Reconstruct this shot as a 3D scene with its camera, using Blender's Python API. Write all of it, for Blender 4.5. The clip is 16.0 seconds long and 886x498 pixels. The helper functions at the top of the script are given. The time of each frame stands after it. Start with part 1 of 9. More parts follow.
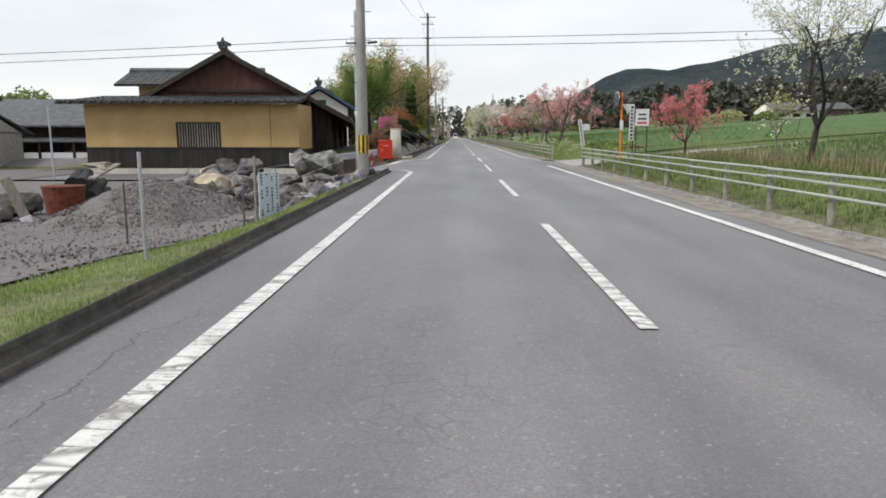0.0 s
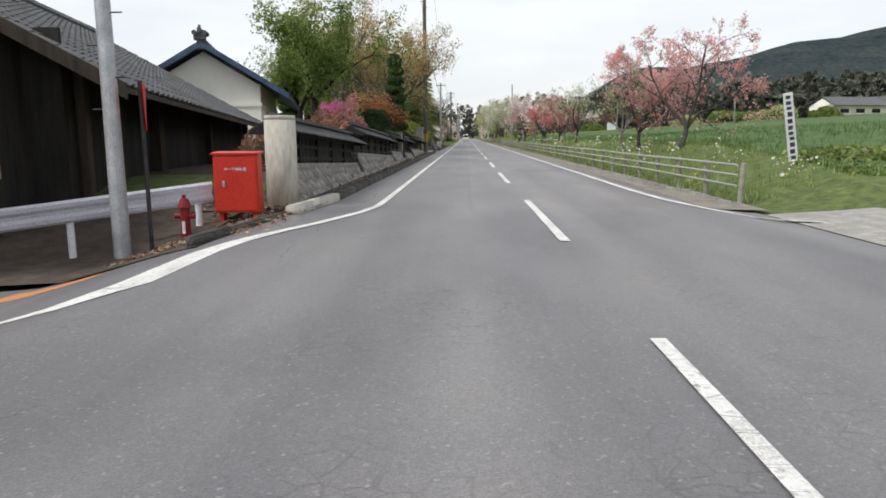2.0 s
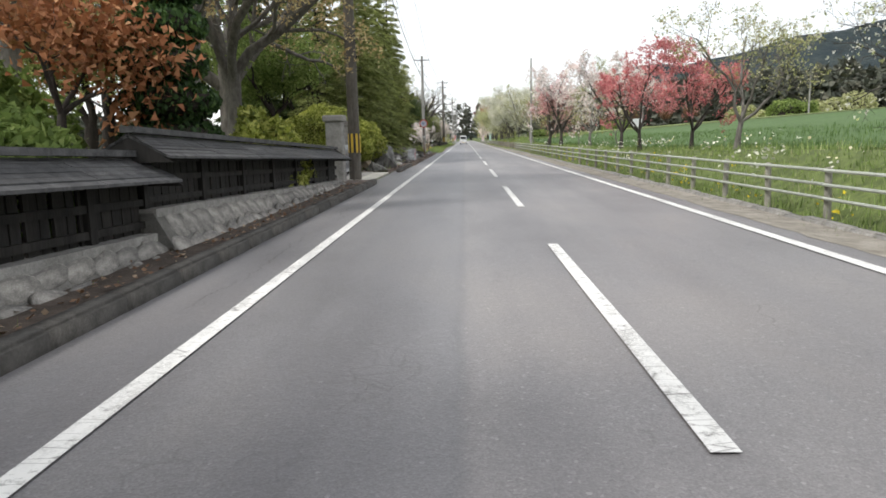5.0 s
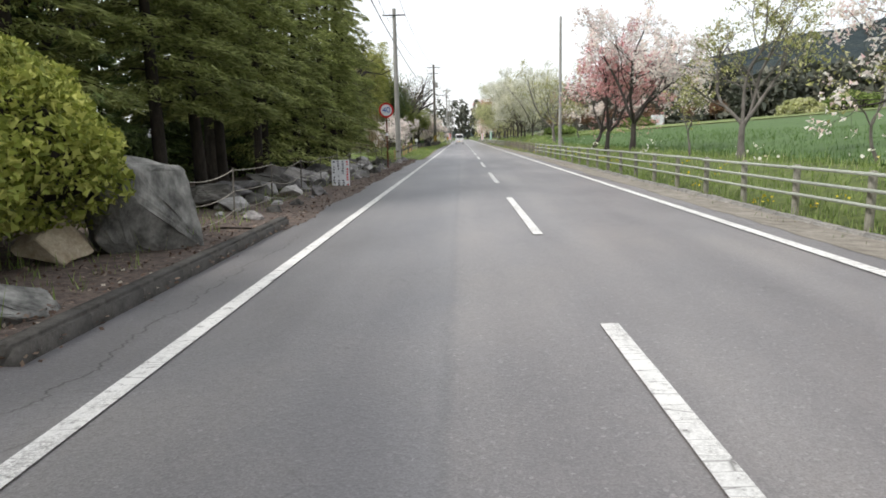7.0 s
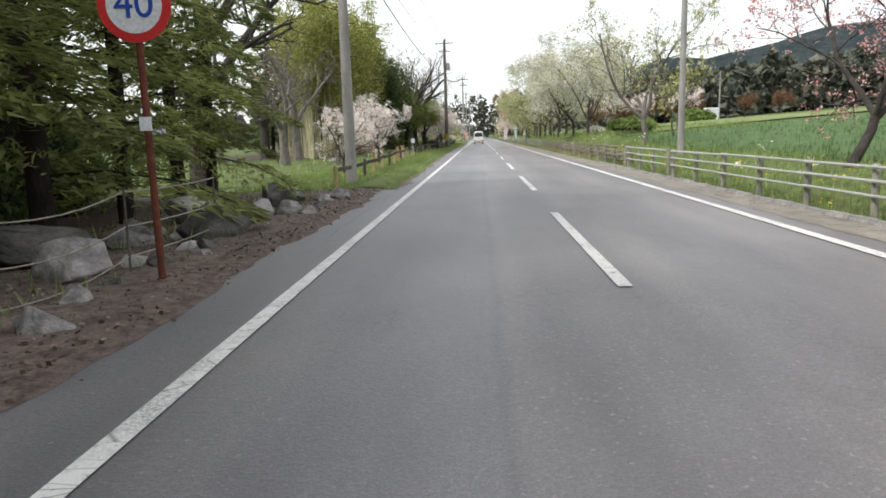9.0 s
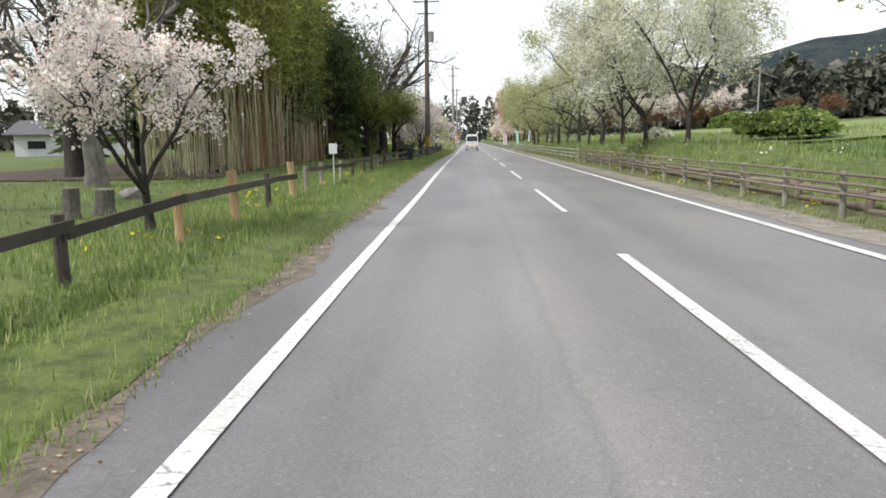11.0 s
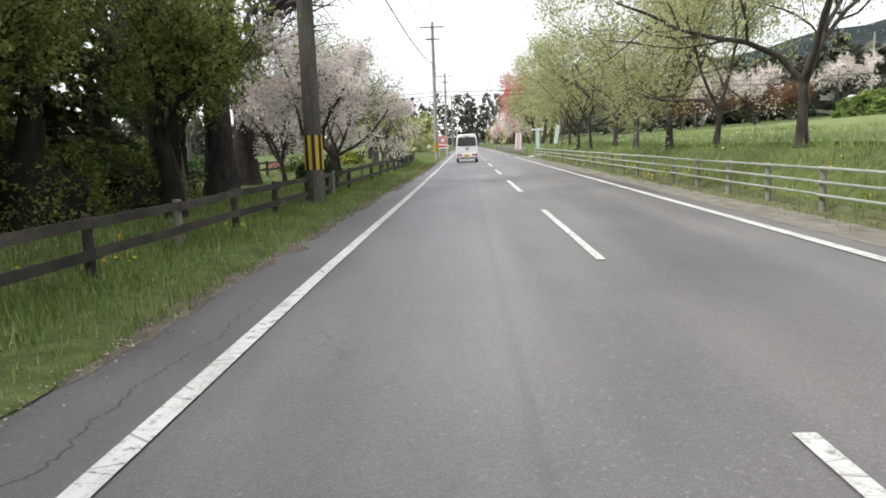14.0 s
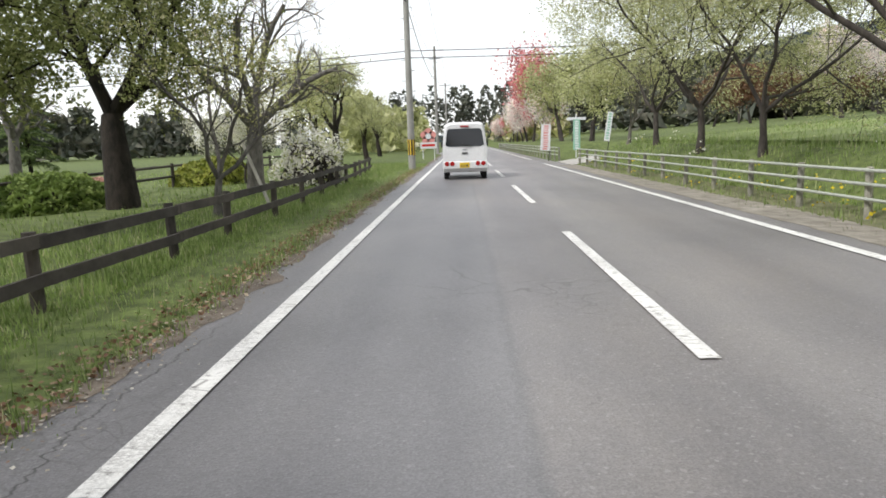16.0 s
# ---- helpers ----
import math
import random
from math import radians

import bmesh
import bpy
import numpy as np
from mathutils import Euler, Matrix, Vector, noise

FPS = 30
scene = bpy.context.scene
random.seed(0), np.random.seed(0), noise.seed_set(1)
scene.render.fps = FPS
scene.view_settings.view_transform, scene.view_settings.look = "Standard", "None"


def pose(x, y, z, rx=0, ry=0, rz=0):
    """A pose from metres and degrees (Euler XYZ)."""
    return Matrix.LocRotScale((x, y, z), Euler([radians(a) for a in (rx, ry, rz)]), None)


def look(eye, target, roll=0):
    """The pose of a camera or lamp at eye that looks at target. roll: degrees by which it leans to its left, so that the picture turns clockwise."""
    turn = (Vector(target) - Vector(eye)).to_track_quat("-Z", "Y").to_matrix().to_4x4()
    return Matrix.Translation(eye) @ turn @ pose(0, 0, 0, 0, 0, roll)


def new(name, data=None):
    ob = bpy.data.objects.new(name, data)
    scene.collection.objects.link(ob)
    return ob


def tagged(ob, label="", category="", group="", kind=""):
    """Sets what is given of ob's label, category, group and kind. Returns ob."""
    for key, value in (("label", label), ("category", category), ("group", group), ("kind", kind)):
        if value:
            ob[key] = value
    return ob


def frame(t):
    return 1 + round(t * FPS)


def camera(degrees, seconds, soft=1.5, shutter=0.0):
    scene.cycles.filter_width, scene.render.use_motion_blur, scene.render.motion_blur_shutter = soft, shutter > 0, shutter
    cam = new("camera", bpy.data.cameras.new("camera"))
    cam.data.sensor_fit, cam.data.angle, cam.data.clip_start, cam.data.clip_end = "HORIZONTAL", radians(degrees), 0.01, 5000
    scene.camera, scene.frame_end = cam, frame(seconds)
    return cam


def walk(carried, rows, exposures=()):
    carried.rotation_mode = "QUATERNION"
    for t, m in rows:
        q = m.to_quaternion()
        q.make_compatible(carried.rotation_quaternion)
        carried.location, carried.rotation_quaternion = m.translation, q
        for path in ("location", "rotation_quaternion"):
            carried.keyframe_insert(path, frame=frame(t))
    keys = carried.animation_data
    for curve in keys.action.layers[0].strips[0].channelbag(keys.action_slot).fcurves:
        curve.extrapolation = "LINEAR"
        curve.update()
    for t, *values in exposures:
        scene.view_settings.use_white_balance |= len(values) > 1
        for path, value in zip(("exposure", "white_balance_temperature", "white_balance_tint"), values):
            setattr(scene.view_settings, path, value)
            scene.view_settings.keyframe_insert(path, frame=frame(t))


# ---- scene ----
# Drive along a country road, 1.26 m above the asphalt. x to the right of the centre line, y along the road.
DRIVE = [  # seconds, x, y, yaw, pitch, roll
    (0.0, -1.28, 2.90, 1.05, -9.41, -0.01),
    (0.5, -1.24, 9.45, 1.12, -9.32, -0.53),
    (1.0, -1.21, 15.83, 1.34, -9.31, -0.58),
    (1.5, -1.14, 22.23, 1.99, -9.38, -0.03),
    (2.0, -1.20, 28.74, 1.93, -9.33, 0.29),
    (2.5, -1.19, 35.10, 1.45, -9.32, 1.90),
    (3.0, -1.16, 41.15, 1.71, -9.44, 1.05),
    (3.5, -1.14, 46.98, 1.67, -9.38, 1.26),
    (4.0, -1.12, 52.82, 1.62, -9.31, 1.29),
    (6.3, -1.02, 79.69, 2.02, -9.01, 1.51),
    (6.5, -1.04, 82.03, 1.72, -9.17, 1.56),
    (7.0, -1.02, 87.85, 1.50, -9.26, 1.26),
    (7.5, -0.99, 93.71, 1.99, -9.25, 1.42),
    (8.0, -1.04, 99.54, 2.38, -9.10, 1.07),
    (8.5, -1.11, 105.33, 3.08, -9.34, 1.82),
    (11.0, -1.67, 134.55, 2.16, -9.06, 0.55),
    (11.5, -1.65, 140.44, 1.62, -8.89, 1.04),
    (12.0, -1.61, 146.34, 1.05, -8.94, 1.02),
    (12.5, -1.52, 152.25, 1.27, -8.73, 1.63),
    (13.0, -1.45, 157.99, 1.36, -8.89, 1.42),
    (13.5, -1.46, 163.76, 1.41, -8.64, 1.47),
    (14.0, -1.39, 169.44, 1.88, -8.72, 1.94),
    (14.5, -1.40, 175.23, 1.82, -8.73, 1.37),
    (15.0, -1.39, 181.04, 1.87, -8.88, 1.88),
    (15.5, -1.39, 186.86, 1.60, -8.95, 1.36),
    (16.0, -1.39, 192.74, 1.61, -8.94, 1.91),
]
cam = camera(65.9, 16.0, soft=1.7)
walk(cam, [(t, pose(x, y, 1.263, 90 + pitch, roll, yaw)) for t, x, y, yaw, pitch, roll in DRIVE],
     exposures=[(0.0, -0.05), (2.5, 0.02), (4.0, 0.24), (6.5, 0.34), (7.5, 0.32), (8.2, 0.3), (8.5, 0.38), (11.0, 0.35), (13.5, 0.38), (15.0, 0.44), (16.0, 0.34)])

# ---- light ----
SUN_ELEV, SUN_AZ = radians(48), math.atan2(-0.85, -0.52)
world = bpy.data.worlds.new("sky")
scene.world = world
world.use_nodes = True
wn, wl = world.node_tree.nodes, world.node_tree.links
wn.clear()
sky = wn.new("ShaderNodeTexSky")
sky.sky_type, sky.sun_disc = "NISHITA", False
sky.sun_elevation, sky.sun_rotation = SUN_ELEV, SUN_AZ
sky.dust_density, sky.air_density = 1.0, 1.3
co = wn.new("ShaderNodeTexCoord")
mp = wn.new("ShaderNodeMapping")
mp.inputs["Scale"].default_value = (1.2, 1.2, 4.5)
wl.new(co.outputs["Generated"], mp.inputs["Vector"])
cl = wn.new("ShaderNodeTexNoise")
cl.inputs["Scale"].default_value, cl.inputs["Detail"].default_value = 2.2, 6
wl.new(mp.outputs["Vector"], cl.inputs["Vector"])
cr = wn.new("ShaderNodeValToRGB")
cr.color_ramp.elements[0].position, cr.color_ramp.elements[1].position = 0.3, 0.7
cr.color_ramp.elements[0].color = (8.0, 8.3, 8.8, 1)
cr.color_ramp.elements[1].color = (10.2, 10.25, 10.35, 1)
wl.new(cl.outputs["Fac"], cr.inputs["Fac"])
mx = wn.new("ShaderNodeMixRGB")
mx.inputs["Fac"].default_value = 0.8
wl.new(sky.outputs["Color"], mx.inputs["Color1"])
wl.new(cr.outputs["Color"], mx.inputs["Color2"])
bg = wn.new("ShaderNodeBackground")
bg.inputs["Strength"].default_value = 0.116
wl.new(mx.outputs["Color"], bg.inputs["Color"])
wo = wn.new("ShaderNodeOutputWorld")
wl.new(bg.outputs["Background"], wo.inputs["Surface"])

sun_data = bpy.data.lights.new("sun", "SUN")
sun_data.energy, sun_data.angle, sun_data.color = 2.7, radians(10.0), (1.0, 0.975, 0.94)
sun = new("sun", sun_data)
sun.matrix_world = look((0, 0, 60), (0.85 * 40, 0.52 * 40, 60 - 40 * math.tan(SUN_ELEV)))


# ---- materials ----
def nodes_of(name):
    m = bpy.data.materials.new(name)
    m.use_nodes = True
    return m, m.node_tree.nodes, m.node_tree.links, m.node_tree.nodes["Principled BSDF"]


def ramp(n, l, fac, stops):
    r = n.new("ShaderNodeValToRGB")
    e = r.color_ramp.elements
    while len(e) < len(stops):
        e.new(0.5)
    for k, (pos, c) in enumerate(stops):
        e[k].position, e[k].color = pos, (*c, 1)
    l.new(fac, r.inputs["Fac"])
    return r.outputs["Color"]


def noise_of(n, l, scale, detail=4, rough=0.6, vec=None, squash=None):
    t = n.new("ShaderNodeTexNoise")
    t.inputs["Scale"].default_value, t.inputs["Detail"].default_value, t.inputs["Roughness"].default_value = scale, detail, rough
    if vec is None:
        c = n.new("ShaderNodeTexCoord")
        vec = c.outputs["Object"]
    if squash:
        m = n.new("ShaderNodeMapping")
        m.inputs["Scale"].default_value = squash
        l.new(vec, m.inputs["Vector"])
        vec = m.outputs["Vector"]
    l.new(vec, t.inputs["Vector"])
    return t.outputs["Fac"]


def mixc(n, l, a, b, fac, mode="MIX"):
    m = n.new("ShaderNodeMixRGB")
    m.blend_type = mode
    for s, v in (("Color1", a), ("Color2", b), ("Fac", fac)):
        if isinstance(v, (int, float)):
            m.inputs[s].default_value = v
        elif isinstance(v, tuple):
            m.inputs[s].default_value = (*v, 1)
        else:
            l.new(v, m.inputs[s])
    return m.outputs["Color"]


def bump_to(n, l, b, height, strength=0.3, dist=0.02):
    u = n.new("ShaderNodeBump")
    u.inputs["Strength"].default_value, u.inputs["Distance"].default_value = strength, dist
    l.new(height, u.inputs["Height"])
    l.new(u.outputs["Normal"], b.inputs["Normal"])


def surface(name, dark, light, scale=4.0, rough=0.8, metal=0.0, bump=0.3, fine=40.0, squash=None, vary=0.0, spec=0.3, big=0.35, grain=0.6):
    """A weathered surface: two tones over a coarse and a fine noise, with relief."""
    m, n, l, b = nodes_of(name)
    f1 = noise_of(n, l, scale, squash=squash)
    f2 = noise_of(n, l, fine, 3, squash=squash)
    f3 = noise_of(n, l, big, 2)
    c = ramp(n, l, f1, [(0.3, dark), (0.7, light)])
    c = mixc(n, l, c, ramp(n, l, f2, [(0.3, (0.6, 0.6, 0.6)), (0.7, (1.15, 1.15, 1.15))]), grain, "MULTIPLY")
    c = mixc(n, l, c, ramp(n, l, f3, [(0.35, (0.8, 0.8, 0.8)), (0.65, (1.1, 1.1, 1.1))]), 0.5, "MULTIPLY")
    if vary:
        oi = n.new("ShaderNodeObjectInfo")
        k = 1 - vary
        c = mixc(n, l, c, ramp(n, l, oi.outputs["Random"], [(0, (k, k, k)), (1, (1 + vary, 1 + vary * 0.9, 1 + vary * 0.8))]), 1.0, "MULTIPLY")
    l.new(c, b.inputs["Base Color"])
    b.inputs["Roughness"].default_value, b.inputs["Metallic"].default_value = rough, metal
    b.inputs["Specular IOR Level"].default_value = spec
    if bump:
        bump_to(n, l, b, f2, bump)
    return m


def leafy(name, stops, rough=0.6, through_light=0.25, big=0.0):
    """Leaves or petals: each one its own tone along the stops."""
    m, n, l, b = nodes_of(name)
    g = n.new("ShaderNodeNewGeometry")
    c = ramp(n, l, g.outputs["Random Per Island"], stops)
    f = noise_of(n, l, 0.9, 3)
    c = mixc(n, l, c, ramp(n, l, f, [(0.35, (0.62, 0.64, 0.6)), (0.65, (1.2, 1.18, 1.1))]), 0.8, "MULTIPLY")
    if big:
        oi = n.new("ShaderNodeObjectInfo")
        c = mixc(n, l, c, ramp(n, l, oi.outputs["Random"], [(0, (1 - big, 1 - big, 1 - big)), (1, (1 + big, 1 + big, 1 + big * 0.6))]), 1.0, "MULTIPLY")
    l.new(c, b.inputs["Base Color"])
    b.inputs["Roughness"].default_value = rough
    b.inputs["Specular IOR Level"].default_value = 0.2
    t = n.new("ShaderNodeBsdfTranslucent")
    l.new(c, t.inputs["Color"])
    mxs = n.new("ShaderNodeMixShader")
    mxs.inputs["Fac"].default_value = through_light
    l.new(b.outputs["BSDF"], mxs.inputs[1])
    l.new(t.outputs["BSDF"], mxs.inputs[2])
    l.new(mxs.outputs["Shader"], n["Material Output"].inputs["Surface"])
    return m


def asphalt_mat(name, dark, light):
    m, n, l, b = nodes_of(name)
    grit = noise_of(n, l, 90, 3, 0.7)
    stones = n.new("ShaderNodeTexVoronoi")
    stones.inputs["Scale"].default_value = 55
    tc = n.new("ShaderNodeTexCoord")
    l.new(tc.outputs["Object"], stones.inputs["Vector"])
    c = ramp(n, l, grit, [(0.3, dark), (0.7, light)])
    c = mixc(n, l, c, ramp(n, l, stones.outputs["Color"], [(0.0, (0.75, 0.75, 0.75)), (0.9, (1.15, 1.15, 1.15)), (1.0, (1.9, 1.9, 1.85))]), 0.6, "MULTIPLY")
    # tyre tracks and patches drawn out along the road
    patches = noise_of(n, l, 1.0, 4, 0.55, squash=(0.9, 0.07, 1))
    c = mixc(n, l, c, ramp(n, l, patches, [(0.35, (0.84, 0.83, 0.83)), (0.65, (1.12, 1.11, 1.09))]), 0.9, "MULTIPLY")
    blots = noise_of(n, l, 0.5, 5, 0.6, squash=(1, 0.45, 1))
    c = mixc(n, l, c, ramp(n, l, blots, [(0.33, (0.76, 0.755, 0.755)), (0.5, (1.0, 1.0, 1.0)), (0.68, (1.2, 1.17, 1.12))]), 0.9, "MULTIPLY")
    sx = n.new("ShaderNodeSeparateXYZ")
    l.new(tc.outputs["Object"], sx.inputs["Vector"])
    wave = n.new("ShaderNodeMath")
    wave.operation = "SINE"
    mul = n.new("ShaderNodeMath")
    mul.operation = "MULTIPLY"
    mul.inputs[1].default_value = 4.2
    l.new(sx.outputs["X"], mul.inputs[0])
    l.new(mul.outputs["Value"], wave.inputs[0])
    c = mixc(n, l, c, ramp(n, l, wave.outputs["Value"], [(0.0, (0.95, 0.95, 0.95)), (1.0, (1.06, 1.06, 1.05))]), 1.0, "MULTIPLY")
    # hairline cracks, thin along the borders of large cells
    wob = n.new("ShaderNodeTexNoise")
    wob.inputs["Scale"].default_value = 1.5
    l.new(tc.outputs["Object"], wob.inputs["Vector"])
    addv = mixc(n, l, tc.outputs["Object"], wob.outputs["Color"], 0.35)
    cells = n.new("ShaderNodeTexVoronoi")
    cells.feature = "DISTANCE_TO_EDGE"
    cells.inputs["Scale"].default_value = 1.1
    l.new(addv, cells.inputs["Vector"])
    worn = noise_of(n, l, 0.25, 3, 0.5)
    edge = ramp(n, l, cells.outputs["Distance"], [(0.0, (1, 1, 1)), (0.007, (0, 0, 0))])
    gate = ramp(n, l, worn, [(0.6, (0, 0, 0)), (0.68, (0.8, 0.8, 0.8))])
    crack = mixc(n, l, edge, gate, 1.0, "MULTIPLY")
    c = mixc(n, l, c, mixc(n, l, (1.0, 1.0, 1.0), (0.45, 0.44, 0.43), crack), 1.0, "MULTIPLY")
    # fine map cracking in worn patches
    net = n.new("ShaderNodeTexVoronoi")
    net.feature = "DISTANCE_TO_EDGE"
    net.inputs["Scale"].default_value = 8.0
    l.new(addv, net.inputs["Vector"])
    lines = ramp(n, l, net.outputs["Distance"], [(0.0, (0.58, 0.57, 0.56)), (0.05, (1, 1, 1))])
    old = n.new("ShaderNodeMapRange")
    old.inputs["From Min"].default_value, old.inputs["From Max"].default_value = 30.0, 38.0
    old.inputs["To Min"].default_value, old.inputs["To Max"].default_value = 0.065, 0.0
    l.new(sx.outputs["Y"], old.inputs["Value"])
    more = n.new("ShaderNodeMath")
    l.new(noise_of(n, l, 0.8, 4, 0.6, squash=(1, 0.5, 1)), more.inputs[0])
    l.new(old.outputs["Result"], more.inputs[1])
    where = ramp(n, l, more.outputs["Value"], [(0.55, (0, 0, 0)), (0.68, (0.7, 0.7, 0.7))])
    c = mixc(n, l, c, mixc(n, l, (1.0, 1.0, 1.0), lines, where), 1.0, "MULTIPLY")
    # a wandering crack along the nearside shoulder
    wander = noise_of(n, l, 0.55, 6, 0.7, squash=(0.05, 1, 1))
    line = n.new("ShaderNodeMath")
    line.operation = "MULTIPLY_ADD"
    line.inputs[1].default_value, line.inputs[2].default_value = 0.9, 2.78
    l.new(wander, line.inputs[0])
    off = n.new("ShaderNodeMath")
    l.new(line.outputs["Value"], off.inputs[0])
    l.new(sx.outputs["X"], off.inputs[1])
    dist = n.new("ShaderNodeMath")
    dist.operation = "ABSOLUTE"
    l.new(off.outputs["Value"], dist.inputs[0])
    split = ramp(n, l, dist.outputs["Value"], [(0.003, (0.35, 0.34, 0.33)), (0.012, (1, 1, 1))])
    c = mixc(n, l, c, mixc(n, l, (1.0, 1.0, 1.0), split, ramp(n, l, noise_of(n, l, 0.17, 3, 0.5), [(0.45, (0, 0, 0)), (0.53, (1, 1, 1))])), 1.0, "MULTIPLY")
    # the paving seam: smoother, bluer asphalt on the nearside, coarser and warmer beyond it, from the junction on
    def calc(op, *vals):
        k = n.new("ShaderNodeMath")
        k.operation = op
        for i, v in enumerate(vals):
            if isinstance(v, (int, float)):
                k.inputs[i].default_value = v
            else:
                l.new(v, k.inputs[i])
        return k.outputs["Value"]
    ragged_x = calc("ADD", sx.outputs["X"], calc("MULTIPLY", calc("SUBTRACT", noise_of(n, l, 2.5, 4, 0.7, squash=(0.1, 1, 1)), 0.5), 0.12))
    after = calc("GREATER_THAN", sx.outputs["Y"], 40.5)
    beyond = calc("MULTIPLY", calc("MULTIPLY_ADD", ragged_x, 14.0, 15.9), 1.0)
    side = n.new("ShaderNodeClamp")
    l.new(beyond, side.inputs["Value"])
    coarse = calc("MULTIPLY", side.outputs["Result"], after)
    c = mixc(n, l, c, mixc(n, l, (0.955, 0.965, 0.985), (1.05, 1.03, 1.02), coarse), 1.0, "MULTIPLY")
    seam = ramp(n, l, calc("ABSOLUTE", calc("ADD", ragged_x, 1.12)), [(0.006, (0.84, 0.84, 0.84)), (0.06, (1, 1, 1))])
    c = mixc(n, l, c, mixc(n, l, (1.0, 1.0, 1.0), seam, calc("MULTIPLY", after, 0.7)), 1.0, "MULTIPLY")
    chips = n.new("ShaderNodeTexVoronoi")
    chips.inputs["Scale"].default_value = 62
    l.new(tc.outputs["Object"], chips.inputs["Vector"])
    pale = ramp(n, l, chips.outputs["Color"], [(0.86, (0, 0, 0)), (0.93, (0.55, 0.55, 0.55))])
    c = mixc(n, l, c, (0.36, 0.345, 0.33), mixc(n, l, pale, ramp(n, l, calc("MAXIMUM", coarse, calc("SUBTRACT", 1.0, after)), [(0.0, (0.15, 0.15, 0.15)), (1.0, (0.75, 0.75, 0.75))]), 1.0, "MULTIPLY"))
    # dark spots and oil drips
    spots = ramp(n, l, noise_of(n, l, 5.5, 5, 0.7, squash=(1, 0.6, 1)), [(0.63, (1, 1, 1)), (0.74, (0.74, 0.73, 0.73))])
    c = mixc(n, l, c, spots, 0.9, "MULTIPLY")
    l.new(c, b.inputs["Base Color"])
    b.inputs["Roughness"].default_value, b.inputs["Specular IOR Level"].default_value = 0.5, 0.55
    bump_to(n, l, b, stones.outputs["Distance"], 0.18, 0.008)
    return m


def paint_mat(name, colour, holes=0.52, rib=0.03):
    """Road paint, worn through to the asphalt in cracks and chips."""
    m, n, l, b = nodes_of(name)
    tc = n.new("ShaderNodeTexCoord")
    chips = noise_of(n, l, 14, 5, 0.75)
    bars = n.new("ShaderNodeTexVoronoi")
    bars.feature = "DISTANCE_TO_EDGE"
    bars.inputs["Scale"].default_value = 3.2
    mpb = n.new("ShaderNodeMapping")
    mpb.inputs["Scale"].default_value = (0.25, 2.2, 1)
    l.new(tc.outputs["Object"], mpb.inputs["Vector"])
    l.new(mpb.outputs["Vector"], bars.inputs["Vector"])
    k1 = ramp(n, l, chips, [(holes, (0, 0, 0)), (holes + 0.16, (1, 1, 1))])
    k2 = ramp(n, l, bars.outputs["Distance"], [(0.0, (0.9, 0.9, 0.9)), (rib, (0, 0, 0))])
    worn = noise_of(n, l, 1.1, 4, 0.65, squash=(3, 1, 1))
    fine = noise_of(n, l, 60, 4, 0.8)
    k3 = mixc(n, l, ramp(n, l, worn, [(0.45, (0, 0, 0)), (0.7, (1, 1, 1))]), ramp(n, l, fine, [(0.42, (0, 0, 0)), (0.58, (0.9, 0.9, 0.9))]), 1.0, "MULTIPLY")
    k = mixc(n, l, mixc(n, l, k1, k2, 1.0, "ADD"), k3, 1.0, "LIGHTEN")
    l.new(mixc(n, l, colour, (0.2, 0.19, 0.18), k), b.inputs["Base Color"])
    b.inputs["Roughness"].default_value = 0.7
    return m


ASPHALT = asphalt_mat("asphalt", (0.1165, 0.1125, 0.114), (0.211, 0.2028, 0.206))
LINE = paint_mat("road_paint", (0.68, 0.67, 0.64), 0.535, 0.016)
LINE_RIBBED = paint_mat("cracked_road_paint", (0.66, 0.65, 0.62), 0.53, 0.07)
LINE_THIN = paint_mat("worn_road_paint", (0.6, 0.59, 0.56), 0.5)
ORANGE_PAINT = paint_mat("orange_road_paint", (0.55, 0.22, 0.07), 0.55)
CONCRETE = surface("concrete", (0.28, 0.27, 0.25), (0.45, 0.43, 0.39), 5, 0.9, bump=0.3, vary=0.1)
CONCRETE_PALE = surface("pale_concrete", (0.4, 0.38, 0.33), (0.58, 0.55, 0.48), 3, 0.9, bump=0.2)
KERB_DARK = surface("weathered_kerb", (0.045, 0.042, 0.038), (0.105, 0.099, 0.09), 7, 0.92, bump=0.5, vary=0.18)
KERB_PALE = surface("pale_kerb", (0.2, 0.19, 0.17), (0.36, 0.35, 0.33), 7, 0.92, bump=0.4, vary=0.15)
SOIL = surface("soil", (0.045, 0.035, 0.028), (0.115, 0.09, 0.072), 3, 0.95, bump=0.7, fine=30)
RED_SOIL = surface("leaf_litter", (0.062, 0.048, 0.041), (0.2, 0.155, 0.13), 9, 0.95, bump=0.8, fine=35)
GRAVEL = surface("gravel", (0.11, 0.099, 0.098), (0.25, 0.23, 0.225), 14, 0.95, bump=0.9, fine=45)
GRASS_SOIL = surface("grassy_soil", (0.055, 0.075, 0.024), (0.15, 0.19, 0.055), 4.5, 0.95, bump=0.7, fine=25)
WEEDY = surface("weedy_grit", (0.085, 0.095, 0.04), (0.21, 0.21, 0.11), 3.2, 0.95, bump=0.8, fine=24)
LEFT_GRIT = surface("leafy_grit", (0.1, 0.082, 0.065), (0.24, 0.2, 0.16), 4, 0.95, bump=0.7, fine=30)
DRY_VERGE = surface("dry_verge", (0.17, 0.15, 0.12), (0.34, 0.31, 0.265), 3, 0.95, bump=0.6, fine=30)
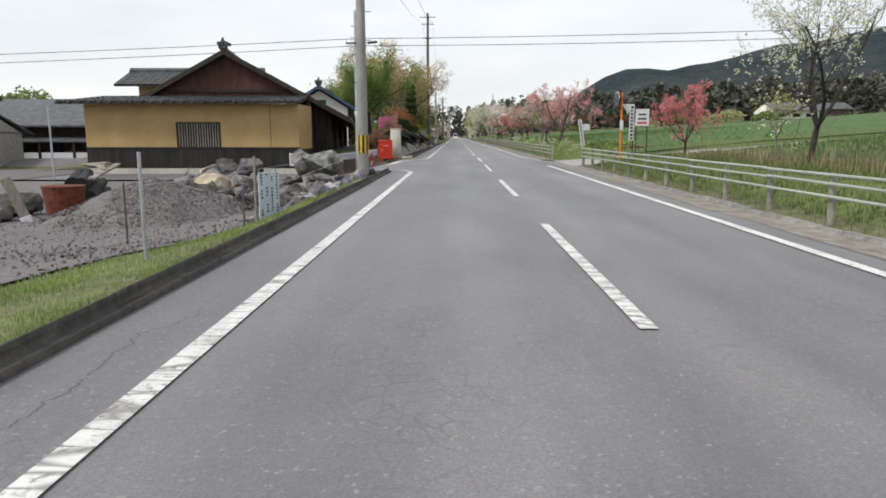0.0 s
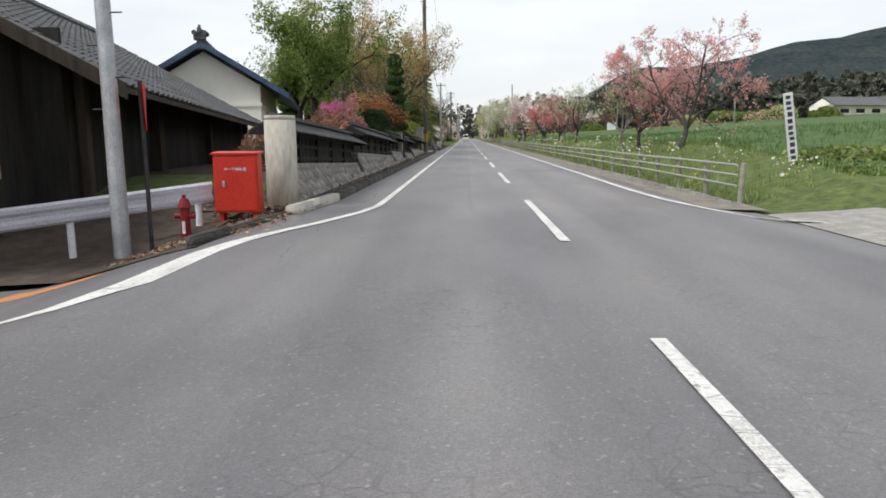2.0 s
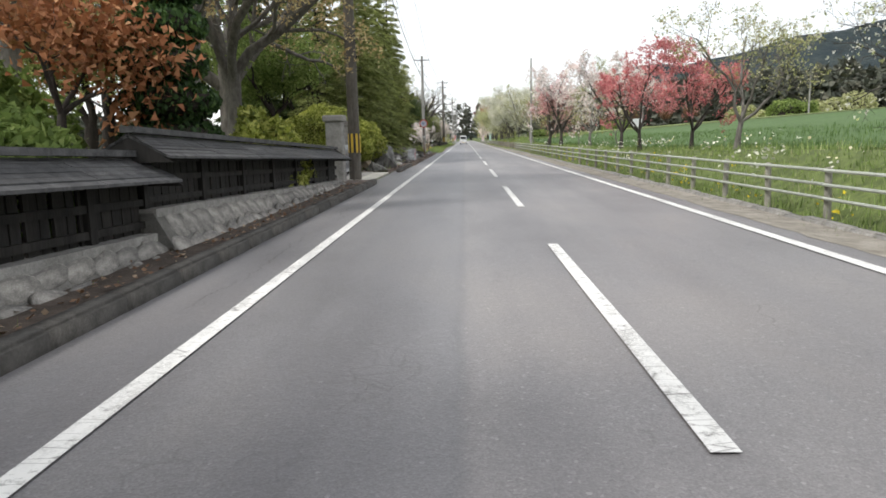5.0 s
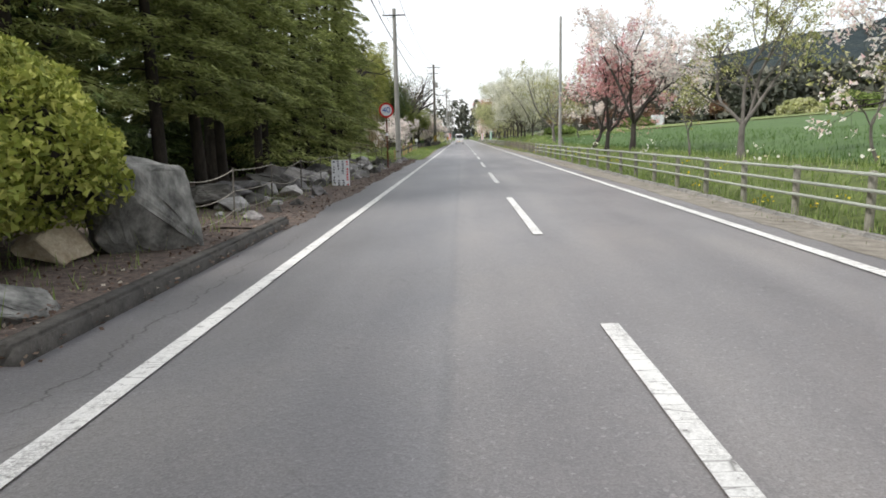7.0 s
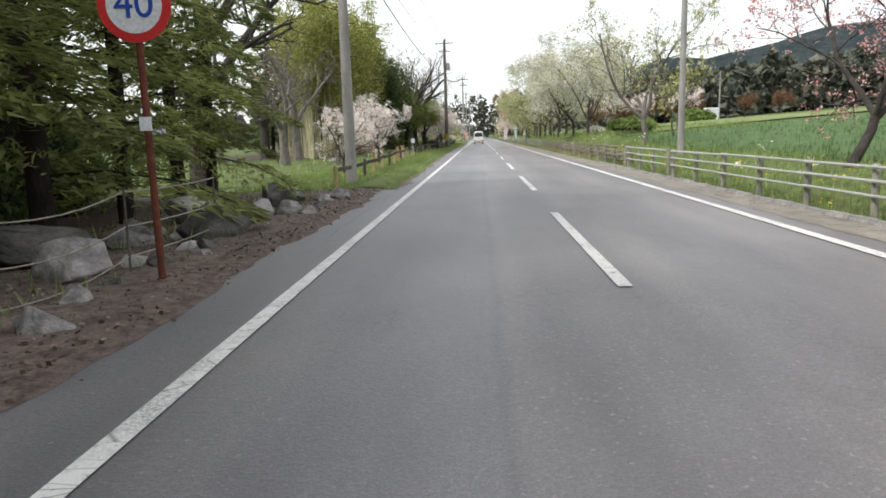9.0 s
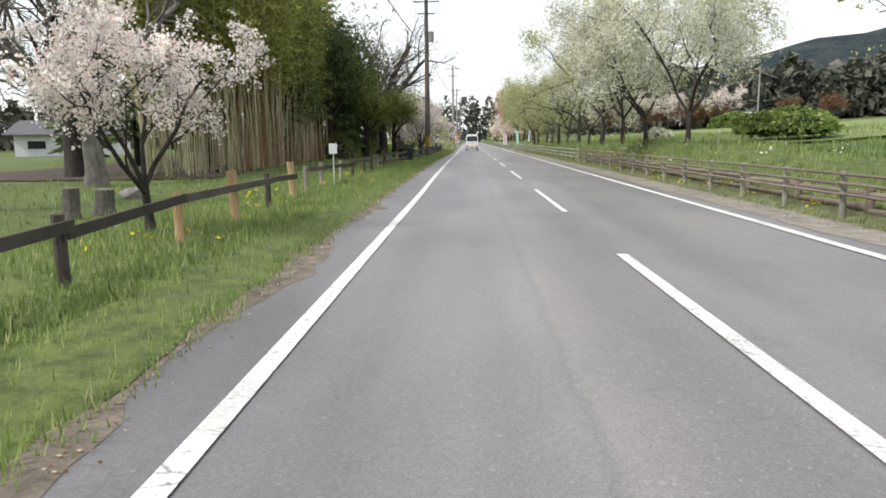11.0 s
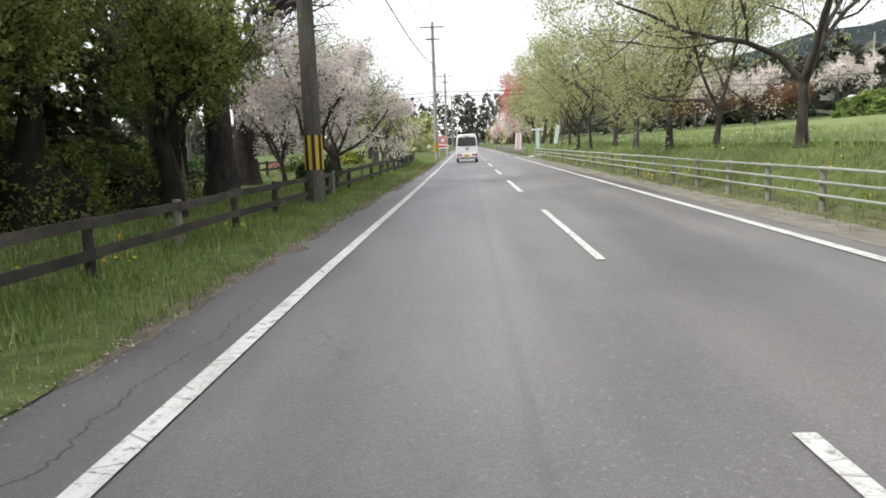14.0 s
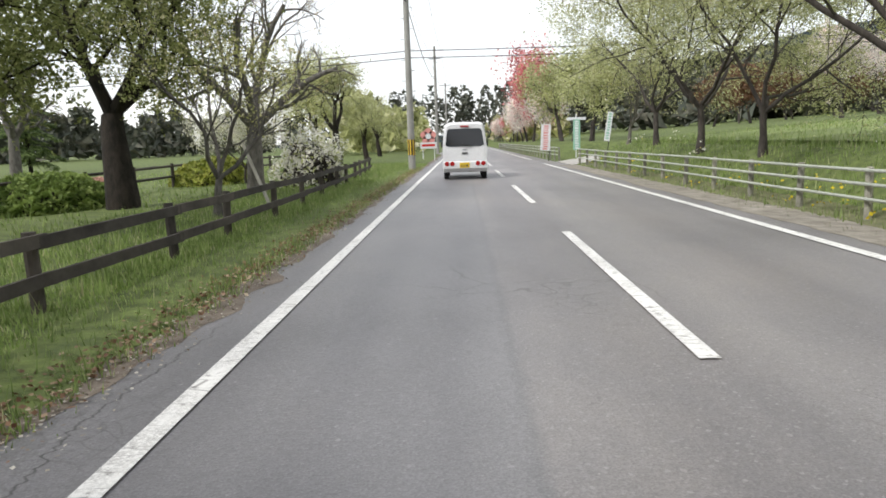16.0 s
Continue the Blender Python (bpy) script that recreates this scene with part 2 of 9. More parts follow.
FIELD = surface("young_wheat", (0.055, 0.1, 0.03), (0.1, 0.165, 0.05), 1.2, 0.9, bump=0.8, fine=18, squash=(1, 1, 1))
FIELD_DULL = surface("thin_young_wheat", (0.075, 0.105, 0.036), (0.15, 0.18, 0.066), 0.9, 0.9, bump=0.8, fine=18)
LAWN = surface("lawn", (0.12, 0.165, 0.05), (0.24, 0.28, 0.1), 0.8, 0.95, bump=0.6, fine=20)
ROCK = surface("rock", (0.09, 0.086, 0.087), (0.31, 0.3, 0.295), 3.5, 0.9, bump=0.7, fine=22, vary=0.4)
ROCK_PALE = surface("pale_rock", (0.3, 0.29, 0.28), (0.52, 0.51, 0.49), 3.5, 0.9, bump=0.5, fine=22, vary=0.2)
ROCK_TAN = surface("tan_rock", (0.34, 0.27, 0.18), (0.58, 0.5, 0.38), 3.5, 0.9, bump=0.5, fine=22)
ROCK_DARK = surface("mossy_rock", (0.036, 0.035, 0.032), (0.16, 0.152, 0.138), 3.0, 0.92, bump=0.9, fine=18, vary=0.2)
LICHEN_ROCK = surface("lichen_rock", (0.04, 0.04, 0.037), (0.33, 0.325, 0.3), 5.0, 0.92, bump=0.9, fine=16)
STONE_WALL = surface("wall_stone", (0.17, 0.165, 0.155), (0.4, 0.38, 0.35), 3.0, 0.92, bump=0.6, fine=24, vary=0.25)
MORTAR = surface("mortar", (0.12, 0.115, 0.105), (0.22, 0.21, 0.19), 6, 0.95, bump=0.4)
GRANITE = surface("granite", (0.22, 0.21, 0.195), (0.4, 0.385, 0.36), 6, 0.85, bump=0.4, fine=60)
BLACK_WOOD = surface("blackened_wood", (0.012, 0.011, 0.01), (0.035, 0.032, 0.029), 6, 0.75, bump=0.4, fine=30, squash=(1, 1, 0.15), vary=0.25)
SHINGLE = surface("grey_shingle", (0.032, 0.032, 0.034), (0.1, 0.1, 0.102), 6, 0.7, bump=0.5, fine=30, vary=0.35)
ROOF_TILE = surface("grey_roof_tile", (0.045, 0.047, 0.05), (0.14, 0.142, 0.145), 3, 0.5, bump=0.3, fine=26, vary=0.3)
OCHRE = surface("ochre_plaster", (0.36, 0.245, 0.11), (0.46, 0.325, 0.155), 0.9, 0.95, bump=0.12, fine=30, grain=0.25)
BROWN_WALL = surface("brown_house_boards", (0.13, 0.09, 0.065), (0.2, 0.145, 0.11), 1.2, 0.9, bump=0.1)
RED_WOOD = surface("red_brown_boards", (0.055, 0.026, 0.018), (0.11, 0.05, 0.034), 5, 0.8, bump=0.3, squash=(1, 1, 0.2))
DARK_WOOD = surface("dark_wood", (0.022, 0.017, 0.013), (0.06, 0.047, 0.035), 6, 0.8, bump=0.4, squash=(1, 1, 0.15), vary=0.25)
PIPE_CONCRETE = surface("smooth_pale_concrete", (0.42, 0.4, 0.345), (0.56, 0.535, 0.465), 1.6, 0.85, bump=0.08, fine=14, squash=(1, 1, 0.3))
WHITE_PLASTER = surface("white_plaster", (0.8, 0.78, 0.7), (0.9, 0.88, 0.8), 0.8, 0.9, bump=0.06, fine=20, grain=0.12)
BLUE_TRIM = surface("blue_trim", (0.035, 0.06, 0.11), (0.08, 0.13, 0.21), 3, 0.5, bump=0.1)
POLE_CON = surface("pole_concrete", (0.24, 0.23, 0.215), (0.38, 0.37, 0.345), 4, 0.9, bump=0.25, squash=(1, 1, 0.25))
POLE_DARK = surface("old_pole", (0.07, 0.06, 0.05), (0.16, 0.145, 0.125), 5, 0.9, bump=0.4, squash=(1, 1, 0.2))
STEEL = surface("galvanised_steel", (0.38, 0.39, 0.41), (0.58, 0.59, 0.62), 4, 0.45, 0.6, bump=0.05)
STEEL_WHITE = surface("white_painted_steel", (0.76, 0.76, 0.82), (0.86, 0.86, 0.92), 3, 0.5, 0.1, bump=0.08)
STEEL_DARK = surface("dark_steel", (0.03, 0.03, 0.032), (0.08, 0.075, 0.07), 6, 0.55, 0.4, bump=0.1)
RUST = surface("rust", (0.075, 0.024, 0.014), (0.2, 0.06, 0.035), 6, 0.9, bump=0.5, fine=30)
RAIL_GREY = surface("pale_rail_pipe", (0.34, 0.36, 0.31), (0.5, 0.525, 0.455), 4, 0.5, 0.1, bump=0.15, squash=(1, 0.2, 1), vary=0.08)
RAIL_BROWN = surface("brown_rail", (0.13, 0.1, 0.08), (0.3, 0.25, 0.2), 4, 0.75, 0.0, bump=0.4, squash=(1, 0.2, 1), vary=0.2)
RAIL_POST = surface("rail_post", (0.19, 0.185, 0.15), (0.34, 0.33, 0.28), 6, 0.85, bump=0.4, vary=0.2)
FENCE_WOOD = surface("weathered_fence_wood", (0.035, 0.03, 0.026), (0.1, 0.088, 0.075), 6, 0.85, bump=0.5, squash=(1, 0.2, 0.3), vary=0.3)
FENCE_PALE = surface("fresh_fence_wood", (0.3, 0.2, 0.1), (0.48, 0.34, 0.19), 5, 0.8, bump=0.3, squash=(1, 1, 0.2), vary=0.2)
FENCE_GREY = surface("grey_fence_wood", (0.2, 0.185, 0.15), (0.36, 0.33, 0.28), 5, 0.85, bump=0.4, squash=(1, 1, 0.2), vary=0.2)
RED_PAINT = surface("red_enamel", (0.5, 0.028, 0.016), (0.62, 0.04, 0.022), 2, 0.4, bump=0.03)
DARK_RED = surface("dull_red_enamel", (0.16, 0.012, 0.016), (0.26, 0.02, 0.022), 5, 0.5, bump=0.05)
ORANGE = surface("orange_enamel", (0.72, 0.2, 0.02), (0.82, 0.26, 0.03), 2, 0.45, bump=0.03)
YELLOW = surface("yellow_enamel", (0.62, 0.4, 0.04), (0.74, 0.5, 0.06), 3, 0.5, bump=0.05)
BLACK = surface("black_enamel", (0.012, 0.012, 0.012), (0.03, 0.03, 0.03), 4, 0.5, bump=0.05)
WHITE = surface("white_sign_paint", (0.62, 0.63, 0.64), (0.75, 0.76, 0.77), 2, 0.5, bump=0.03)
PALE_BLUE = surface("faded_pale_blue_board", (0.46, 0.55, 0.62), (0.62, 0.7, 0.75), 3, 0.6, bump=0.08)
SIGN_RED = surface("sign_red", (0.52, 0.02, 0.02), (0.6, 0.03, 0.03), 2, 0.5, bump=0)
SIGN_BLUE = surface("sign_blue", (0.01, 0.05, 0.32), (0.015, 0.07, 0.4), 2, 0.5, bump=0)
SIGN_PINK = surface("sign_pink", (0.62, 0.24, 0.22), (0.72, 0.32, 0.3), 2, 0.6, bump=0)
SIGN_GREEN = surface("sign_green", (0.2, 0.42, 0.3), (0.32, 0.52, 0.4), 2, 0.6, bump=0)
INK = surface("sign_ink", (0.03, 0.03, 0.04), (0.06, 0.06, 0.07), 4, 0.6, bump=0)
BARK = surface("bark", (0.034, 0.029, 0.026), (0.092, 0.08, 0.071), 7, 0.95, bump=0.9, fine=30, squash=(1, 1, 0.4), vary=0.2)
BARK_GREY = surface("grey_bark", (0.09, 0.082, 0.072), (0.21, 0.195, 0.175), 7, 0.95, bump=0.9, fine=30, squash=(1, 1, 0.4), vary=0.2)
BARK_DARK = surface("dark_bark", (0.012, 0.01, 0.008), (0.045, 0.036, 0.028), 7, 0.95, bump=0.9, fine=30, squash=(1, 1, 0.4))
CULM = surface("bamboo_culm", (0.3, 0.29, 0.17), (0.52, 0.49, 0.33), 2, 0.5, bump=0.1, squash=(1, 1, 0.1), vary=0.3)
CULM_DRY = surface("dry_bamboo_culm", (0.24, 0.13, 0.07), (0.42, 0.26, 0.15), 2, 0.6, bump=0.1, squash=(1, 1, 0.1))
VAN_WHITE = surface("white_car_paint", (0.78, 0.78, 0.79), (0.82, 0.82, 0.83), 0.6, 0.25, bump=0, spec=0.5)
RUBBER = surface("tyre_rubber", (0.012, 0.012, 0.012), (0.03, 0.03, 0.03), 12, 0.85, bump=0.2)
PLATE = surface("yellow_plate", (0.75, 0.5, 0.03), (0.8, 0.56, 0.05), 2, 0.5, bump=0)
LAMP_RED = surface("red_lamp_lens", (0.3, 0.01, 0.012), (0.42, 0.02, 0.02), 5, 0.2, bump=0)
DARK_GLASS, _n, _l, _b = nodes_of("tinted_glass")
_b.inputs["Base Color"].default_value, _b.inputs["Roughness"].default_value = (0.02, 0.022, 0.028, 1), 0.06
MIRROR, _n, _l, _b = nodes_of("traffic_mirror")
_b.inputs["Base Color"].default_value, _b.inputs["Roughness"].default_value, _b.inputs["Metallic"].default_value = (0.8, 0.8, 0.8, 1), 0.08, 1.0
ROPE = surface("old_rope", (0.24, 0.22, 0.18), (0.4, 0.37, 0.32), 20, 0.9, bump=0.3)
WIRE = surface("black_wire", (0.015, 0.015, 0.015), (0.03, 0.03, 0.03), 4, 0.7, bump=0)
# distance haze is painted into the hill forest: blue-grey base colours
HAZED_HILL_WOOD, _n, _l, _b = nodes_of("hazed_hill_forest")
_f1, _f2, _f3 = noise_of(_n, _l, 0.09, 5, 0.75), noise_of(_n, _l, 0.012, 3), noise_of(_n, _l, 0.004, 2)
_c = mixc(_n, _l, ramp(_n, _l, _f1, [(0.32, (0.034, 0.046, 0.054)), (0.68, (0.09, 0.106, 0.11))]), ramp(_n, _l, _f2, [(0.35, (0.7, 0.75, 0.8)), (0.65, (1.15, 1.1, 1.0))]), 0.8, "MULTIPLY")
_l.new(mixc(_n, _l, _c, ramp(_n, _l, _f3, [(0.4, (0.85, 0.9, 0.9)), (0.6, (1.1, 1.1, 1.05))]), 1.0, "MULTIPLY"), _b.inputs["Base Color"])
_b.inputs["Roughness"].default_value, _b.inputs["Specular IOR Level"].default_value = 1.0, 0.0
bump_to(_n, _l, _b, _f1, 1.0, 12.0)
# far woods' leaves lightened and greyed, haze put into their colour
L_HAZED_WOOD = leafy("hazed_far_conifers", [(0, (0.075, 0.085, 0.07)), (0.6, (0.105, 0.112, 0.09)), (1, (0.15, 0.145, 0.115))], through_light=0.1)

L_BLOSSOM = leafy("pale_blossom", [(0, (0.78, 0.56, 0.58)), (0.3, (0.9, 0.82, 0.82)), (0.92, (0.94, 0.92, 0.91)), (1, (0.4, 0.3, 0.2))], through_light=0.6)
L_WHITE = leafy("white_blossom", [(0, (0.7, 0.68, 0.62)), (0.68, (0.85, 0.83, 0.79)), (0.8, (0.5, 0.52, 0.26)), (1, (0.3, 0.35, 0.12))], through_light=0.35)
L_PINK = leafy("pink_blossom", [(0, (0.68, 0.24, 0.28)), (0.4, (0.78, 0.4, 0.43)), (0.8, (0.84, 0.66, 0.65)), (1, (0.42, 0.28, 0.18))], through_light=0.35)
L_RED = leafy("red_blossom", [(0, (0.56, 0.13, 0.15)), (0.5, (0.7, 0.25, 0.27)), (0.85, (0.77, 0.45, 0.45)), (1, (0.4, 0.22, 0.15))], through_light=0.35)
L_BUD = leafy("spring_buds", [(0, (0.250, 0.237, 0.100)), (0.5, (0.413, 0.438, 0.163)), (0.85, (0.562, 0.525, 0.300)), (1, (0.775, 0.688, 0.562))], through_light=0.35)
L_SPRING = leafy("young_leaves", [(0, (0.3, 0.32, 0.15)), (0.5, (0.5, 0.52, 0.26)), (0.85, (0.64, 0.64, 0.38)), (1, (0.74, 0.71, 0.58))], through_light=0.58)
L_GREEN = leafy("green_leaves", [(0, (0.11, 0.16, 0.045)), (0.6, (0.21, 0.29, 0.08)), (1, (0.36, 0.44, 0.15))], through_light=0.5)
L_DARK = leafy("dark_needles", [(0, (0.022, 0.045, 0.018)), (0.6, (0.048, 0.093, 0.029)), (1, (0.096, 0.160, 0.048))], through_light=0.15, big=0.25)
L_CONIFER = leafy("conifer_sprays", [(0, (0.15, 0.17, 0.065)), (0.6, (0.31, 0.35, 0.13)), (1, (0.5, 0.53, 0.24))], through_light=0.55, big=0.25)
L_BAMBOO = leafy("bamboo_leaves", [(0, (0.19, 0.21, 0.055)), (0.6, (0.37, 0.38, 0.12)), (1, (0.55, 0.53, 0.23))], through_light=0.55, big=0.2)
L_YELLOW = leafy("yellow_green_leaves", [(0, (0.13, 0.16, 0.03)), (0.5, (0.31, 0.35, 0.07)), (1, (0.55, 0.55, 0.17))], through_light=0.3)
L_RUST = leafy("rust_leaves", [(0, (0.16, 0.08, 0.055)), (0.6, (0.29, 0.155, 0.105)), (1, (0.42, 0.27, 0.17))], through_light=0.3)
L_ORANGE = leafy("orange_leaves", [(0, (0.26, 0.1, 0.045)), (0.6, (0.4, 0.17, 0.08)), (1, (0.5, 0.27, 0.14))], through_light=0.3)
L_TAN = leafy("tan_young_leaves", [(0, (0.4, 0.28, 0.14)), (0.6, (0.57, 0.45, 0.23)), (1, (0.7, 0.6, 0.36))], through_light=0.62)
L_AZALEA = leafy("magenta_flowers", [(0, (0.5, 0.08, 0.26)), (0.6, (0.66, 0.18, 0.42)), (1, (0.74, 0.36, 0.55))], through_light=0.3)
L_SALMON = leafy("salmon_flowers", [(0, (0.32, 0.15, 0.12)), (0.6, (0.5, 0.27, 0.23)), (1, (0.62, 0.42, 0.36))], through_light=0.3)
L_GRASS = leafy("grass_blades", [(0, (0.14, 0.2, 0.06)), (0.55, (0.25, 0.34, 0.105)), (0.9, (0.37, 0.44, 0.18)), (1, (0.52, 0.48, 0.32))], through_light=0.45)
L_WHEAT = leafy("wheat_blades", [(0, (0.06, 0.115, 0.033)), (0.6, (0.105, 0.18, 0.054)), (1, (0.17, 0.25, 0.085))], through_light=0.3)
L_DRYLEAF = leafy("dry_leaves", [(0, (0.12, 0.06, 0.035)), (0.6, (0.27, 0.16, 0.1)), (1, (0.45, 0.36, 0.27))], through_light=0.1)
L_DAFFODIL = leafy("white_petals", [(0, (0.75, 0.74, 0.66)), (0.8, (0.82, 0.8, 0.74)), (1, (0.75, 0.6, 0.1))], through_light=0.3)
L_PETAL = leafy("fallen_petals", [(0, (0.2, 0.15, 0.11)), (0.5, (0.36, 0.32, 0.27)), (1, (0.55, 0.52, 0.48))], through_light=0.2)
L_YFLOWER = leafy("yellow_petals", [(0, (0.7, 0.5, 0.02)), (1, (0.8, 0.65, 0.06))], through_light=0.3)
L_PURPLE = leafy("purple_petals", [(0, (0.16, 0.12, 0.4)), (1, (0.3, 0.25, 0.6))], through_light=0.3)
L_LITTER = leafy("leaf_litter_leaves", [(0, (0.06, 0.038, 0.028)), (0.6, (0.15, 0.1, 0.078)), (0.9, (0.26, 0.2, 0.16)), (1, (0.45, 0.41, 0.36))], through_light=0.1)
L_ROUGH = leafy("rough_verge_grass", [(0, (0.075, 0.11, 0.032)), (0.6, (0.13, 0.19, 0.055)), (0.85, (0.2, 0.24, 0.09)), (1, (0.3, 0.25, 0.14))], through_light=0.3)
L_STRAW = leafy("straw", [(0, (0.16, 0.125, 0.07)), (0.6, (0.28, 0.23, 0.14)), (1, (0.42, 0.37, 0.25))], through_light=0.2)
L_OLIVE = leafy("olive_evergreen", [(0, (0.1, 0.125, 0.04)), (0.6, (0.215, 0.25, 0.075)), (1, (0.4, 0.43, 0.15))], through_light=0.5)
L_FRESH = leafy("fresh_yellow_green", [(0, (0.13, 0.15, 0.055)), (0.6, (0.25, 0.28, 0.1)), (1, (0.42, 0.44, 0.19))], through_light=0.5)
L_BRONZE = leafy("bronze_leaves", [(0, (0.11, 0.055, 0.032)), (0.6, (0.2, 0.105, 0.06)), (1, (0.3, 0.19, 0.12))], through_light=0.25)
L_CEDAR = leafy("cedar_sprays", [(0, (0.06, 0.09, 0.042)), (0.6, (0.14, 0.19, 0.075)), (1, (0.26, 0.33, 0.14))], through_light=0.45, big=0.25)


# ---- builders ----
def thing(name, at, label, category, group="", kind="", turn=0.0):
    ob = new(name)
    ob.empty_display_size = 0.2
    ob.matrix_world = pose(*at, 0, 0, turn)
    return tagged(ob, label, category, group, kind)


def part(name, bm, material, parent=None, label=""):
    """One mesh object under its thing; bm is in the thing's own space."""
    me = bpy.data.meshes.new(name)
    bm.to_mesh(me)
    bm.free()
    return part_of(name, me, material, parent, label)


def part_of(name, me, material, parent=None, label="", at=None):
    if material is not None and not me.materials:
        me.materials.append(material)
    ob = new(name, me)
    if parent is not None:
        ob.parent = parent
    if at is not None:
        ob.matrix_basis = at
    if label:
        ob["label"] = label
    return ob


def box(bm, c, s, rot=(0, 0, 0), bevel=0.0):
    r = bmesh.ops.create_cube(bm, size=1.0)
    vs = r["verts"]
    bmesh.ops.scale(bm, vec=s, verts=vs)
    if bevel:
        es = list({e for v in vs for e in v.link_edges})
        vs = list({v for f in bmesh.ops.bevel(bm, geom=es, offset=bevel, segments=1, affect="EDGES")["faces"] for v in f.verts} | {v for v in vs if v.is_valid})
    bmesh.ops.transform(bm, matrix=pose(*c, *rot), verts=vs)
    return vs


def tube(bm, a, b, r0, r1=None, seg=10, caps=True):
    a, b = Vector(a), Vector(b)
    r1 = r0 if r1 is None else r1
    d = b - a
    m = Matrix.Translation((a + b) / 2) @ d.to_track_quat("Z", "Y").to_matrix().to_4x4()
    bmesh.ops.create_cone(bm, cap_ends=caps, segments=seg, radius1=r0, radius2=r1, depth=d.length, matrix=m)


def poly(bm, pts, thick=None):
    """A flat face, or a plate of a thickness given as a vector."""
    vs = [bm.verts.new(p) for p in pts]
    f = bm.faces.new(vs)
    if thick:
        ws = [bm.verts.new(Vector(p) + Vector(thick)) for p in pts]
        bm.faces.new(list(reversed(ws)))
        n = len(vs)
        for i in range(n):
            bm.faces.new((vs[i], vs[(i + 1) % n], ws[(i + 1) % n], ws[i]))
    bmesh.ops.recalc_face_normals(bm, faces=bm.faces)
    return f


def new_bm():
    return bmesh.new()


def mesh_from(name, verts, faces, smooth=False):
    me = bpy.data.meshes.new(name)
    me.from_pydata(verts, [], faces)
    if smooth:
        me.polygons.foreach_set("use_smooth", [True] * len(me.polygons))
    me.update()
    return me


def quads_mesh(name, v):
    """v: (n, k, 3) corners of n separate faces of k corners."""
    n, k, _ = v.shape
    me = bpy.data.meshes.new(name)
    me.vertices.add(n * k)
    me.vertices.foreach_set("co", v.reshape(-1).astype(np.float32))
    me.loops.add(n * k)
    me.loops.foreach_set("vertex_index", np.arange(n * k, dtype=np.int32))
    me.polygons.add(n)
    me.polygons.foreach_set("loop_start", np.arange(0, n * k, k, dtype=np.int32))
    me.polygons.foreach_set("loop_total", np.full(n, k, dtype=np.int32))
    me.update(calc_edges=True)
    return me


def leaves(rng, centres, size, flat=0.0, long=1.6, three=False):
    """Kite-shaped leaves at the centres, turned at random; flat pulls them level."""
    n = len(centres)
    d = rng.normal(size=(n, 3))
    d[:, 2] *= 1 - flat
    d /= np.linalg.norm(d, axis=1, keepdims=True) + 1e-9
    e = rng.normal(size=(n, 3))
    e[:, 2] *= 1 - flat
    e -= d * np.sum(d * e, axis=1, keepdims=True)
    e /= np.linalg.norm(e, axis=1, keepdims=True) + 1e-9
    s = (size * rng.uniform(0.6, 1.4, n))[:, None]
    d, e = d * s * long / 2, e * s / 2
    if three:
        return np.stack([centres - d * 0.7 - e * 1.1, centres - d * 0.7 + e * 1.1, centres + d * 1.15], axis=1)
    return np.stack([centres - d, centres + e * 0.95 - d * 0.1, centres + d, centres - e * 0.95 - d * 0.1], axis=1)


class Limbs:
    """Gathers tapered, bent limbs as one mesh."""

    def __init__(self):
        self.v, self.f = [], []

    def limb(self, pts, rads, seg):
        base = len(self.v)
        for i, (p, r) in enumerate(zip(pts, rads)):
            q = (pts[min(i + 1, len(pts) - 1)] - pts[max(i - 1, 0)])
            q = q / (np.linalg.norm(q) + 1e-9)
            a = np.cross(q, (0.3, 0.9, 0.2))
            a /= np.linalg.norm(a) + 1e-9
            b = np.cross(q, a)
            for k in range(seg):
                w = 2 * math.pi * k / seg
                self.v.append(tuple(p + r * (math.cos(w) * a + math.sin(w) * b)))
        for i in range(len(pts) - 1):
            for k in range(seg):
                k2 = (k + 1) % seg
                self.f.append((base + i * seg + k, base + i * seg + k2, base + (i + 1) * seg + k2, base + (i + 1) * seg + k))

    def mesh(self, name):
        return mesh_from(name, self.v, self.f, True)


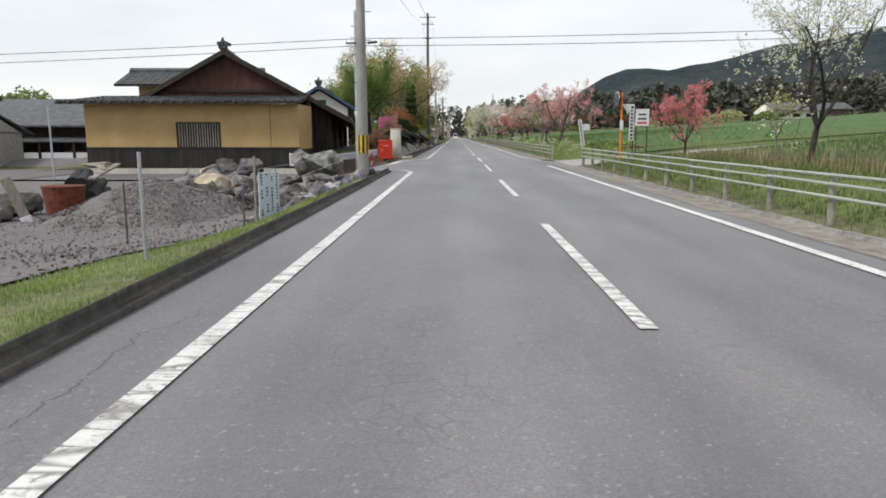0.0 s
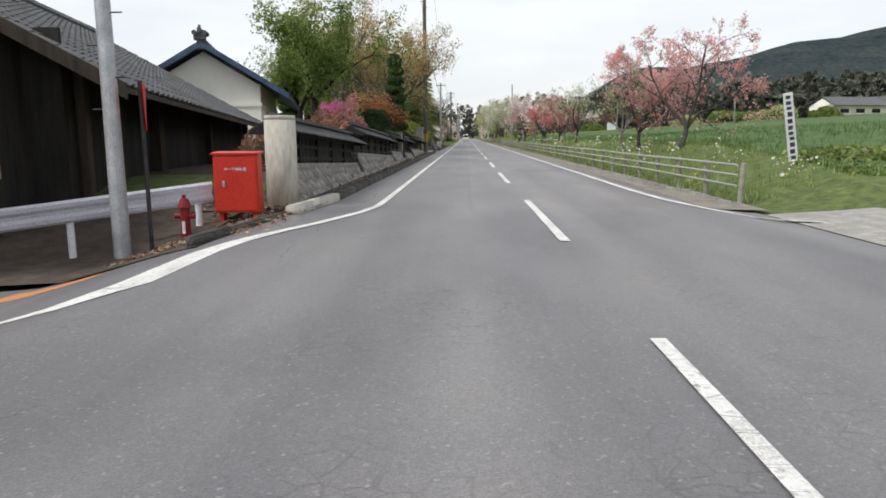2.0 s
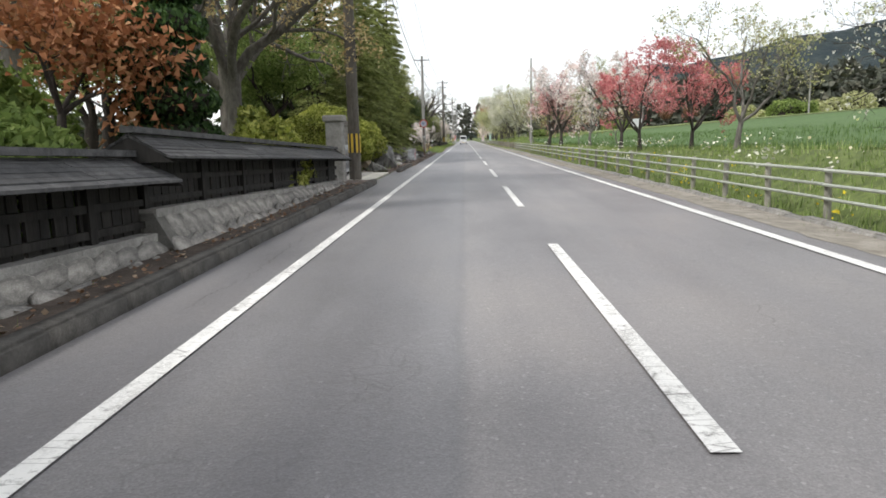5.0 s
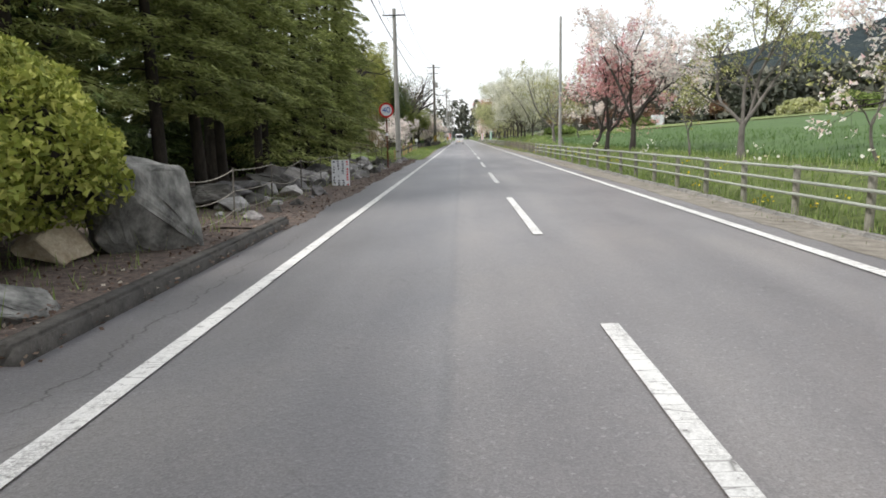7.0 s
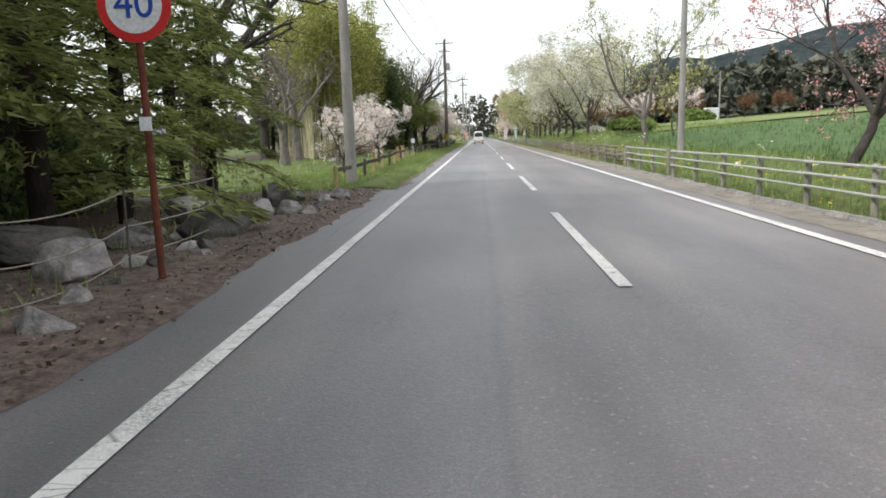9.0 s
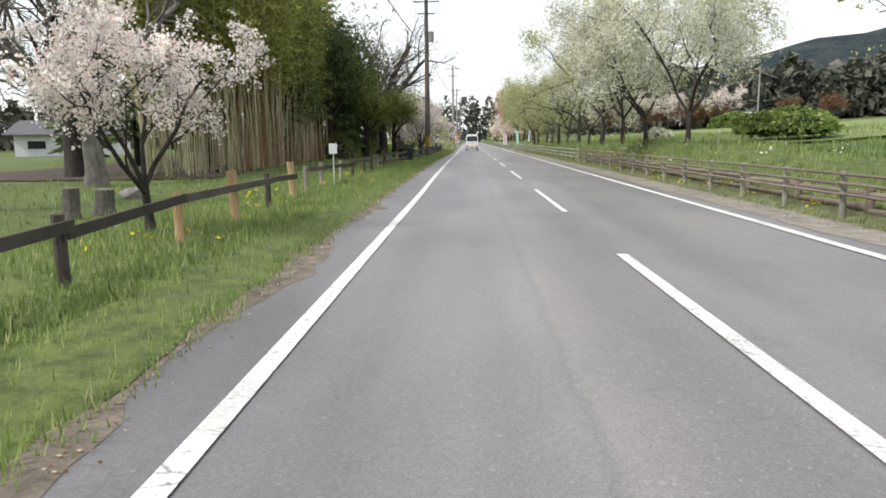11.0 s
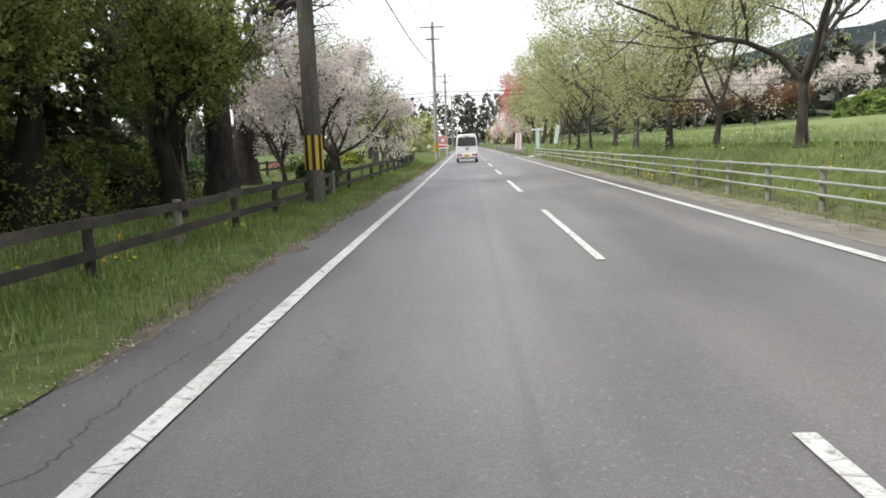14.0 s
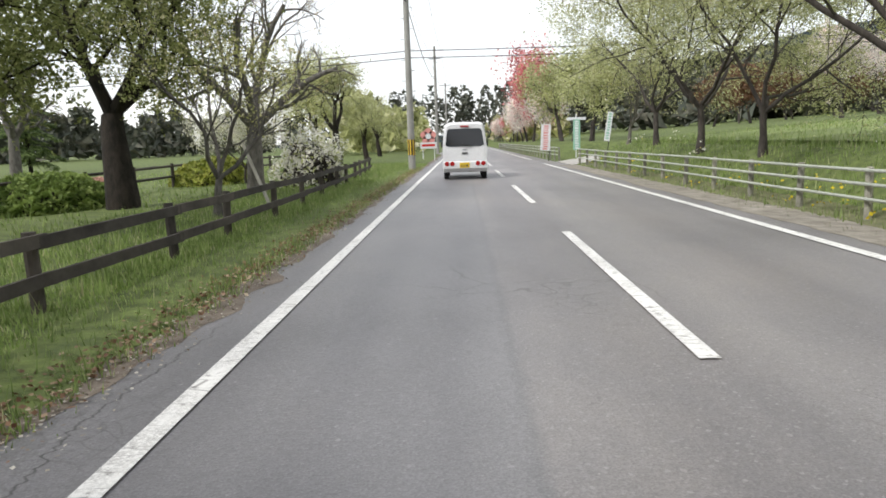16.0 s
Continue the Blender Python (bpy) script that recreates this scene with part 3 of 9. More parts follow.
def grow(rng, limbs, tips, p, d, length, r, level, levels, up=0.15, wander=0.22, fork=(2, 3), shrink=0.72, angle=0.6):
    """A limb that bends, tapers and forks; tips gathers points along the last levels."""
    n = (5, 5, 4, 3, 1, 1)[min(level, 5)]
    pts, rads = [p.copy()], [r]
    for i in range(n):
        d = d + rng.normal(size=3) * wander / (1 + 0.4 * (level == 0)) + np.array([0, 0, up])
        d /= np.linalg.norm(d)
        p = p + d * length / n
        pts.append(p.copy())
        rads.append(r * (1 - 0.42 * (i + 1) / n))
        if level >= levels - 2:
            tips.append((p.copy(), level))
        if 0 < level < levels - 1 and i in (1, 2, 3) and rng.random() < (0.5 if level < 3 else 0.3):
            side = rng.normal(size=3)
            side -= d * np.dot(side, d)
            side /= np.linalg.norm(side) + 1e-9
            q = d * 0.5 + side * 0.85
            grow(rng, limbs, tips, p.copy(), q / np.linalg.norm(q), length * 0.55, rads[-1] * 0.5, level + 1, levels, up, wander, fork, shrink, angle)
    limbs.limb(pts, rads, (8, 6, 5, 3, 3, 3)[min(level, 5)])
    if level + 1 < levels:
        k = int(rng.integers(fork[0], fork[1] + 1)) + (1 if level == 0 else 0)
        ph = rng.uniform(0, 6.28)
        a = np.cross(d, (0.2, 0.3, 0.9))
        if np.linalg.norm(a) < 0.2:
            a = np.cross(d, (1.0, 0, 0))
        a /= np.linalg.norm(a)
        b = np.cross(d, a)
        for j in range(k):
            w = ph + 2 * math.pi * j / k + rng.uniform(-0.4, 0.4)
            an = angle * rng.uniform(0.7, 1.25)
            q = d * math.cos(an) + (a * math.cos(w) + b * math.sin(w)) * math.sin(an)
            grow(rng, limbs, tips, p.copy(), q, length * shrink * rng.uniform(0.8, 1.15), rads[-1] * 0.72, level + 1, levels, up, wander, fork, shrink, angle)


def tree_meshes(seed, height=5.0, trunk=0.8, radius=0.13, levels=5, crown=4000, leaf=0.09, cloud=0.22, up=0.1, angle=0.62, fork=(2, 3), lean=(0, 0), shrink=0.74, gap=0.0, bunch=1, bend=0.2, kite=False):
    rng = np.random.default_rng(seed)
    limbs, tips = Limbs(), []
    d = np.array([lean[0], lean[1], 1.0])
    grow(rng, limbs, tips, np.array([0.0, 0.0, -0.15]), d / np.linalg.norm(d), trunk + 0.15, radius, 0, levels, up, bend, fork, shrink, angle)
    v = np.array(limbs.v)
    k = height / v[:, 2].max()
    low = v[:, 2] <= 0.05
    scale = np.where(v[:, 2:3] > 0, k, 1.0)
    v2 = v * np.concatenate([np.full((len(v), 2), k ** 0.85), scale], axis=1)
    limbs.v = [tuple(p) for p in v2]
    pts = np.array([t[0] for t in tips]) * np.array([k ** 0.85, k ** 0.85, k])
    if gap:
        keep = np.array([noise.noise(Vector(p) * 0.9 + Vector((seed, 0, 0))) > gap - 0.5 for p in pts])
        pts = pts[keep] if keep.sum() > 10 else pts
    heads = crown // bunch
    c = pts[rng.integers(0, len(pts), heads)] + rng.normal(size=(heads, 3)) * cloud
    if bunch > 1:
        c = np.repeat(c, bunch, axis=0) + rng.normal(size=(heads * bunch, 3)) * leaf * 0.75
    return limbs.mesh("trunk"), quads_mesh("crown", leaves(rng, c, leaf, 0.0, 1.25 if kite else 1.6, not kite))


def twiggy(seed, height=5.6, trunk=0.85, radius=0.09, limb=2.7, sides=(4, 6, 5, 5), crown=8000, leaf=0.04, cloud=0.06, bunch=4, open_=0.66, lean=(0, 0), high=0.8, kite=False, ratio=0.56, wild=0.16):
    """A low-forked, wide-spreading tree: a short trunk, a few long limbs and many fine twigs, with leaves or blossom on the twigs."""
    rng = np.random.default_rng(seed)
    limbs, tips = Limbs(), []

    def branch(p, d, length, r, level):
        n = (4, 6, 5, 3, 2)[level]
        pts, rads, ways = [p], [r], [d]
        for i in range(n):
            d = d + rng.normal(size=3) * (0.07, wild, 0.2, 0.22, 0.25)[level] + np.array([0, 0, (0.05, 0.07, 0.05, 0.03, 0.02)[level]])
            d = d / np.linalg.norm(d)
            p = p + d * length / n
            pts.append(p)
            rads.append(r * (1 - (0.25 if level == 0 else 0.62) * (i + 1) / n))
            ways.append(d)
            if level >= 3:
                tips.append(p)
        limbs.limb(pts, rads, (9, 6, 4, 3, 3)[level])
        if level >= len(sides):
            return
        turn = rng.uniform(0, 6.28)
        for j in range(sides[level]):
            t = rng.uniform(0.86, 1.0) if level == 0 else 0.22 + 0.78 * (j + rng.random() * 0.9) / sides[level]
            i = min(int(t * n), n - 1)
            u = t * n - i
            base, way = pts[i] + (pts[i + 1] - pts[i]) * u, ways[i + 1]
            a = np.cross(way, (0.31, 0.17, 0.93) if abs(way[2]) < 0.9 else (1.0, 0.2, 0.0))
            a /= np.linalg.norm(a)
            b = np.cross(way, a)
            turn += 6.283 / sides[0] if level == 0 else 2.4
            w = turn + rng.uniform(-0.35, 0.35)
            an = open_ * rng.uniform(0.7, 1.2) if level == 0 else rng.uniform(0.5, 1.0)
            q = way * math.cos(an) + (a * math.cos(w) + b * math.sin(w)) * math.sin(an)
            ln = limb * rng.uniform(0.8, 1.1) if level == 0 else length * ratio * rng.uniform(0.75, 1.2) * (1.15 - 0.45 * t)
            branch(base, q, ln, max(rads[i] * (0.7 if level == 0 else 0.52), 0.0036), level + 1)

    d = np.array([lean[0], lean[1], 1.0])
    branch(np.array([0.0, 0.0, -0.15]), d / np.linalg.norm(d), trunk + 0.15, radius, 0)
    # flare at the root
    v = np.array(limbs.v)
    k = height / v[:, 2].max()
    flare = 1 + 0.35 * np.clip(1 - v[:, 2] / 0.3, 0, 1) * (np.hypot(v[:, 0], v[:, 1]) < radius * 1.6)
    v[:, :2] *= flare[:, None]
    limbs.v = [tuple(q) for q in v * k]
    pts = np.array(tips) * k
    z = np.clip(pts[:, 2] / height, 0, 1)
    out = np.hypot(pts[:, 0], pts[:, 1])
    wt = np.clip(z + 0.5 * out / out.max(), 0.05, 2) ** (2.5 * high)
    heads = crown // bunch
    c = pts[rng.choice(len(pts), heads, p=wt / wt.sum())] + rng.normal(size=(heads, 3)) * cloud
    c = np.repeat(c, bunch, axis=0) + rng.normal(size=(heads * bunch, 3)) * leaf * 0.8
    return limbs.mesh("trunk"), quads_mesh("crown", leaves(rng, c, leaf, 0.0, 1.25 if kite else 1.6, not kite))


TREE_KINDS = {}


def plant(kind, x, y, z, turn, label, size=1.0, category="tree", group="", name="tree"):
    """A tree from one of the grown kinds, at its own size and turn."""
    trunk, crown, bark, leafm, *more = TREE_KINDS[kind]
    ob = thing(name, (x, y, z), label, category, group)
    ob.matrix_world = pose(x, y, z, 0, 0, turn) @ Matrix.Diagonal((size, size, size, 1))
    part_of("trunk", trunk, bark, ob)
    if crown is not None:
        part_of("crown", crown, leafm, ob)
    for me in more:
        part_of("bough_wood", me, bark, ob)["kind"] = "stuff"
    return ob


def grown(kind, seed, bark, leafm, maker=tree_meshes, **kw):
    t, c = maker(seed, **kw)
    t.materials.append(bark)
    c.materials.append(leafm)
    TREE_KINDS[kind] = (t, c, bark, leafm)


# ---- the lie of the land ----
def smooth(a, b, x):
    t = min(max((x - a) / (b - a), 0.0), 1.0)
    return t * t * (3 - 2 * t)


def bank(y):
    """Height of the right-hand bank where the trees stand."""
    h = 0.32 + 0.5 * smooth(42, 52, y) - 0.26 * smooth(75, 100, y) + 0.6 * smooth(135, 160, y) - 0.2 * smooth(166, 185, y) - 0.12 * smooth(185, 200, y)
    return h * (1 - 0.95 * smooth(33, 34.5, y) * (1 - smooth(40.5, 42.5, y))) * (1 - 0.9 * smooth(226, 227.5, y) * (1 - smooth(232, 234, y)))


SHOULDER = 0.1  # fall of the right-hand shoulder from the edge line to the kerb


def land(x, y):
    if x >= 0:
        b, edge = bank(y), -SHOULDER * smooth(2.85, 3.95, x)
        if x < 6.3:
            return edge + (b + SHOULDER) * smooth(4.3, 6.3, x) + 0.03 * smooth(3.95, 4.3, x)
        rise = 0.074 * (min(x, 150) - 6.3) * smooth(6.3, 14, x) + 0.035 * max(x - 150, 0)
        rise *= 1 - 0.25 * smooth(100, 160, y)
        return b + 0.03 + rise + 0.12 * math.sin(x * 0.05 + y * 0.03)
    if x > -3.7:
        return 0.0
    dip = smooth(26.0, 30.0, y) * (1 - smooth(39.5, 41.5, y))
    dip = max(dip, smooth(20, 23, -x) * smooth(28, 32, y) * (1 - smooth(75, 95, y)))
    z = -0.62 * dip * smooth(3.9, 7.0, -x)
    garden = smooth(41.5, 43, y) * (1 - smooth(84, 85.5, y))
    z += 0.45 * garden * smooth(4.9, 5.3, -x)
    lot = 1 - smooth(24.5, 28.5, y)
    z += lot * (0.06 * smooth(3.85, 4.0, -x) - (0.2 + 0.75 * smooth(8, 16, y)) * (1 - math.exp(-max(0.0, -x - 4.0) / 1.6)))
    far = smooth(128, 140, y)
    z += far * (0.12 * smooth(3.7, 4.6, -x) + 0.1 * math.sin(x * 0.2 + y * 0.13) * smooth(5, 9, -x) - 0.5 * smooth(20, 60, -x))
    return z


def sheet(name, xs, ys, material, lift, label, category, kind="structure", fn=land, rough=0.0):
    verts = [(x, y, fn(x, y) + lift + (rough * noise.noise(Vector((x * 1.3, y * 1.3, 3.0))) if rough else 0)) for y in ys for x in xs]
    n = len(xs)
    faces = [(j * n + i, j * n + i + 1, (j + 1) * n + i + 1, (j + 1) * n + i) for j in range(len(ys) - 1) for i in range(n - 1)]
    ob = new(name, mesh_from(name, verts, faces, True))
    ob.data.materials.append(material)
    return tagged(ob, label, category, kind=kind)


def ragged(name, y0, y1, xa, xb, step, wobble, material, z0, z1, label, category, seed):
    """A strip whose edge towards the road wanders; xa may be a function of y. On the right it follows the shoulder."""
    n = max(2, round((y1 - y0) / step))
    verts = []
    for i in range(n + 1):
        y = y0 + (y1 - y0) * i / n
        w = wobble * (noise.noise(Vector((y * 0.35, seed, 0))) + 0.6 * noise.noise(Vector((y * 1.7, seed, 4.0))))
        x = (xa(y) if callable(xa) else xa) + w
        for q, z in ((x, z0), (x + (xb - x) * 0.3, z0 + (z1 - z0) * 0.6), (xb, z1)):
            verts.append((q, y, z + (land(q, y) if q > 0 else 0.0)))
    faces = [(3 * i + k, 3 * i + k + 1, 3 * i + k + 4, 3 * i + k + 3) for i in range(n) for k in (0, 1)]
    ob = new(name, mesh_from(name, verts, faces, True))
    ob.data.materials.append(material)
    return tagged(ob, label, category, kind="structure")


def steps(a, b, n):
    return [a + (b - a) * i / n for i in range(n + 1)]


XS = ([-2500, -1200, -600, -300, -150, -90, -60, -40, -30, -24, -20, -17, -14, -12, -10.5, -9, -8, -7.2, -6.5, -5.9, -5.3, -5.0, -4.75, -4.5, -4.2, -3.95, -3.7, -3.3]
      + [0, 2.85, 3.1, 3.4, 3.7, 3.95, 4.1, 4.3, 4.5, 4.8, 5.2, 5.7, 6.3, 7, 8, 9.5, 11, 13, 16, 20, 26, 34, 45, 60, 80, 105, 150, 220, 320, 600, 1200, 2500])
YS = [-2500, -600, -120, -50, -25] + steps(-10, 260, 180) + [266, 275, 290, 310, 340, 380, 430, 500, 600, 800, 1200, 2500]
sheet("ground", XS, YS, GRASS_SOIL, -0.035, "grassy ground beside the road", "ground")
ROAD_Y = [-40] + steps(-10, 260, 54) + [300, 350, 420, 470]
sheet("road", [-3.95, -2, 0, 2, 2.85, 3.1, 3.4, 3.7, 3.95], ROAD_Y, ASPHALT, 0.0, "grey worn asphalt of the two-lane country road", "road", fn=lambda x, y: -SHOULDER * smooth(2.85, 3.95, x))
# side road, forecourt and drives
sheet("side_road", [-40, -25, -15, -10, -9, -8.2, -7.5, -7, -6.5, -6, -5.6, -5.2, -4.9, -4.6, -4.3, -4.0, -3.9, -3.7], steps(27.9, 36.85, 18), ASPHALT, 0.006, "grey asphalt side road dropping away from the junction", "road", fn=lambda x, y: land(x, y) - (0.012 if x > -3.8 else 0))
sheet("field_drive", [3.95, 4.3, 5, 6, 8, 12, 20], [33.6, 35, 37, 39, 40.6], CONCRETE, 0.012, "worn concrete drive into the field", "drive")
sheet("park_drive", [3.95, 4.3, 5, 6, 8, 12, 20], [226.9, 229, 231, 232.6], CONCRETE, 0.012, "worn concrete drive into the park", "drive")
sheet("gravel_lot", [x for x in XS if -41 < x < -5.2], [-30, -15] + steps(-10, 27, 30), GRAVEL, 0.045, "grey gravel of the open lot", "gravel lot", rough=0.07)
sheet("lot_verge", [-5.9, -5.3, -5.0, -4.75, -4.5, -4.2, -4.05, -3.9], [-8, -4] + steps(0, 22.6, 30), WEEDY, 0.0, "weedy trodden soil between kerb and gravel", "verge", rough=0.05)
sheet("lot_back", [x for x in XS if -41 < x < -19], steps(26.6, 74, 32), GRAVEL, 0.03, "grey gravel of the yard behind the lot", "yard")
sheet("yard", [-24, -15, -10, -8.2, -6.2, -5.2], [36.86, 37.5, 39, 41, 45, 50, 55], SOIL, 0.02, "dark bare yard by the barn", "yard")
sheet("side_road_lip", [-4.5, -4.3, -4.1, -3.95, -3.88, -3.7], steps(36.85, 39.9, 6), ASPHALT, 0.006, "asphalt lip of the junction", "road", fn=lambda x, y: land(x, y) - (0.012 if x > -3.8 else 0))
sheet("corner_yard", [-5.2, -4.9, -4.5], [36.86, 38, 39, 40, 41.7], SOIL, 0.02, "dark soil with dry leaves at the corner", "soil")
sheet("corner_soil", [-9, -7.4, -6.4, -5.4, -4.6, -4.2, -3.85], [22.5, 24, 25.5, 26.4, 27.2, 27.9], SOIL, 0.0, "dark stony soil at the corner of the lot", "soil", rough=0.06)
sheet("roadside_litter", [-6.2, -5.2, -4.6, -4.2, -3.86], [40.9] + steps(42, 84, 28), SOIL, 0.05, "dark soil strip under the garden wall", "soil strip")
ragged("wood_edge", 97.5, 128, -3.56, -4.6, 0.2, 0.2, RED_SOIL, 0.003, 0.07, "leaf litter spilling on to the asphalt", "leaf litter", 2.0)
sheet("gate_soil", [-5.2, -4.7, -4.3, -3.86], [84.4, 85, 85.7, 86.25], RED_SOIL, 0.04, "leaf litter between the wall and the gate apron", "soil", rough=0.03)
sheet("gate_drive", [-16, -12, -9, -7, -5.31], [85.8, 87, 88.5, 90, 91.0], GRAVEL, 0.02, "gravel drive behind the folding gate", "drive", rough=0.03)
sheet("forest_floor", [-30, -20, -12, -8, -6, -5, -4.4, -4.0], steps(91, 128, 24), RED_SOIL, 0.03, "red-brown leaf litter under the wood", "forest floor", rough=0.1)
sheet("field", [7.2, 9, 12, 16, 20, 26, 34, 45, 60, 80, 105, 150], [41.5] + steps(45, 150, 35) + [154], FIELD, 0.0, "young green wheat field rising from the road", "field")
sheet("field_south", [9.5, 12, 16, 20, 26, 34, 45, 60, 80, 105, 150], [-60, -30, -10, 0, 10, 20, 30, 33], FIELD_DULL, 0.0, "young green wheat field below the hill", "field")
sheet("park_lawn", [7.6, 9, 12, 16, 20, 26, 34, 45, 60, 80], steps(156, 226, 28) + [226.5], LAWN, 0.05, "mown light green park lawn", "lawn")
ragged("shoulder_dirt", -12, 33, 3.2, 4.2, 0.3, 0.16, DRY_VERGE, 0.004, 0.02, "sandy grit along the road edge", "verge", 3.0)
ragged("shoulder_dirt", 41, 226, 3.12, 4.2, 0.3, 0.18, DRY_VERGE, 0.004, 0.02, "sandy grit along the road edge", "verge", 5.0)
ragged("weedy_edge", 142, 226, 3.72, 4.7, 0.25, 0.3, WEEDY, 0.012, 0.03, "weedy grit under the rail", "verge", 12.0)
ragged("weedy_edge", -12, 33, 3.95, 4.7, 0.25, 0.2, WEEDY, 0.012, 0.03, "weedy grit under the rail", "verge", 14.0)


def verge_edge(y):
    """Where the grass verge by the park meets the asphalt."""
    return float(np.interp(y, [128, 138, 145, 160, 176, 187, 192, 198, 230], [-3.42, -3.42, -3.6, -3.74, -3.74, -3.66, -3.56, -3.42, -3.42]))


ragged("left_grit", 128, 260, lambda y: verge_edge(y) + 0.15, -4.0, 0.22, 0.3, LEFT_GRIT, 0.003, 0.014, "dry leaves and grit along the grass verge", "verge", 7.0)
ragged("grass_edge", 128.3, 260, lambda y: verge_edge(y) - 0.08, -4.35, 0.2, 0.2, GRASS_SOIL, 0.012, 0.085, "grassy lip of the verge growing over the asphalt", "verge", 9.0)
sheet("grove_floor", [-23, -21, -17, -14, -12.4, -11, -10.3], steps(157.5, 194, 26), SOIL, 0.0, "dark leaf mould under the bamboo and cedars", "forest floor", rough=0.03)


# ---- road markings ----
def stripe(name, pts, width, material, label, kind="structure"):
    """A painted band along a line on the road."""
    verts, faces = [], []
    if isinstance(width, (list, tuple)):
        fine, wide = [], []
        for i in range(len(pts) - 1):
            n = max(1, min(12, int(math.dist(pts[i], pts[i + 1]) / 0.3)))
            for k in range(n):
                t = k / n
                fine.append((pts[i][0] + (pts[i + 1][0] - pts[i][0]) * t, pts[i][1] + (pts[i + 1][1] - pts[i][1]) * t))
                wide.append(width[i] + (width[i + 1] - width[i]) * t)
        pts, width = fine + [pts[-1]], wide + [width[-1]]
    for i, (x, y) in enumerate(pts):
        a, b = pts[max(i - 1, 0)], pts[min(i + 1, len(pts) - 1)]
        d = Vector((b[0] - a[0], b[1] - a[1])).normalized()
        w = width[i] / 2 if isinstance(width, (list, tuple)) else width / 2
        for s in (-1, 1):
            px, py = x + s * d.y * w, y - s * d.x * w
            verts.append((px, py, (land(px, py) if px < -3.72 or px > 2.85 else 0.0) + 0.011))
    faces = [(2 * i, 2 * i + 1, 2 * i + 3, 2 * i + 2) for i in range(len(pts) - 1)]
    ob = new(name, mesh_from(name, verts, faces))
    ob.data.materials.append(material)
    return tagged(ob, label, "road marking", kind=kind)


stripe("edge_line", [(-2.82, -30), (-2.82, 0), (-2.82, 26.3), (-2.86, 27.1), (-3.05, 27.9), (-3.45, 28.5), (-4.3, 28.9), (-6, 29.15), (-12, 29.4)], [0.15] * 3 + [0.18] * 4 + [0.15] * 2, LINE_RIBBED, "worn white edge line bending into the side road")
stripe("edge_line", [(-6.2, 32.9), (-4.9, 33.3), (-4.4, 33.75), (-4.16, 34.6), (-4.14, 36.2), (-4.0, 37.0), (-3.72, 37.9), (-3.41, 38.74), (-3.0, 40.17), (-2.84, 41.2), (-2.82, 42.4), (-2.82, 80), (-2.82, 150), (-2.88, 160), (-2.89, 176), (-2.84, 186), (-2.82, 196), (-2.82, 260), (-2.82, 460)], [0.12, 0.12, 0.2, 0.36, 0.34, 0.24, 0.15, 0.15, 0.15, 0.14] + [0.13] * 9, LINE, "white edge line leaving the junction")
stripe("edge_line", [(2.66, -30), (2.66, 32.2)], 0.15, LINE, "worn white edge line")
stripe("edge_line", [(4.4, 39.2), (3.5, 39.9), (3.0, 40.8), (2.74, 42.5), (2.65, 45), (2.65, 140), (2.65, 227.3)], 0.15, LINE, "white edge line past the field drive")
stripe("edge_line", [(2.67, 234), (2.67, 460)], 0.15, LINE, "white edge line past the park drive")
stripe("stop_line", [(-9.5, 33.6), (-7, 33.3), (-4.9, 33.25)], [0.12, 0.12, 0.12], LINE_THIN, "thin white line across the side road mouth")
stripe("stop_line", [(-9.0, 34.6), (-7.6, 34.4)], 0.3, LINE_THIN, "broken white give-way bars")
stripe("stop_line", [(-6.6, 34.3), (-6.1, 34.9)], 0.35, LINE_THIN, "broken white give-way bars")
stripe("orange_patch", [(-7.9, 36.2), (-6.7, 36.3), (-5.5, 36.45)], [0.55, 0.55, 0.55], ORANGE_PAINT, "orange painted strip at the junction")
DASH = [-20, -10, 0, 10, 20, 30.2, 39.7, 50.2, 59.8, 69.8, 79.7, 89.6, 99.3, 109.3, 119.4, 129.3, 139.3, 149.2, 159.4, 169.5, 179.3, 189.4, 199.2, 208.9, 218.9] + [229 + 10 * k for k in range(22)]
for y in DASH:
    dx = -0.05 if 40 < y < 125 else -0.03 if y > 180 else 0.0
    stripe("centre_dash", [(dx, y - 2.72), (dx, y), (dx, y + 2.72)], 0.1 if y > 25 and y < 35 or 140 < y < 185 else 0.125, LINE_RIBBED if y < 25 else LINE, "worn white centre dash")

# ---- kerbs, each stone its own piece ----
def kerb_stone_mesh(length, w, h, round_=0.03):
    bm = new_bm()
    box(bm, (0, 0, h / 2 - 0.06), (w, length, h + 0.12))
    long_edges = [e for e in bm.edges if abs(e.verts[0].co.y - e.verts[1].co.y) > 0.1 and e.verts[0].co.z > 0]
    bmesh.ops.bevel(bm, geom=long_edges, offset=round_, segments=4, affect="EDGES")
    me = bpy.data.meshes.new("kerb_stone")
    bm.to_mesh(me)
    bm.free()
    me.polygons.foreach_set("use_smooth", [True] * len(me.polygons))
    return me


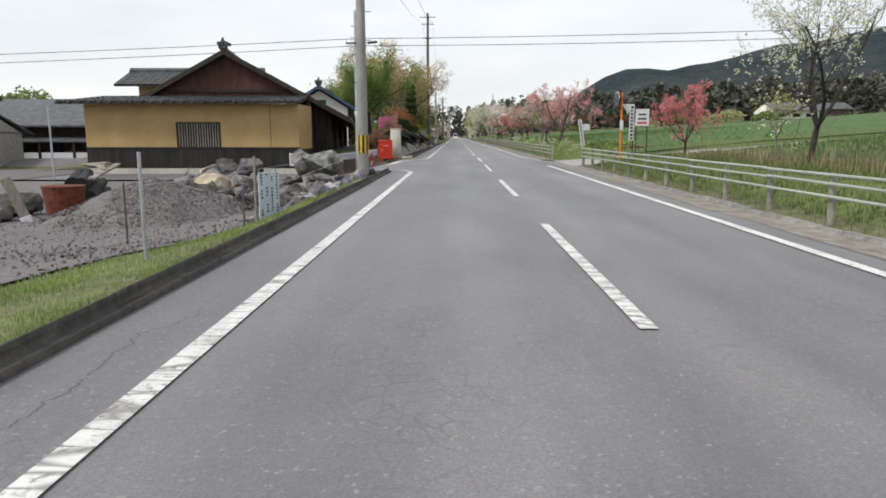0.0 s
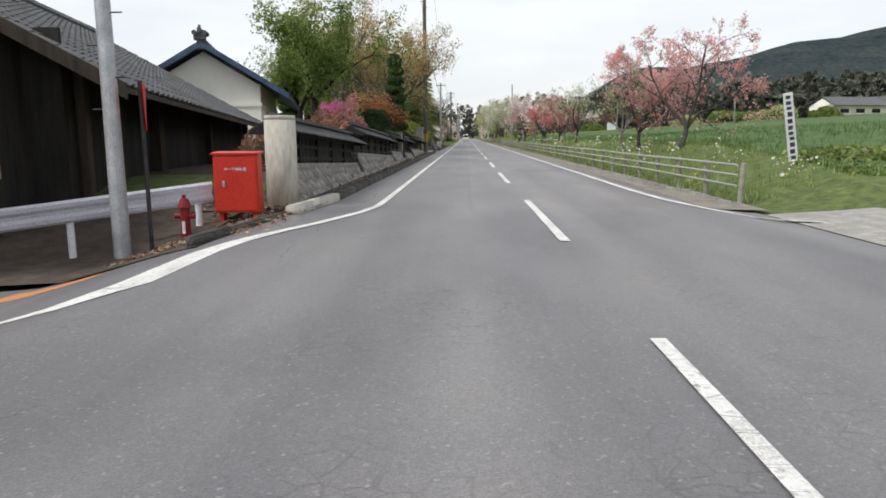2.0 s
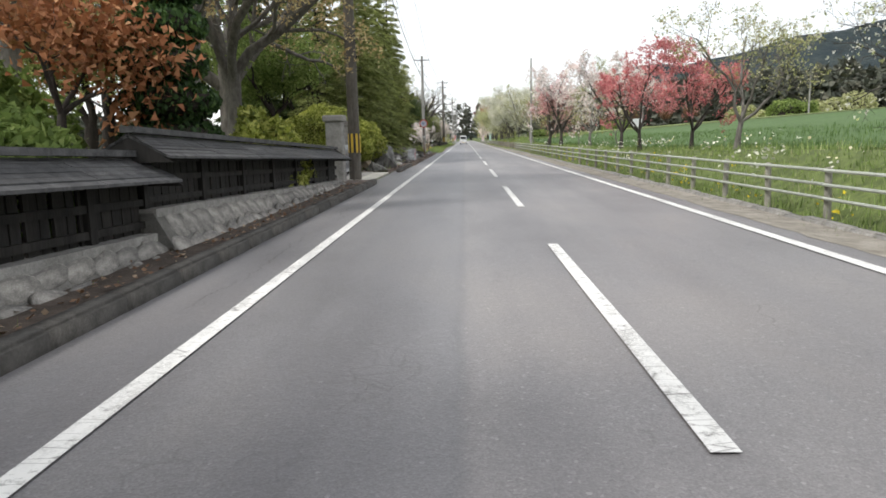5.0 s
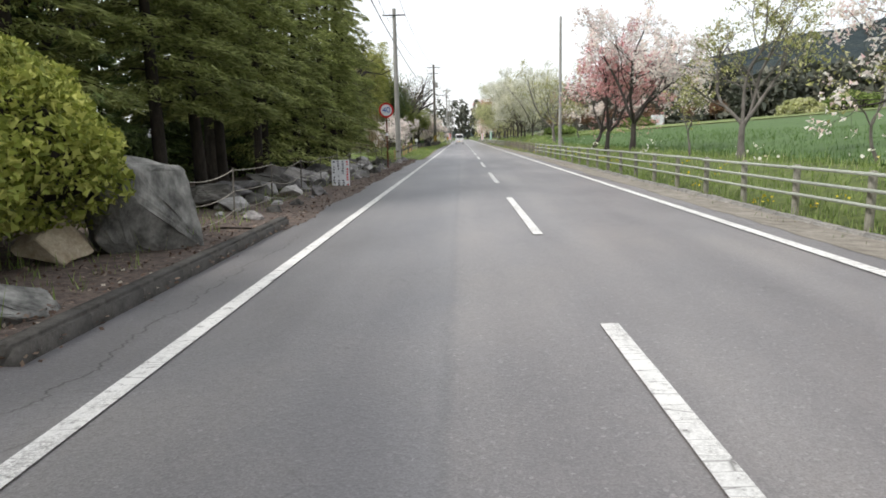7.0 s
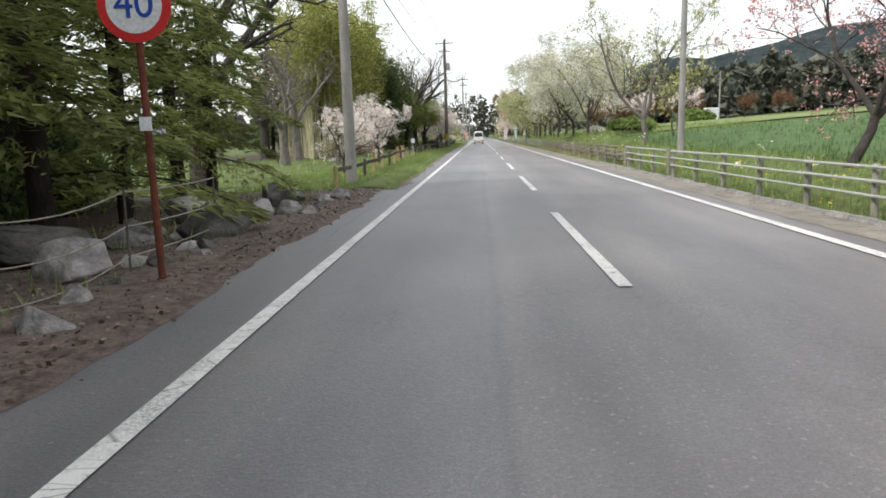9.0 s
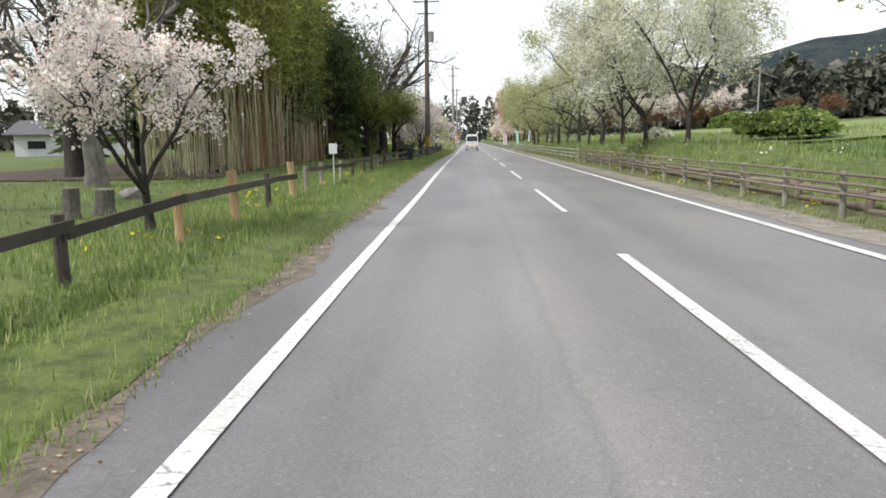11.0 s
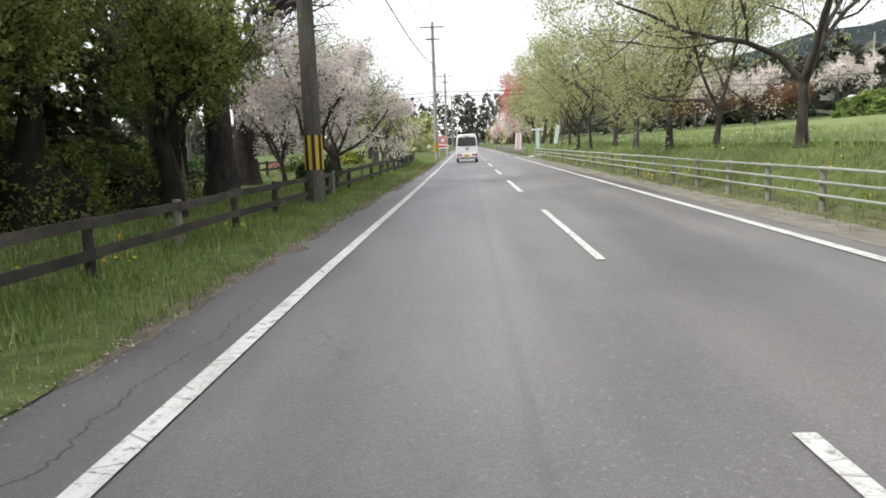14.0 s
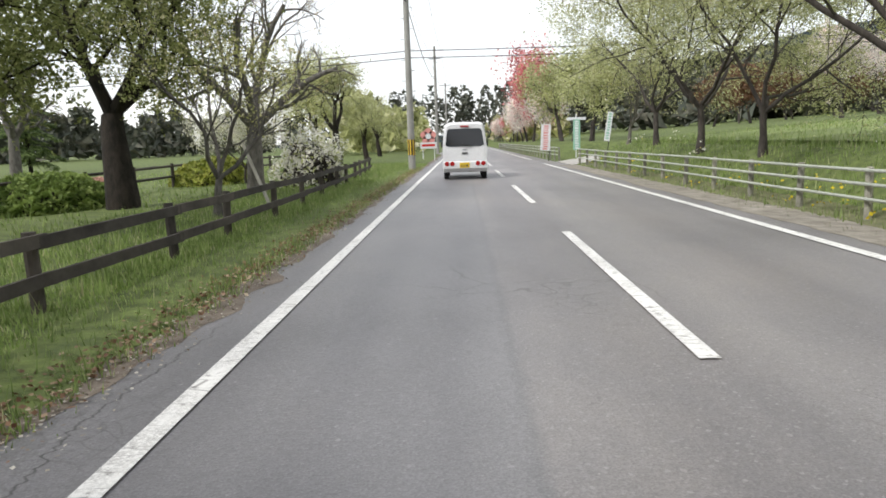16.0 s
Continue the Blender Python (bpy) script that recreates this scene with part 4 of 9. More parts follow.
def kerb(x0, y0, x1, y1, w, h, material, label, length=0.6, round_=0.035, seed=1, z=0.0, rough=0.003):
    rng = random.Random(seed)
    ob = thing("kerb", (x0, y0, z), label, "kerb", kind="structure")
    d = Vector((x1 - x0, y1 - y0))
    n = max(1, round(d.length / length))
    me = kerb_stone_mesh(d.length / n - 0.002, w, h, round_)
    a = -math.degrees(math.atan2(d.x, d.y))
    for i in range(n):
        q = d * ((i + 0.5) / n)
        part_of("kerb_stone", me, material, ob, at=pose(q.x + rng.uniform(-rough, rough), q.y, rng.uniform(-rough, rough), rng.uniform(-60, 60) * rough, rng.uniform(-130, 130) * rough, a))
    return ob


kerb(-3.78, -8, -3.66, 27.2, 0.21, 0.15, KERB_DARK, "dark weathered rounded concrete kerb", 2.0, 0.095, 2)
kerb(-4.1, 39.95, -3.86, 42.5, 0.2, 0.15, CONCRETE_PALE, "pale concrete kerb flaring from the junction", 0.85, 0.02, 3)
kerb(-4.62, 37.0, -4.2, 39.9, 0.12, 0.06, KERB_DARK, "low dark kerb at the edge of the corner", 0.9, 0.02, 8)
kerb(-3.86, 42.55, -3.76, 84.6, 0.2, 0.15, KERB_DARK, "dark weathered concrete kerb below the garden wall", 1.0, 0.03, 4)
kerb(-3.7, 91.6, -3.72, 98.0, 0.18, 0.14, KERB_DARK, "dark mossy kerb by the wood", 0.8, 0.03, 5)
kerb(3.96, -4, 3.98, 33, 0.16, 0.1, KERB_PALE, "low pale worn kerb under the rail", 0.6, 0.025, 6, -0.1, 0.018)
kerb(3.96, 42.2, 3.98, 142, 0.16, 0.1, KERB_PALE, "low pale worn kerb under the rail", 0.6, 0.025, 7, -0.1, 0.018)


def wpart(name, bm, material, parent, label=""):
    """A part built in world coordinates under a thing that stands unturned."""
    bmesh.ops.translate(bm, vec=-parent.matrix_basis.translation, verts=bm.verts)
    return part(name, bm, material, parent, label)


def wbox(name, lo, hi, material, parent, label="", bevel=0.0):
    bm = new_bm()
    lo, hi = Vector(lo), Vector(hi)
    box(bm, (lo + hi) / 2, hi - lo, bevel=bevel)
    return wpart(name, bm, material, parent, label)


def lerp3(a, b, t):
    return Vector(a) + (Vector(b) - Vector(a)) * t


# ---- roofs of single tiles ----
def tile_mesh(w, l):
    prof = [(0.0, 0.012), (0.18, 0.0), (0.42, 0.0), (0.6, 0.02), (0.78, 0.042), (1.0, 0.03)]
    v, f = [], []
    for k, (u, z) in enumerate(prof):
        v += [(u * w, 0, z + 0.03), (u * w, l * 1.12, z), (u * w, 0, z - 0.005)]
    for k in range(len(prof) - 1):
        a, b = 3 * k, 3 * k + 3
        f += [(a, b, b + 1, a + 1), (a + 2, b + 2, b, a)]
    return mesh_from("roof_tile", v, f)


def tiled_slope(parent, p00, p10, p11, p01, cols, rows, material, single=300):
    """Tiles on the slope: p00 to p10 along the eave, p01 to p11 along the ridge. Rows nearest the eave's start are single pieces."""
    p00, p10, p11, p01 = (Vector(p) for p in (p00, p10, p11, p01))
    w, l = (p10 - p00).length / cols, ((p01 - p00).length + (p11 - p10).length) / 2 / rows
    me = tile_mesh(w, l)
    base = parent.matrix_basis.translation
    rest_v, rest_f, made = [], [], 0
    mv, mf = [tuple(v.co) for v in me.vertices], [tuple(p.vertices) for p in me.polygons]
    for i in range(cols):
        for j in range(rows):
            a = lerp3(lerp3(p00, p10, i / cols), lerp3(p01, p11, i / cols), j / rows)
            e = (lerp3(lerp3(p00, p10, (i + 1) / cols), lerp3(p01, p11, (i + 1) / cols), j / rows) - a).normalized()
            u = (lerp3(lerp3(p00, p10, i / cols), lerp3(p01, p11, i / cols), (j + 1) / rows) - a).normalized()
            nrm = e.cross(u).normalized()
            if nrm.z < 0:
                nrm = -nrm
            m = Matrix(((e.x, u.x, nrm.x, a.x - base.x), (e.y, u.y, nrm.y, a.y - base.y), (e.z, u.z, nrm.z, a.z - base.z + 0.02), (0, 0, 0, 1)))
            if made < single:
                part_of("roof_tile", me, material, parent, at=m)
                made += 1
            else:
                k = len(rest_v)
                rest_v += [tuple(m @ Vector(v)) for v in mv]
                rest_f += [tuple(k + q for q in p) for p in mf]
    if rest_f:
        ob = part_of("roof_tiling", mesh_from("roof_tiling", rest_v, rest_f), material, parent)
        ob["kind"] = "stuff"


def roof_deck(parent, pts, material, thick=0.1, name="roof"):
    bm = new_bm()
    poly(bm, pts, (0, 0, -thick))
    return wpart(name, bm, material, parent)


def ridge_cap(parent, a, b, material, r=0.16):
    bm = new_bm()
    tube(bm, Vector(a), Vector(b), r, r, 8)
    box(bm, (Vector(a) + Vector(b)) / 2 - Vector((0, 0, r * 0.6)), ((abs(b[0] - a[0]) or r * 2.6), (abs(b[1] - a[1]) or r * 2.6), r * 1.4))
    return wpart("ridge", bm, material, parent)


def ridge_end(parent, c, material, s=1.0):
    bm = new_bm()
    x, y, z = c
    box(bm, (x, y, z), (0.5 * s, 0.14 * s, 0.32 * s), bevel=0.05 * s)
    for dx in (-0.2, 0, 0.2):
        tube(bm, (x + dx * s, y - 0.12 * s, z + (0.24 - abs(dx) * 0.5) * s), (x + dx * s, y + 0.5 * s, z + (0.24 - abs(dx) * 0.5) * s), 0.1 * s, 0.1 * s, 8)
    tube(bm, (x, y, z + 0.2 * s), (x, y, z + 0.45 * s), 0.09 * s, 0.05 * s, 8)
    return wpart("ridge_ornament", bm, material, parent, "dark moulded ridge-end ornament")


def gable_house(parent, x0, x1, xr, y0, y1, ze0, ze1, zr0, zr1, over, cols, rows, trim, xe0, xe1, single=300):
    """Two tiled slopes from a ridge at xr; the eaves lie at xe0 and xe1."""
    for xe in (xe0, xe1):
        pts = [(xe, y0 - over, ze0), (xe, y1, ze1), (xr, y1, zr1), (xr, y0 - over, zr0)]
        roof_deck(parent, pts, trim)
        if xe == xe1:
            tiled_slope(parent, pts[0], pts[1], pts[2], pts[3], cols, rows, ROOF_TILE, single)
        else:
            tiled_slope(parent, pts[0], pts[1], pts[2], pts[3], cols // 2, rows // 2, ROOF_TILE, 0)
        bm = new_bm()
        a, b = Vector((xe, y0 - over - 0.02, ze0 - 0.16)), Vector((xr, y0 - over - 0.02, zr0 - 0.16))
        poly(bm, [a, b, b + Vector((0, 0, 0.24)), a + Vector((0, 0, 0.24))], (0, 0.07, 0))
        wpart("barge_board", bm, trim, parent)
    ridge_cap(parent, (xr, y0 - over, zr0 + 0.1), (xr, y1, zr1 + 0.1), ROOF_TILE)
    ridge_end(parent, (xr, y0 - over, zr0 + 0.22), ROOF_TILE)


def farm_barn():
    g = -0.62
    ob = thing("farmhouse", (-12, 37, g), "old ochre plastered farmhouse under a grey tiled gable roof", "house")
    yw, x0, x1 = 36.9, -19.6, -9.0
    wx0, wx1, wz0, wz1 = -15.0, -12.95, 0.72, 1.86
    for lo, hi in (((x0, yw, 0.66), (wx0, yw + 0.16, 2.8)), ((wx1, yw, 0.66), (x1, yw + 0.16, 2.8)), ((wx0, yw, wz1), (wx1, yw + 0.16, 2.8)), ((wx0, yw, 0.66), (wx1, yw + 0.16, wz0))):
        wbox("wall", lo, hi, OCHRE, ob)
    wbox("side_wall", (x1 - 0.16, yw + 0.16, 0.6), (x1, yw + 3.1, 2.8), OCHRE, ob)
    for xs in (-10.4,):
        wbox("wall_joint", (xs - 0.012, yw - 0.006, 0.7), (xs + 0.012, yw + 0.01, 2.8), DARK_WOOD, ob)
    win = wbox("window", (wx0, yw + 0.1, wz0), (wx1, yw + 0.14, wz1), DARK_GLASS, ob, "dark window behind wooden bars")
    o = ob.matrix_basis.translation
    bm = new_bm()
    for lo, hi in (((wx0 - 0.06, wz0 - 0.06), (wx1 + 0.06, wz0)), ((wx0 - 0.06, wz1), (wx1 + 0.06, wz1 + 0.06)), ((wx0 - 0.06, wz0), (wx0, wz1)), ((wx1, wz0), (wx1 + 0.06, wz1))):
        box(bm, ((lo[0] + hi[0]) / 2 - o.x, yw - 0.01 - o.y, (lo[1] + hi[1]) / 2 - o.z), (hi[0] - lo[0], 0.08, hi[1] - lo[1]))
    part("window_frame", bm, DARK_WOOD, win)
    for k in range(16):
        bm = new_bm()
        box(bm, (wx0 + (k + 0.5) * (wx1 - wx0) / 16 - o.x, yw + 0.03 - o.y, (wz0 + wz1) / 2 - o.z), (0.045, 0.04, wz1 - wz0))
        part("window_bar", bm, FENCE_GREY, win)
    # black boarding below, each board a piece
    rng = random.Random(5)
    for k in range(44):
        a = x0 + (x1 - x0) * k / 44
        b = x0 + (x1 - x0) * (k + 1) / 44 - 0.008
        wbox("board", (a, yw - 0.03 + rng.uniform(-0.006, 0.006), g + 0.28), (b, yw + 0.1, 0.66), BLACK_WOOD, ob)
    wbox("sill_rail", (x0, yw - 0.06, 0.62), (x1 + 0.02, yw + 0.02, 0.7), BLACK_WOOD, ob)
    wbox("footing", (x0, yw - 0.05, g - 0.2), (x1 + 0.03, yw + 0.2, g + 0.28), CONCRETE_PALE, ob)
    # side of the house under the long roof: dark boards and posts
    for k in range(40):
        t0, t1 = k / 40, (k + 0.97) / 40
        xa, ya, xb, yb = -8.45 - 1.2 * t0, 41.1 + 13.6 * t0, -8.45 - 1.2 * t1, 41.1 + 13.6 * t1
        zt = 2.85 - 0.8 * t0
        bm = new_bm()
        poly(bm, [(xa, ya, g - 0.1), (xb, yb, g - 0.1), (xb, yb, zt), (xa, ya, zt)], (-0.08 + rng.uniform(-0.01, 0.01), 0, 0))
        wpart("board", bm, BLACK_WOOD if k % 7 else DARK_WOOD, ob)
    wbox("lower_side_wall", (-9.2, yw + 0.16, g), (-9.04, yw + 3.0, 0.6), BLACK_WOOD, ob)
    wbox("return_wall", (-10.6, 41.0, g - 0.1), (-8.4, 41.1, 3.2), BLACK_WOOD, ob)
    wbox("inner_wall", (-9.3, 39.98, g - 0.1), (-9.1, 41.0, 3.1), BLACK_WOOD, ob)
    for t, zt in ((0.02, 2.75), (0.3, 2.5), (0.62, 2.2), (0.97, 1.95)):
        x, y = -8.38 - 1.2 * t, 41.1 + 13.6 * t
        wbox("post", (x, y, g - 0.1), (x + 0.17, y + 0.17, zt), DARK_WOOD, ob)
    wbox("back_wall", (-19, 54.7, g), (-9.6, 54.9, 2.2), BLACK_WOOD, ob)
    # lean roof over the front wall
    fr = [(-20.6, 36.15, 2.86), (-8.75, 36.15, 2.86), (-9.3, 40.9, 3.36), (-20.6, 40.9, 3.36)]
    roof_deck(ob, fr, DARK_WOOD, 0.09, "front_roof")
    tiled_slope(ob, *fr, 40, 8, ROOF_TILE, 300)
    for k in range(24):
        bm = new_bm()
        tube(bm, (-20.4 + k * 0.5, 36.05, 2.9), (-20.4 + k * 0.5, 36.3, 2.93), 0.075, 0.075, 8)
        wpart("eave_tile", bm, ROOF_TILE, ob)
    bm = new_bm()
    poly(bm, [(-18.3, 40.9, 3.3), (-9.3, 40.9, 3.3), (-13.7, 40.9, 5.62)], (0, 0.12, 0))
    wpart("gable_wall", bm, RED_WOOD, ob, "red-brown boarded gable")
    wbox("gable_beam", (-17.2, 40.8, 3.6), (-10.4, 40.9, 3.76), DARK_WOOD, ob)
    r0, r1 = (-13.7, 40.4, 5.75), (-15.4, 55.2, 5.2)
    for e0, e1, cols, rows, single in (((-6.95, 40.4, 2.12), (-8.72, 55.2, 1.6), 46, 16, 300), ((-20.6, 40.4, 2.12), (-22.2, 55.2, 1.6), 22, 8, 0)):
        roof_deck(ob, [e0, e1, r1, r0], DARK_WOOD)
        tiled_slope(ob, e0, e1, r1, r0, cols, rows, ROOF_TILE, single)
        p, q = Vector(e0) + Vector((0, -0.03, -0.2)), Vector(r0) + Vector((0, -0.03, -0.2))
        bm = new_bm()
        poly(bm, [p, q, q + Vector((0, 0, 0.27)), p + Vector((0, 0, 0.27))], (0, 0.08, 0))
        wpart("barge_board", bm, DARK_WOOD, ob)
    bm = new_bm()
    tube(bm, Vector(r0) + Vector((0, 0, 0.08)), Vector(r1) + Vector((0, 0, 0.08)), 0.17, 0.17, 8)
    wpart("ridge", bm, ROOF_TILE, ob)
    ridge_end(ob, (r0[0], r0[1], r0[2] + 0.22), ROOF_TILE)
    # raised roof behind
    wbox("upper_wall", (-20.5, 45.0, 3.0), (-14.0, 48.0, 4.3), OCHRE, ob)
    for y, z in ((44.2, 4.25), (48.8, 4.25)):
        pts = [(-21.6, y, z), (-13.2, y, z), (-13.2, 46.5, 5.2), (-21.6, 46.5, 5.2)]
        roof_deck(ob, pts, DARK_WOOD, 0.1, "upper_roof")
        tiled_slope(ob, *pts, 22, 6, ROOF_TILE, 0)
    ridge_cap(ob, (-21.6, 46.5, 5.28), (-13.2, 46.5, 5.28), ROOF_TILE)
    bm = new_bm()
    box(bm, (-9.35, 36.84, 0.1), (0.3, 0.03, 0.62), bevel=0.006)
    nb = wpart("notice", bm, WHITE, ob, "white notice board with dark writing")
    for k in range(3):
        bm = new_bm()
        box(bm, (-9.42 + 0.07 * k - o.x, 36.82 - o.y, 0.06 - o.z), (0.025, 0.006, 0.36))
        part("writing", bm, INK, nb)
    return ob


def storehouse():
    ob = thing("storehouse", (-12, 60, 0.4), "white plastered storehouse with a blue-trimmed dark tiled roof", "storehouse")
    x0, x1, y0, y1 = -14.3, -9.8, 57.7, 66.0
    wbox("wall", (x0, y0, 0.2), (x1, y1, 3.45), WHITE_PLASTER, ob)
    bm = new_bm()
    poly(bm, [(x0, y0 + 0.02, 3.4), (x1, y0 + 0.02, 3.4), (-12.0, y0 + 0.02, 4.75)], (0, 0.2, 0))
    wpart("gable_wall", bm, WHITE_PLASTER, ob)
    wbox("plaster_band", (x0 - 0.03, y0 - 0.05, 2.55), (x1 + 0.03, y0, 2.7), WHITE_PLASTER, ob)
    wbox("side_band", (x1, y0, 2.55), (x1 + 0.05, y1, 2.7), WHITE_PLASTER, ob)
    gable_house(ob, x0, x1, -12.0, y0, y1, 3.0, 2.72, 5.05, 4.75, 0.55, 24, 12, BLUE_TRIM, -15.4, -8.6, 200)
    corner = Matrix.Translation((x1, y0, 0))
    ob.matrix_basis = corner @ pose(0, 0, 0, 0, 0, 11) @ corner.inverted() @ ob.matrix_basis
    return ob


farm_barn()
storehouse()


# ---- garden wall with its roofed board fence ----
def garden_wall():
    rng = random.Random(11)
    sections = [(41.72, 50.65, 0.78, 0.46), (50.65, 60.9, 0.78, 0.42), (60.9, 65.5, 0.64, 0.45), (67.5, 72.3, 0.42, 0.26), (72.3, 84.4, 0.54, 0.16)]
    xw = -4.72
    stones = []
    for s in range(6):
        bm = new_bm()
        bmesh.ops.create_icosphere(bm, subdivisions=2, radius=0.5)
        for v in bm.verts:
            q = Vector((max(min(v.co.x * 1.4, 0.5), -0.5), max(min(v.co.y * 1.3, 0.5), -0.5), max(min(v.co.z * 1.3, 0.5), -0.5)))
            v.co = q * (1 + 0.12 * noise.noise(v.co * 3 + Vector((s * 4.1, 0, 0))))
        me = bpy.data.meshes.new("stone")
        bm.to_mesh(me)
        bm.free()
        me.polygons.foreach_set("use_smooth", [True] * len(me.polygons))
        stones.append(me)
    for y0, y1, z0, z1 in sections:
        ob = thing("garden_wall", (xw, y0, 0), "low wall of fitted grey stones with a pale coping", "stone wall", kind="structure")
        bm = new_bm()
        ends = []
        for yy, zz in ((y0, z0), (y1, z1)):
            ends.append([bm.verts.new(p) for p in ((xw - 0.3, yy, -0.2), (xw + 0.4, yy, -0.2), (xw + 0.02, yy, zz - 0.05), (xw - 0.3, yy, zz - 0.05))])
        for k in range(4):
            bm.faces.new((ends[0][k], ends[0][(k + 1) % 4], ends[1][(k + 1) % 4], ends[1][k]))
        bm.faces.new(ends[0])
        bm.faces.new(ends[1])
        bmesh.ops.recalc_face_normals(bm, faces=bm.faces)
        wpart("core", bm, MORTAR, ob)
        n = round((y1 - y0) / 0.44)
        for i in range(n):
            top = z0 + (z1 - z0) * (i + 0.5) / n - 0.1
            rows = 3 if top > 0.45 else 2 if top > 0.15 else 1
            zb = -0.12
            for r in range(rows):
                hgt = (top - zb) / (rows - r) * rng.uniform(0.85, 1.15) if r < rows - 1 else top - zb
                y = (i + 0.5 + (0.5 if r % 2 else 0)) * (y1 - y0) / n
                if y > y1 - y0 - 0.15:
                    y = y1 - y0 - 0.2
                part_of("stone", stones[rng.randrange(6)], STONE_WALL, ob, at=pose(0.0 + 0.36 * (1 - (zb + hgt / 2 + 0.12) / (top + 0.12)), y, zb + hgt / 2, 0, -26, 0) @ pose(0, 0, 0, rng.uniform(-25, 25), 0, 0) @ Matrix.Diagonal((0.11, 0.48 * rng.uniform(0.92, 1.1), hgt * 1.2, 1)))
                zb += hgt
        m = max(2, round((y1 - y0) / 1.6))
        for i in range(m):
            a, b = i / m, (i + 1) / m
            za, zb_ = z0 + (z1 - z0) * a, z0 + (z1 - z0) * b
            bm = new_bm()
            ya, yb = y0 + (y1 - y0) * a + 0.006, y0 + (y1 - y0) * b - 0.006
            poly(bm, [(xw + 0.06, ya, za - 0.1), (xw + 0.06, yb, zb_ - 0.1), (xw + 0.06, yb, zb_), (xw + 0.06, ya, za)], (-0.36, 0, 0))
            wpart("coping", bm, GRANITE, ob)
        # the fence that stands on it
        fe = thing("board_fence", (xw, y0, z0), "blackened board fence under a small shingle roof", "fence")
        k = round((y1 - y0) / 0.21)
        for i in range(k):
            ya = y0 + (y1 - y0) * i / k
            yb = y0 + (y1 - y0) * (i + 1) / k - 0.022
            zb = z0 + (z1 - z0) * i / k
            open_band = (i % 26) in (8, 10, 12, 14, 16)
            wbox("board", (xw - 0.16, ya, zb), (xw - 0.13 + rng.uniform(-0.004, 0.004), yb - (0.05 if open_band else 0), zb + 0.6), BLACK_WOOD, fe)
        for i in range(int((y1 - y0) / 1.8) + 1):
            y = min(y0 + i * 1.8, y1 - 0.13)
            zb = z0 + (z1 - z0) * (y - y0) / (y1 - y0)
            wbox("post", (xw - 0.18, y, zb), (xw - 0.06, y + 0.12, zb + 0.64), BLACK_WOOD, fe)
        for dz in (0.06, 0.32, 0.55):
            bm = new_bm()
            poly(bm, [(xw - 0.13, y0, z0 + dz), (xw - 0.13, y1, z1 + dz), (xw - 0.13, y1, z1 + dz + 0.08), (xw - 0.13, y0, z0 + dz + 0.08)], (0.05, 0, 0))
            wpart("rail", bm, BLACK_WOOD, fe)
        ro = 0.56
        for side in (1, -1):
            for c in range(6):
                u0, u1 = c / 6, (c + 1.25) / 6
                xa, xb = xw - 0.12 + side * 0.46 * (1 - u0), xw - 0.12 + side * 0.46 * (1 - u1)
                m2 = max(3, round((y1 - y0) / 1.7))
                for i in range(m2):
                    ya = y0 - 0.15 + (y1 - y0 + 0.3) * i / m2 + 0.004
                    yb = y0 - 0.15 + (y1 - y0 + 0.3) * (i + 1) / m2 - 0.004
                    qa, qb = z0 + (z1 - z0) * (ya - y0) / (y1 - y0) + ro, z0 + (z1 - z0) * (yb - y0) / (y1 - y0) + ro
                    lift = 0.009 * (6 - c) + rng.uniform(-0.004, 0.004)
                    bm = new_bm()
                    poly(bm, [(xa, ya, qa + 0.3 * u0 + lift), (xa, yb, qb + 0.3 * u0 + lift), (xb, yb, qb + 0.3 * u1 + lift - 0.02), (xb, ya, qa + 0.3 * u1 + lift - 0.02)], (0, 0, -0.03))
                    wpart("shingle", bm, SHINGLE, fe)
        bm = new_bm()
        poly(bm, [(xw - 0.2, y0 - 0.16, z0 + ro + 0.32), (xw - 0.2, y1 + 0.16, z1 + ro + 0.32), (xw - 0.2, y1 + 0.16, z1 + ro + 0.39), (xw - 0.2, y0 - 0.16, z0 + ro + 0.39)], (0.16, 0, 0))
        wpart("ridge_board", bm, SHINGLE, fe)
        for ya in (y0 - 0.14, y1 + 0.1):
            zz = (z0 if ya < y0 else z1) + ro
            bm = new_bm()
            poly(bm, [(xw - 0.6, ya, zz - 0.02), (xw + 0.36, ya, zz - 0.02), (xw - 0.12, ya, zz + 0.33)], (0, 0.04, 0))
            wpart("roof_gable", bm, BLACK_WOOD, fe)
    for y, h in ((65.75, 1.55), (66.9, 1.5)):
        gp = thing("wooden_gate_post", (xw, y, 0), "weathered grey wooden gate post in the garden wall", "gate post", "garden gate posts")
        wbox("shaft", (xw - 0.14, y, -0.1), (xw + 0.1, y + 0.24, h), FENCE_GREY if y < 66 else DARK_WOOD, gp, bevel=0.02)
        wbox("cap", (xw - 0.18, y - 0.04, h), (xw + 0.14, y + 0.28, h + 0.06), DARK_WOOD, gp)
    gd = thing("garden_gate", (xw, 66.1, 0), "dark slatted wooden garden gate, shut", "gate")
    for k in range(6):
        wbox("slat", (xw - 0.1, 66.02 + k * 0.145, 0.12), (xw - 0.06, 66.13 + k * 0.145, 1.2), BLACK_WOOD, gd)
    for z in (0.25, 1.05):
        wbox("rail", (xw - 0.06, 66.0, z), (xw - 0.02, 66.9, z + 0.1), BLACK_WOOD, gd)
    st = thing("stone_step", (-4.35, 66.5, 0), "grey stone step below the garden gate", "step")
    wbox("slab", (-4.62, 65.9, 0.0), (-4.1, 67.2, 0.14), GRANITE, st, bevel=0.02)


garden_wall()


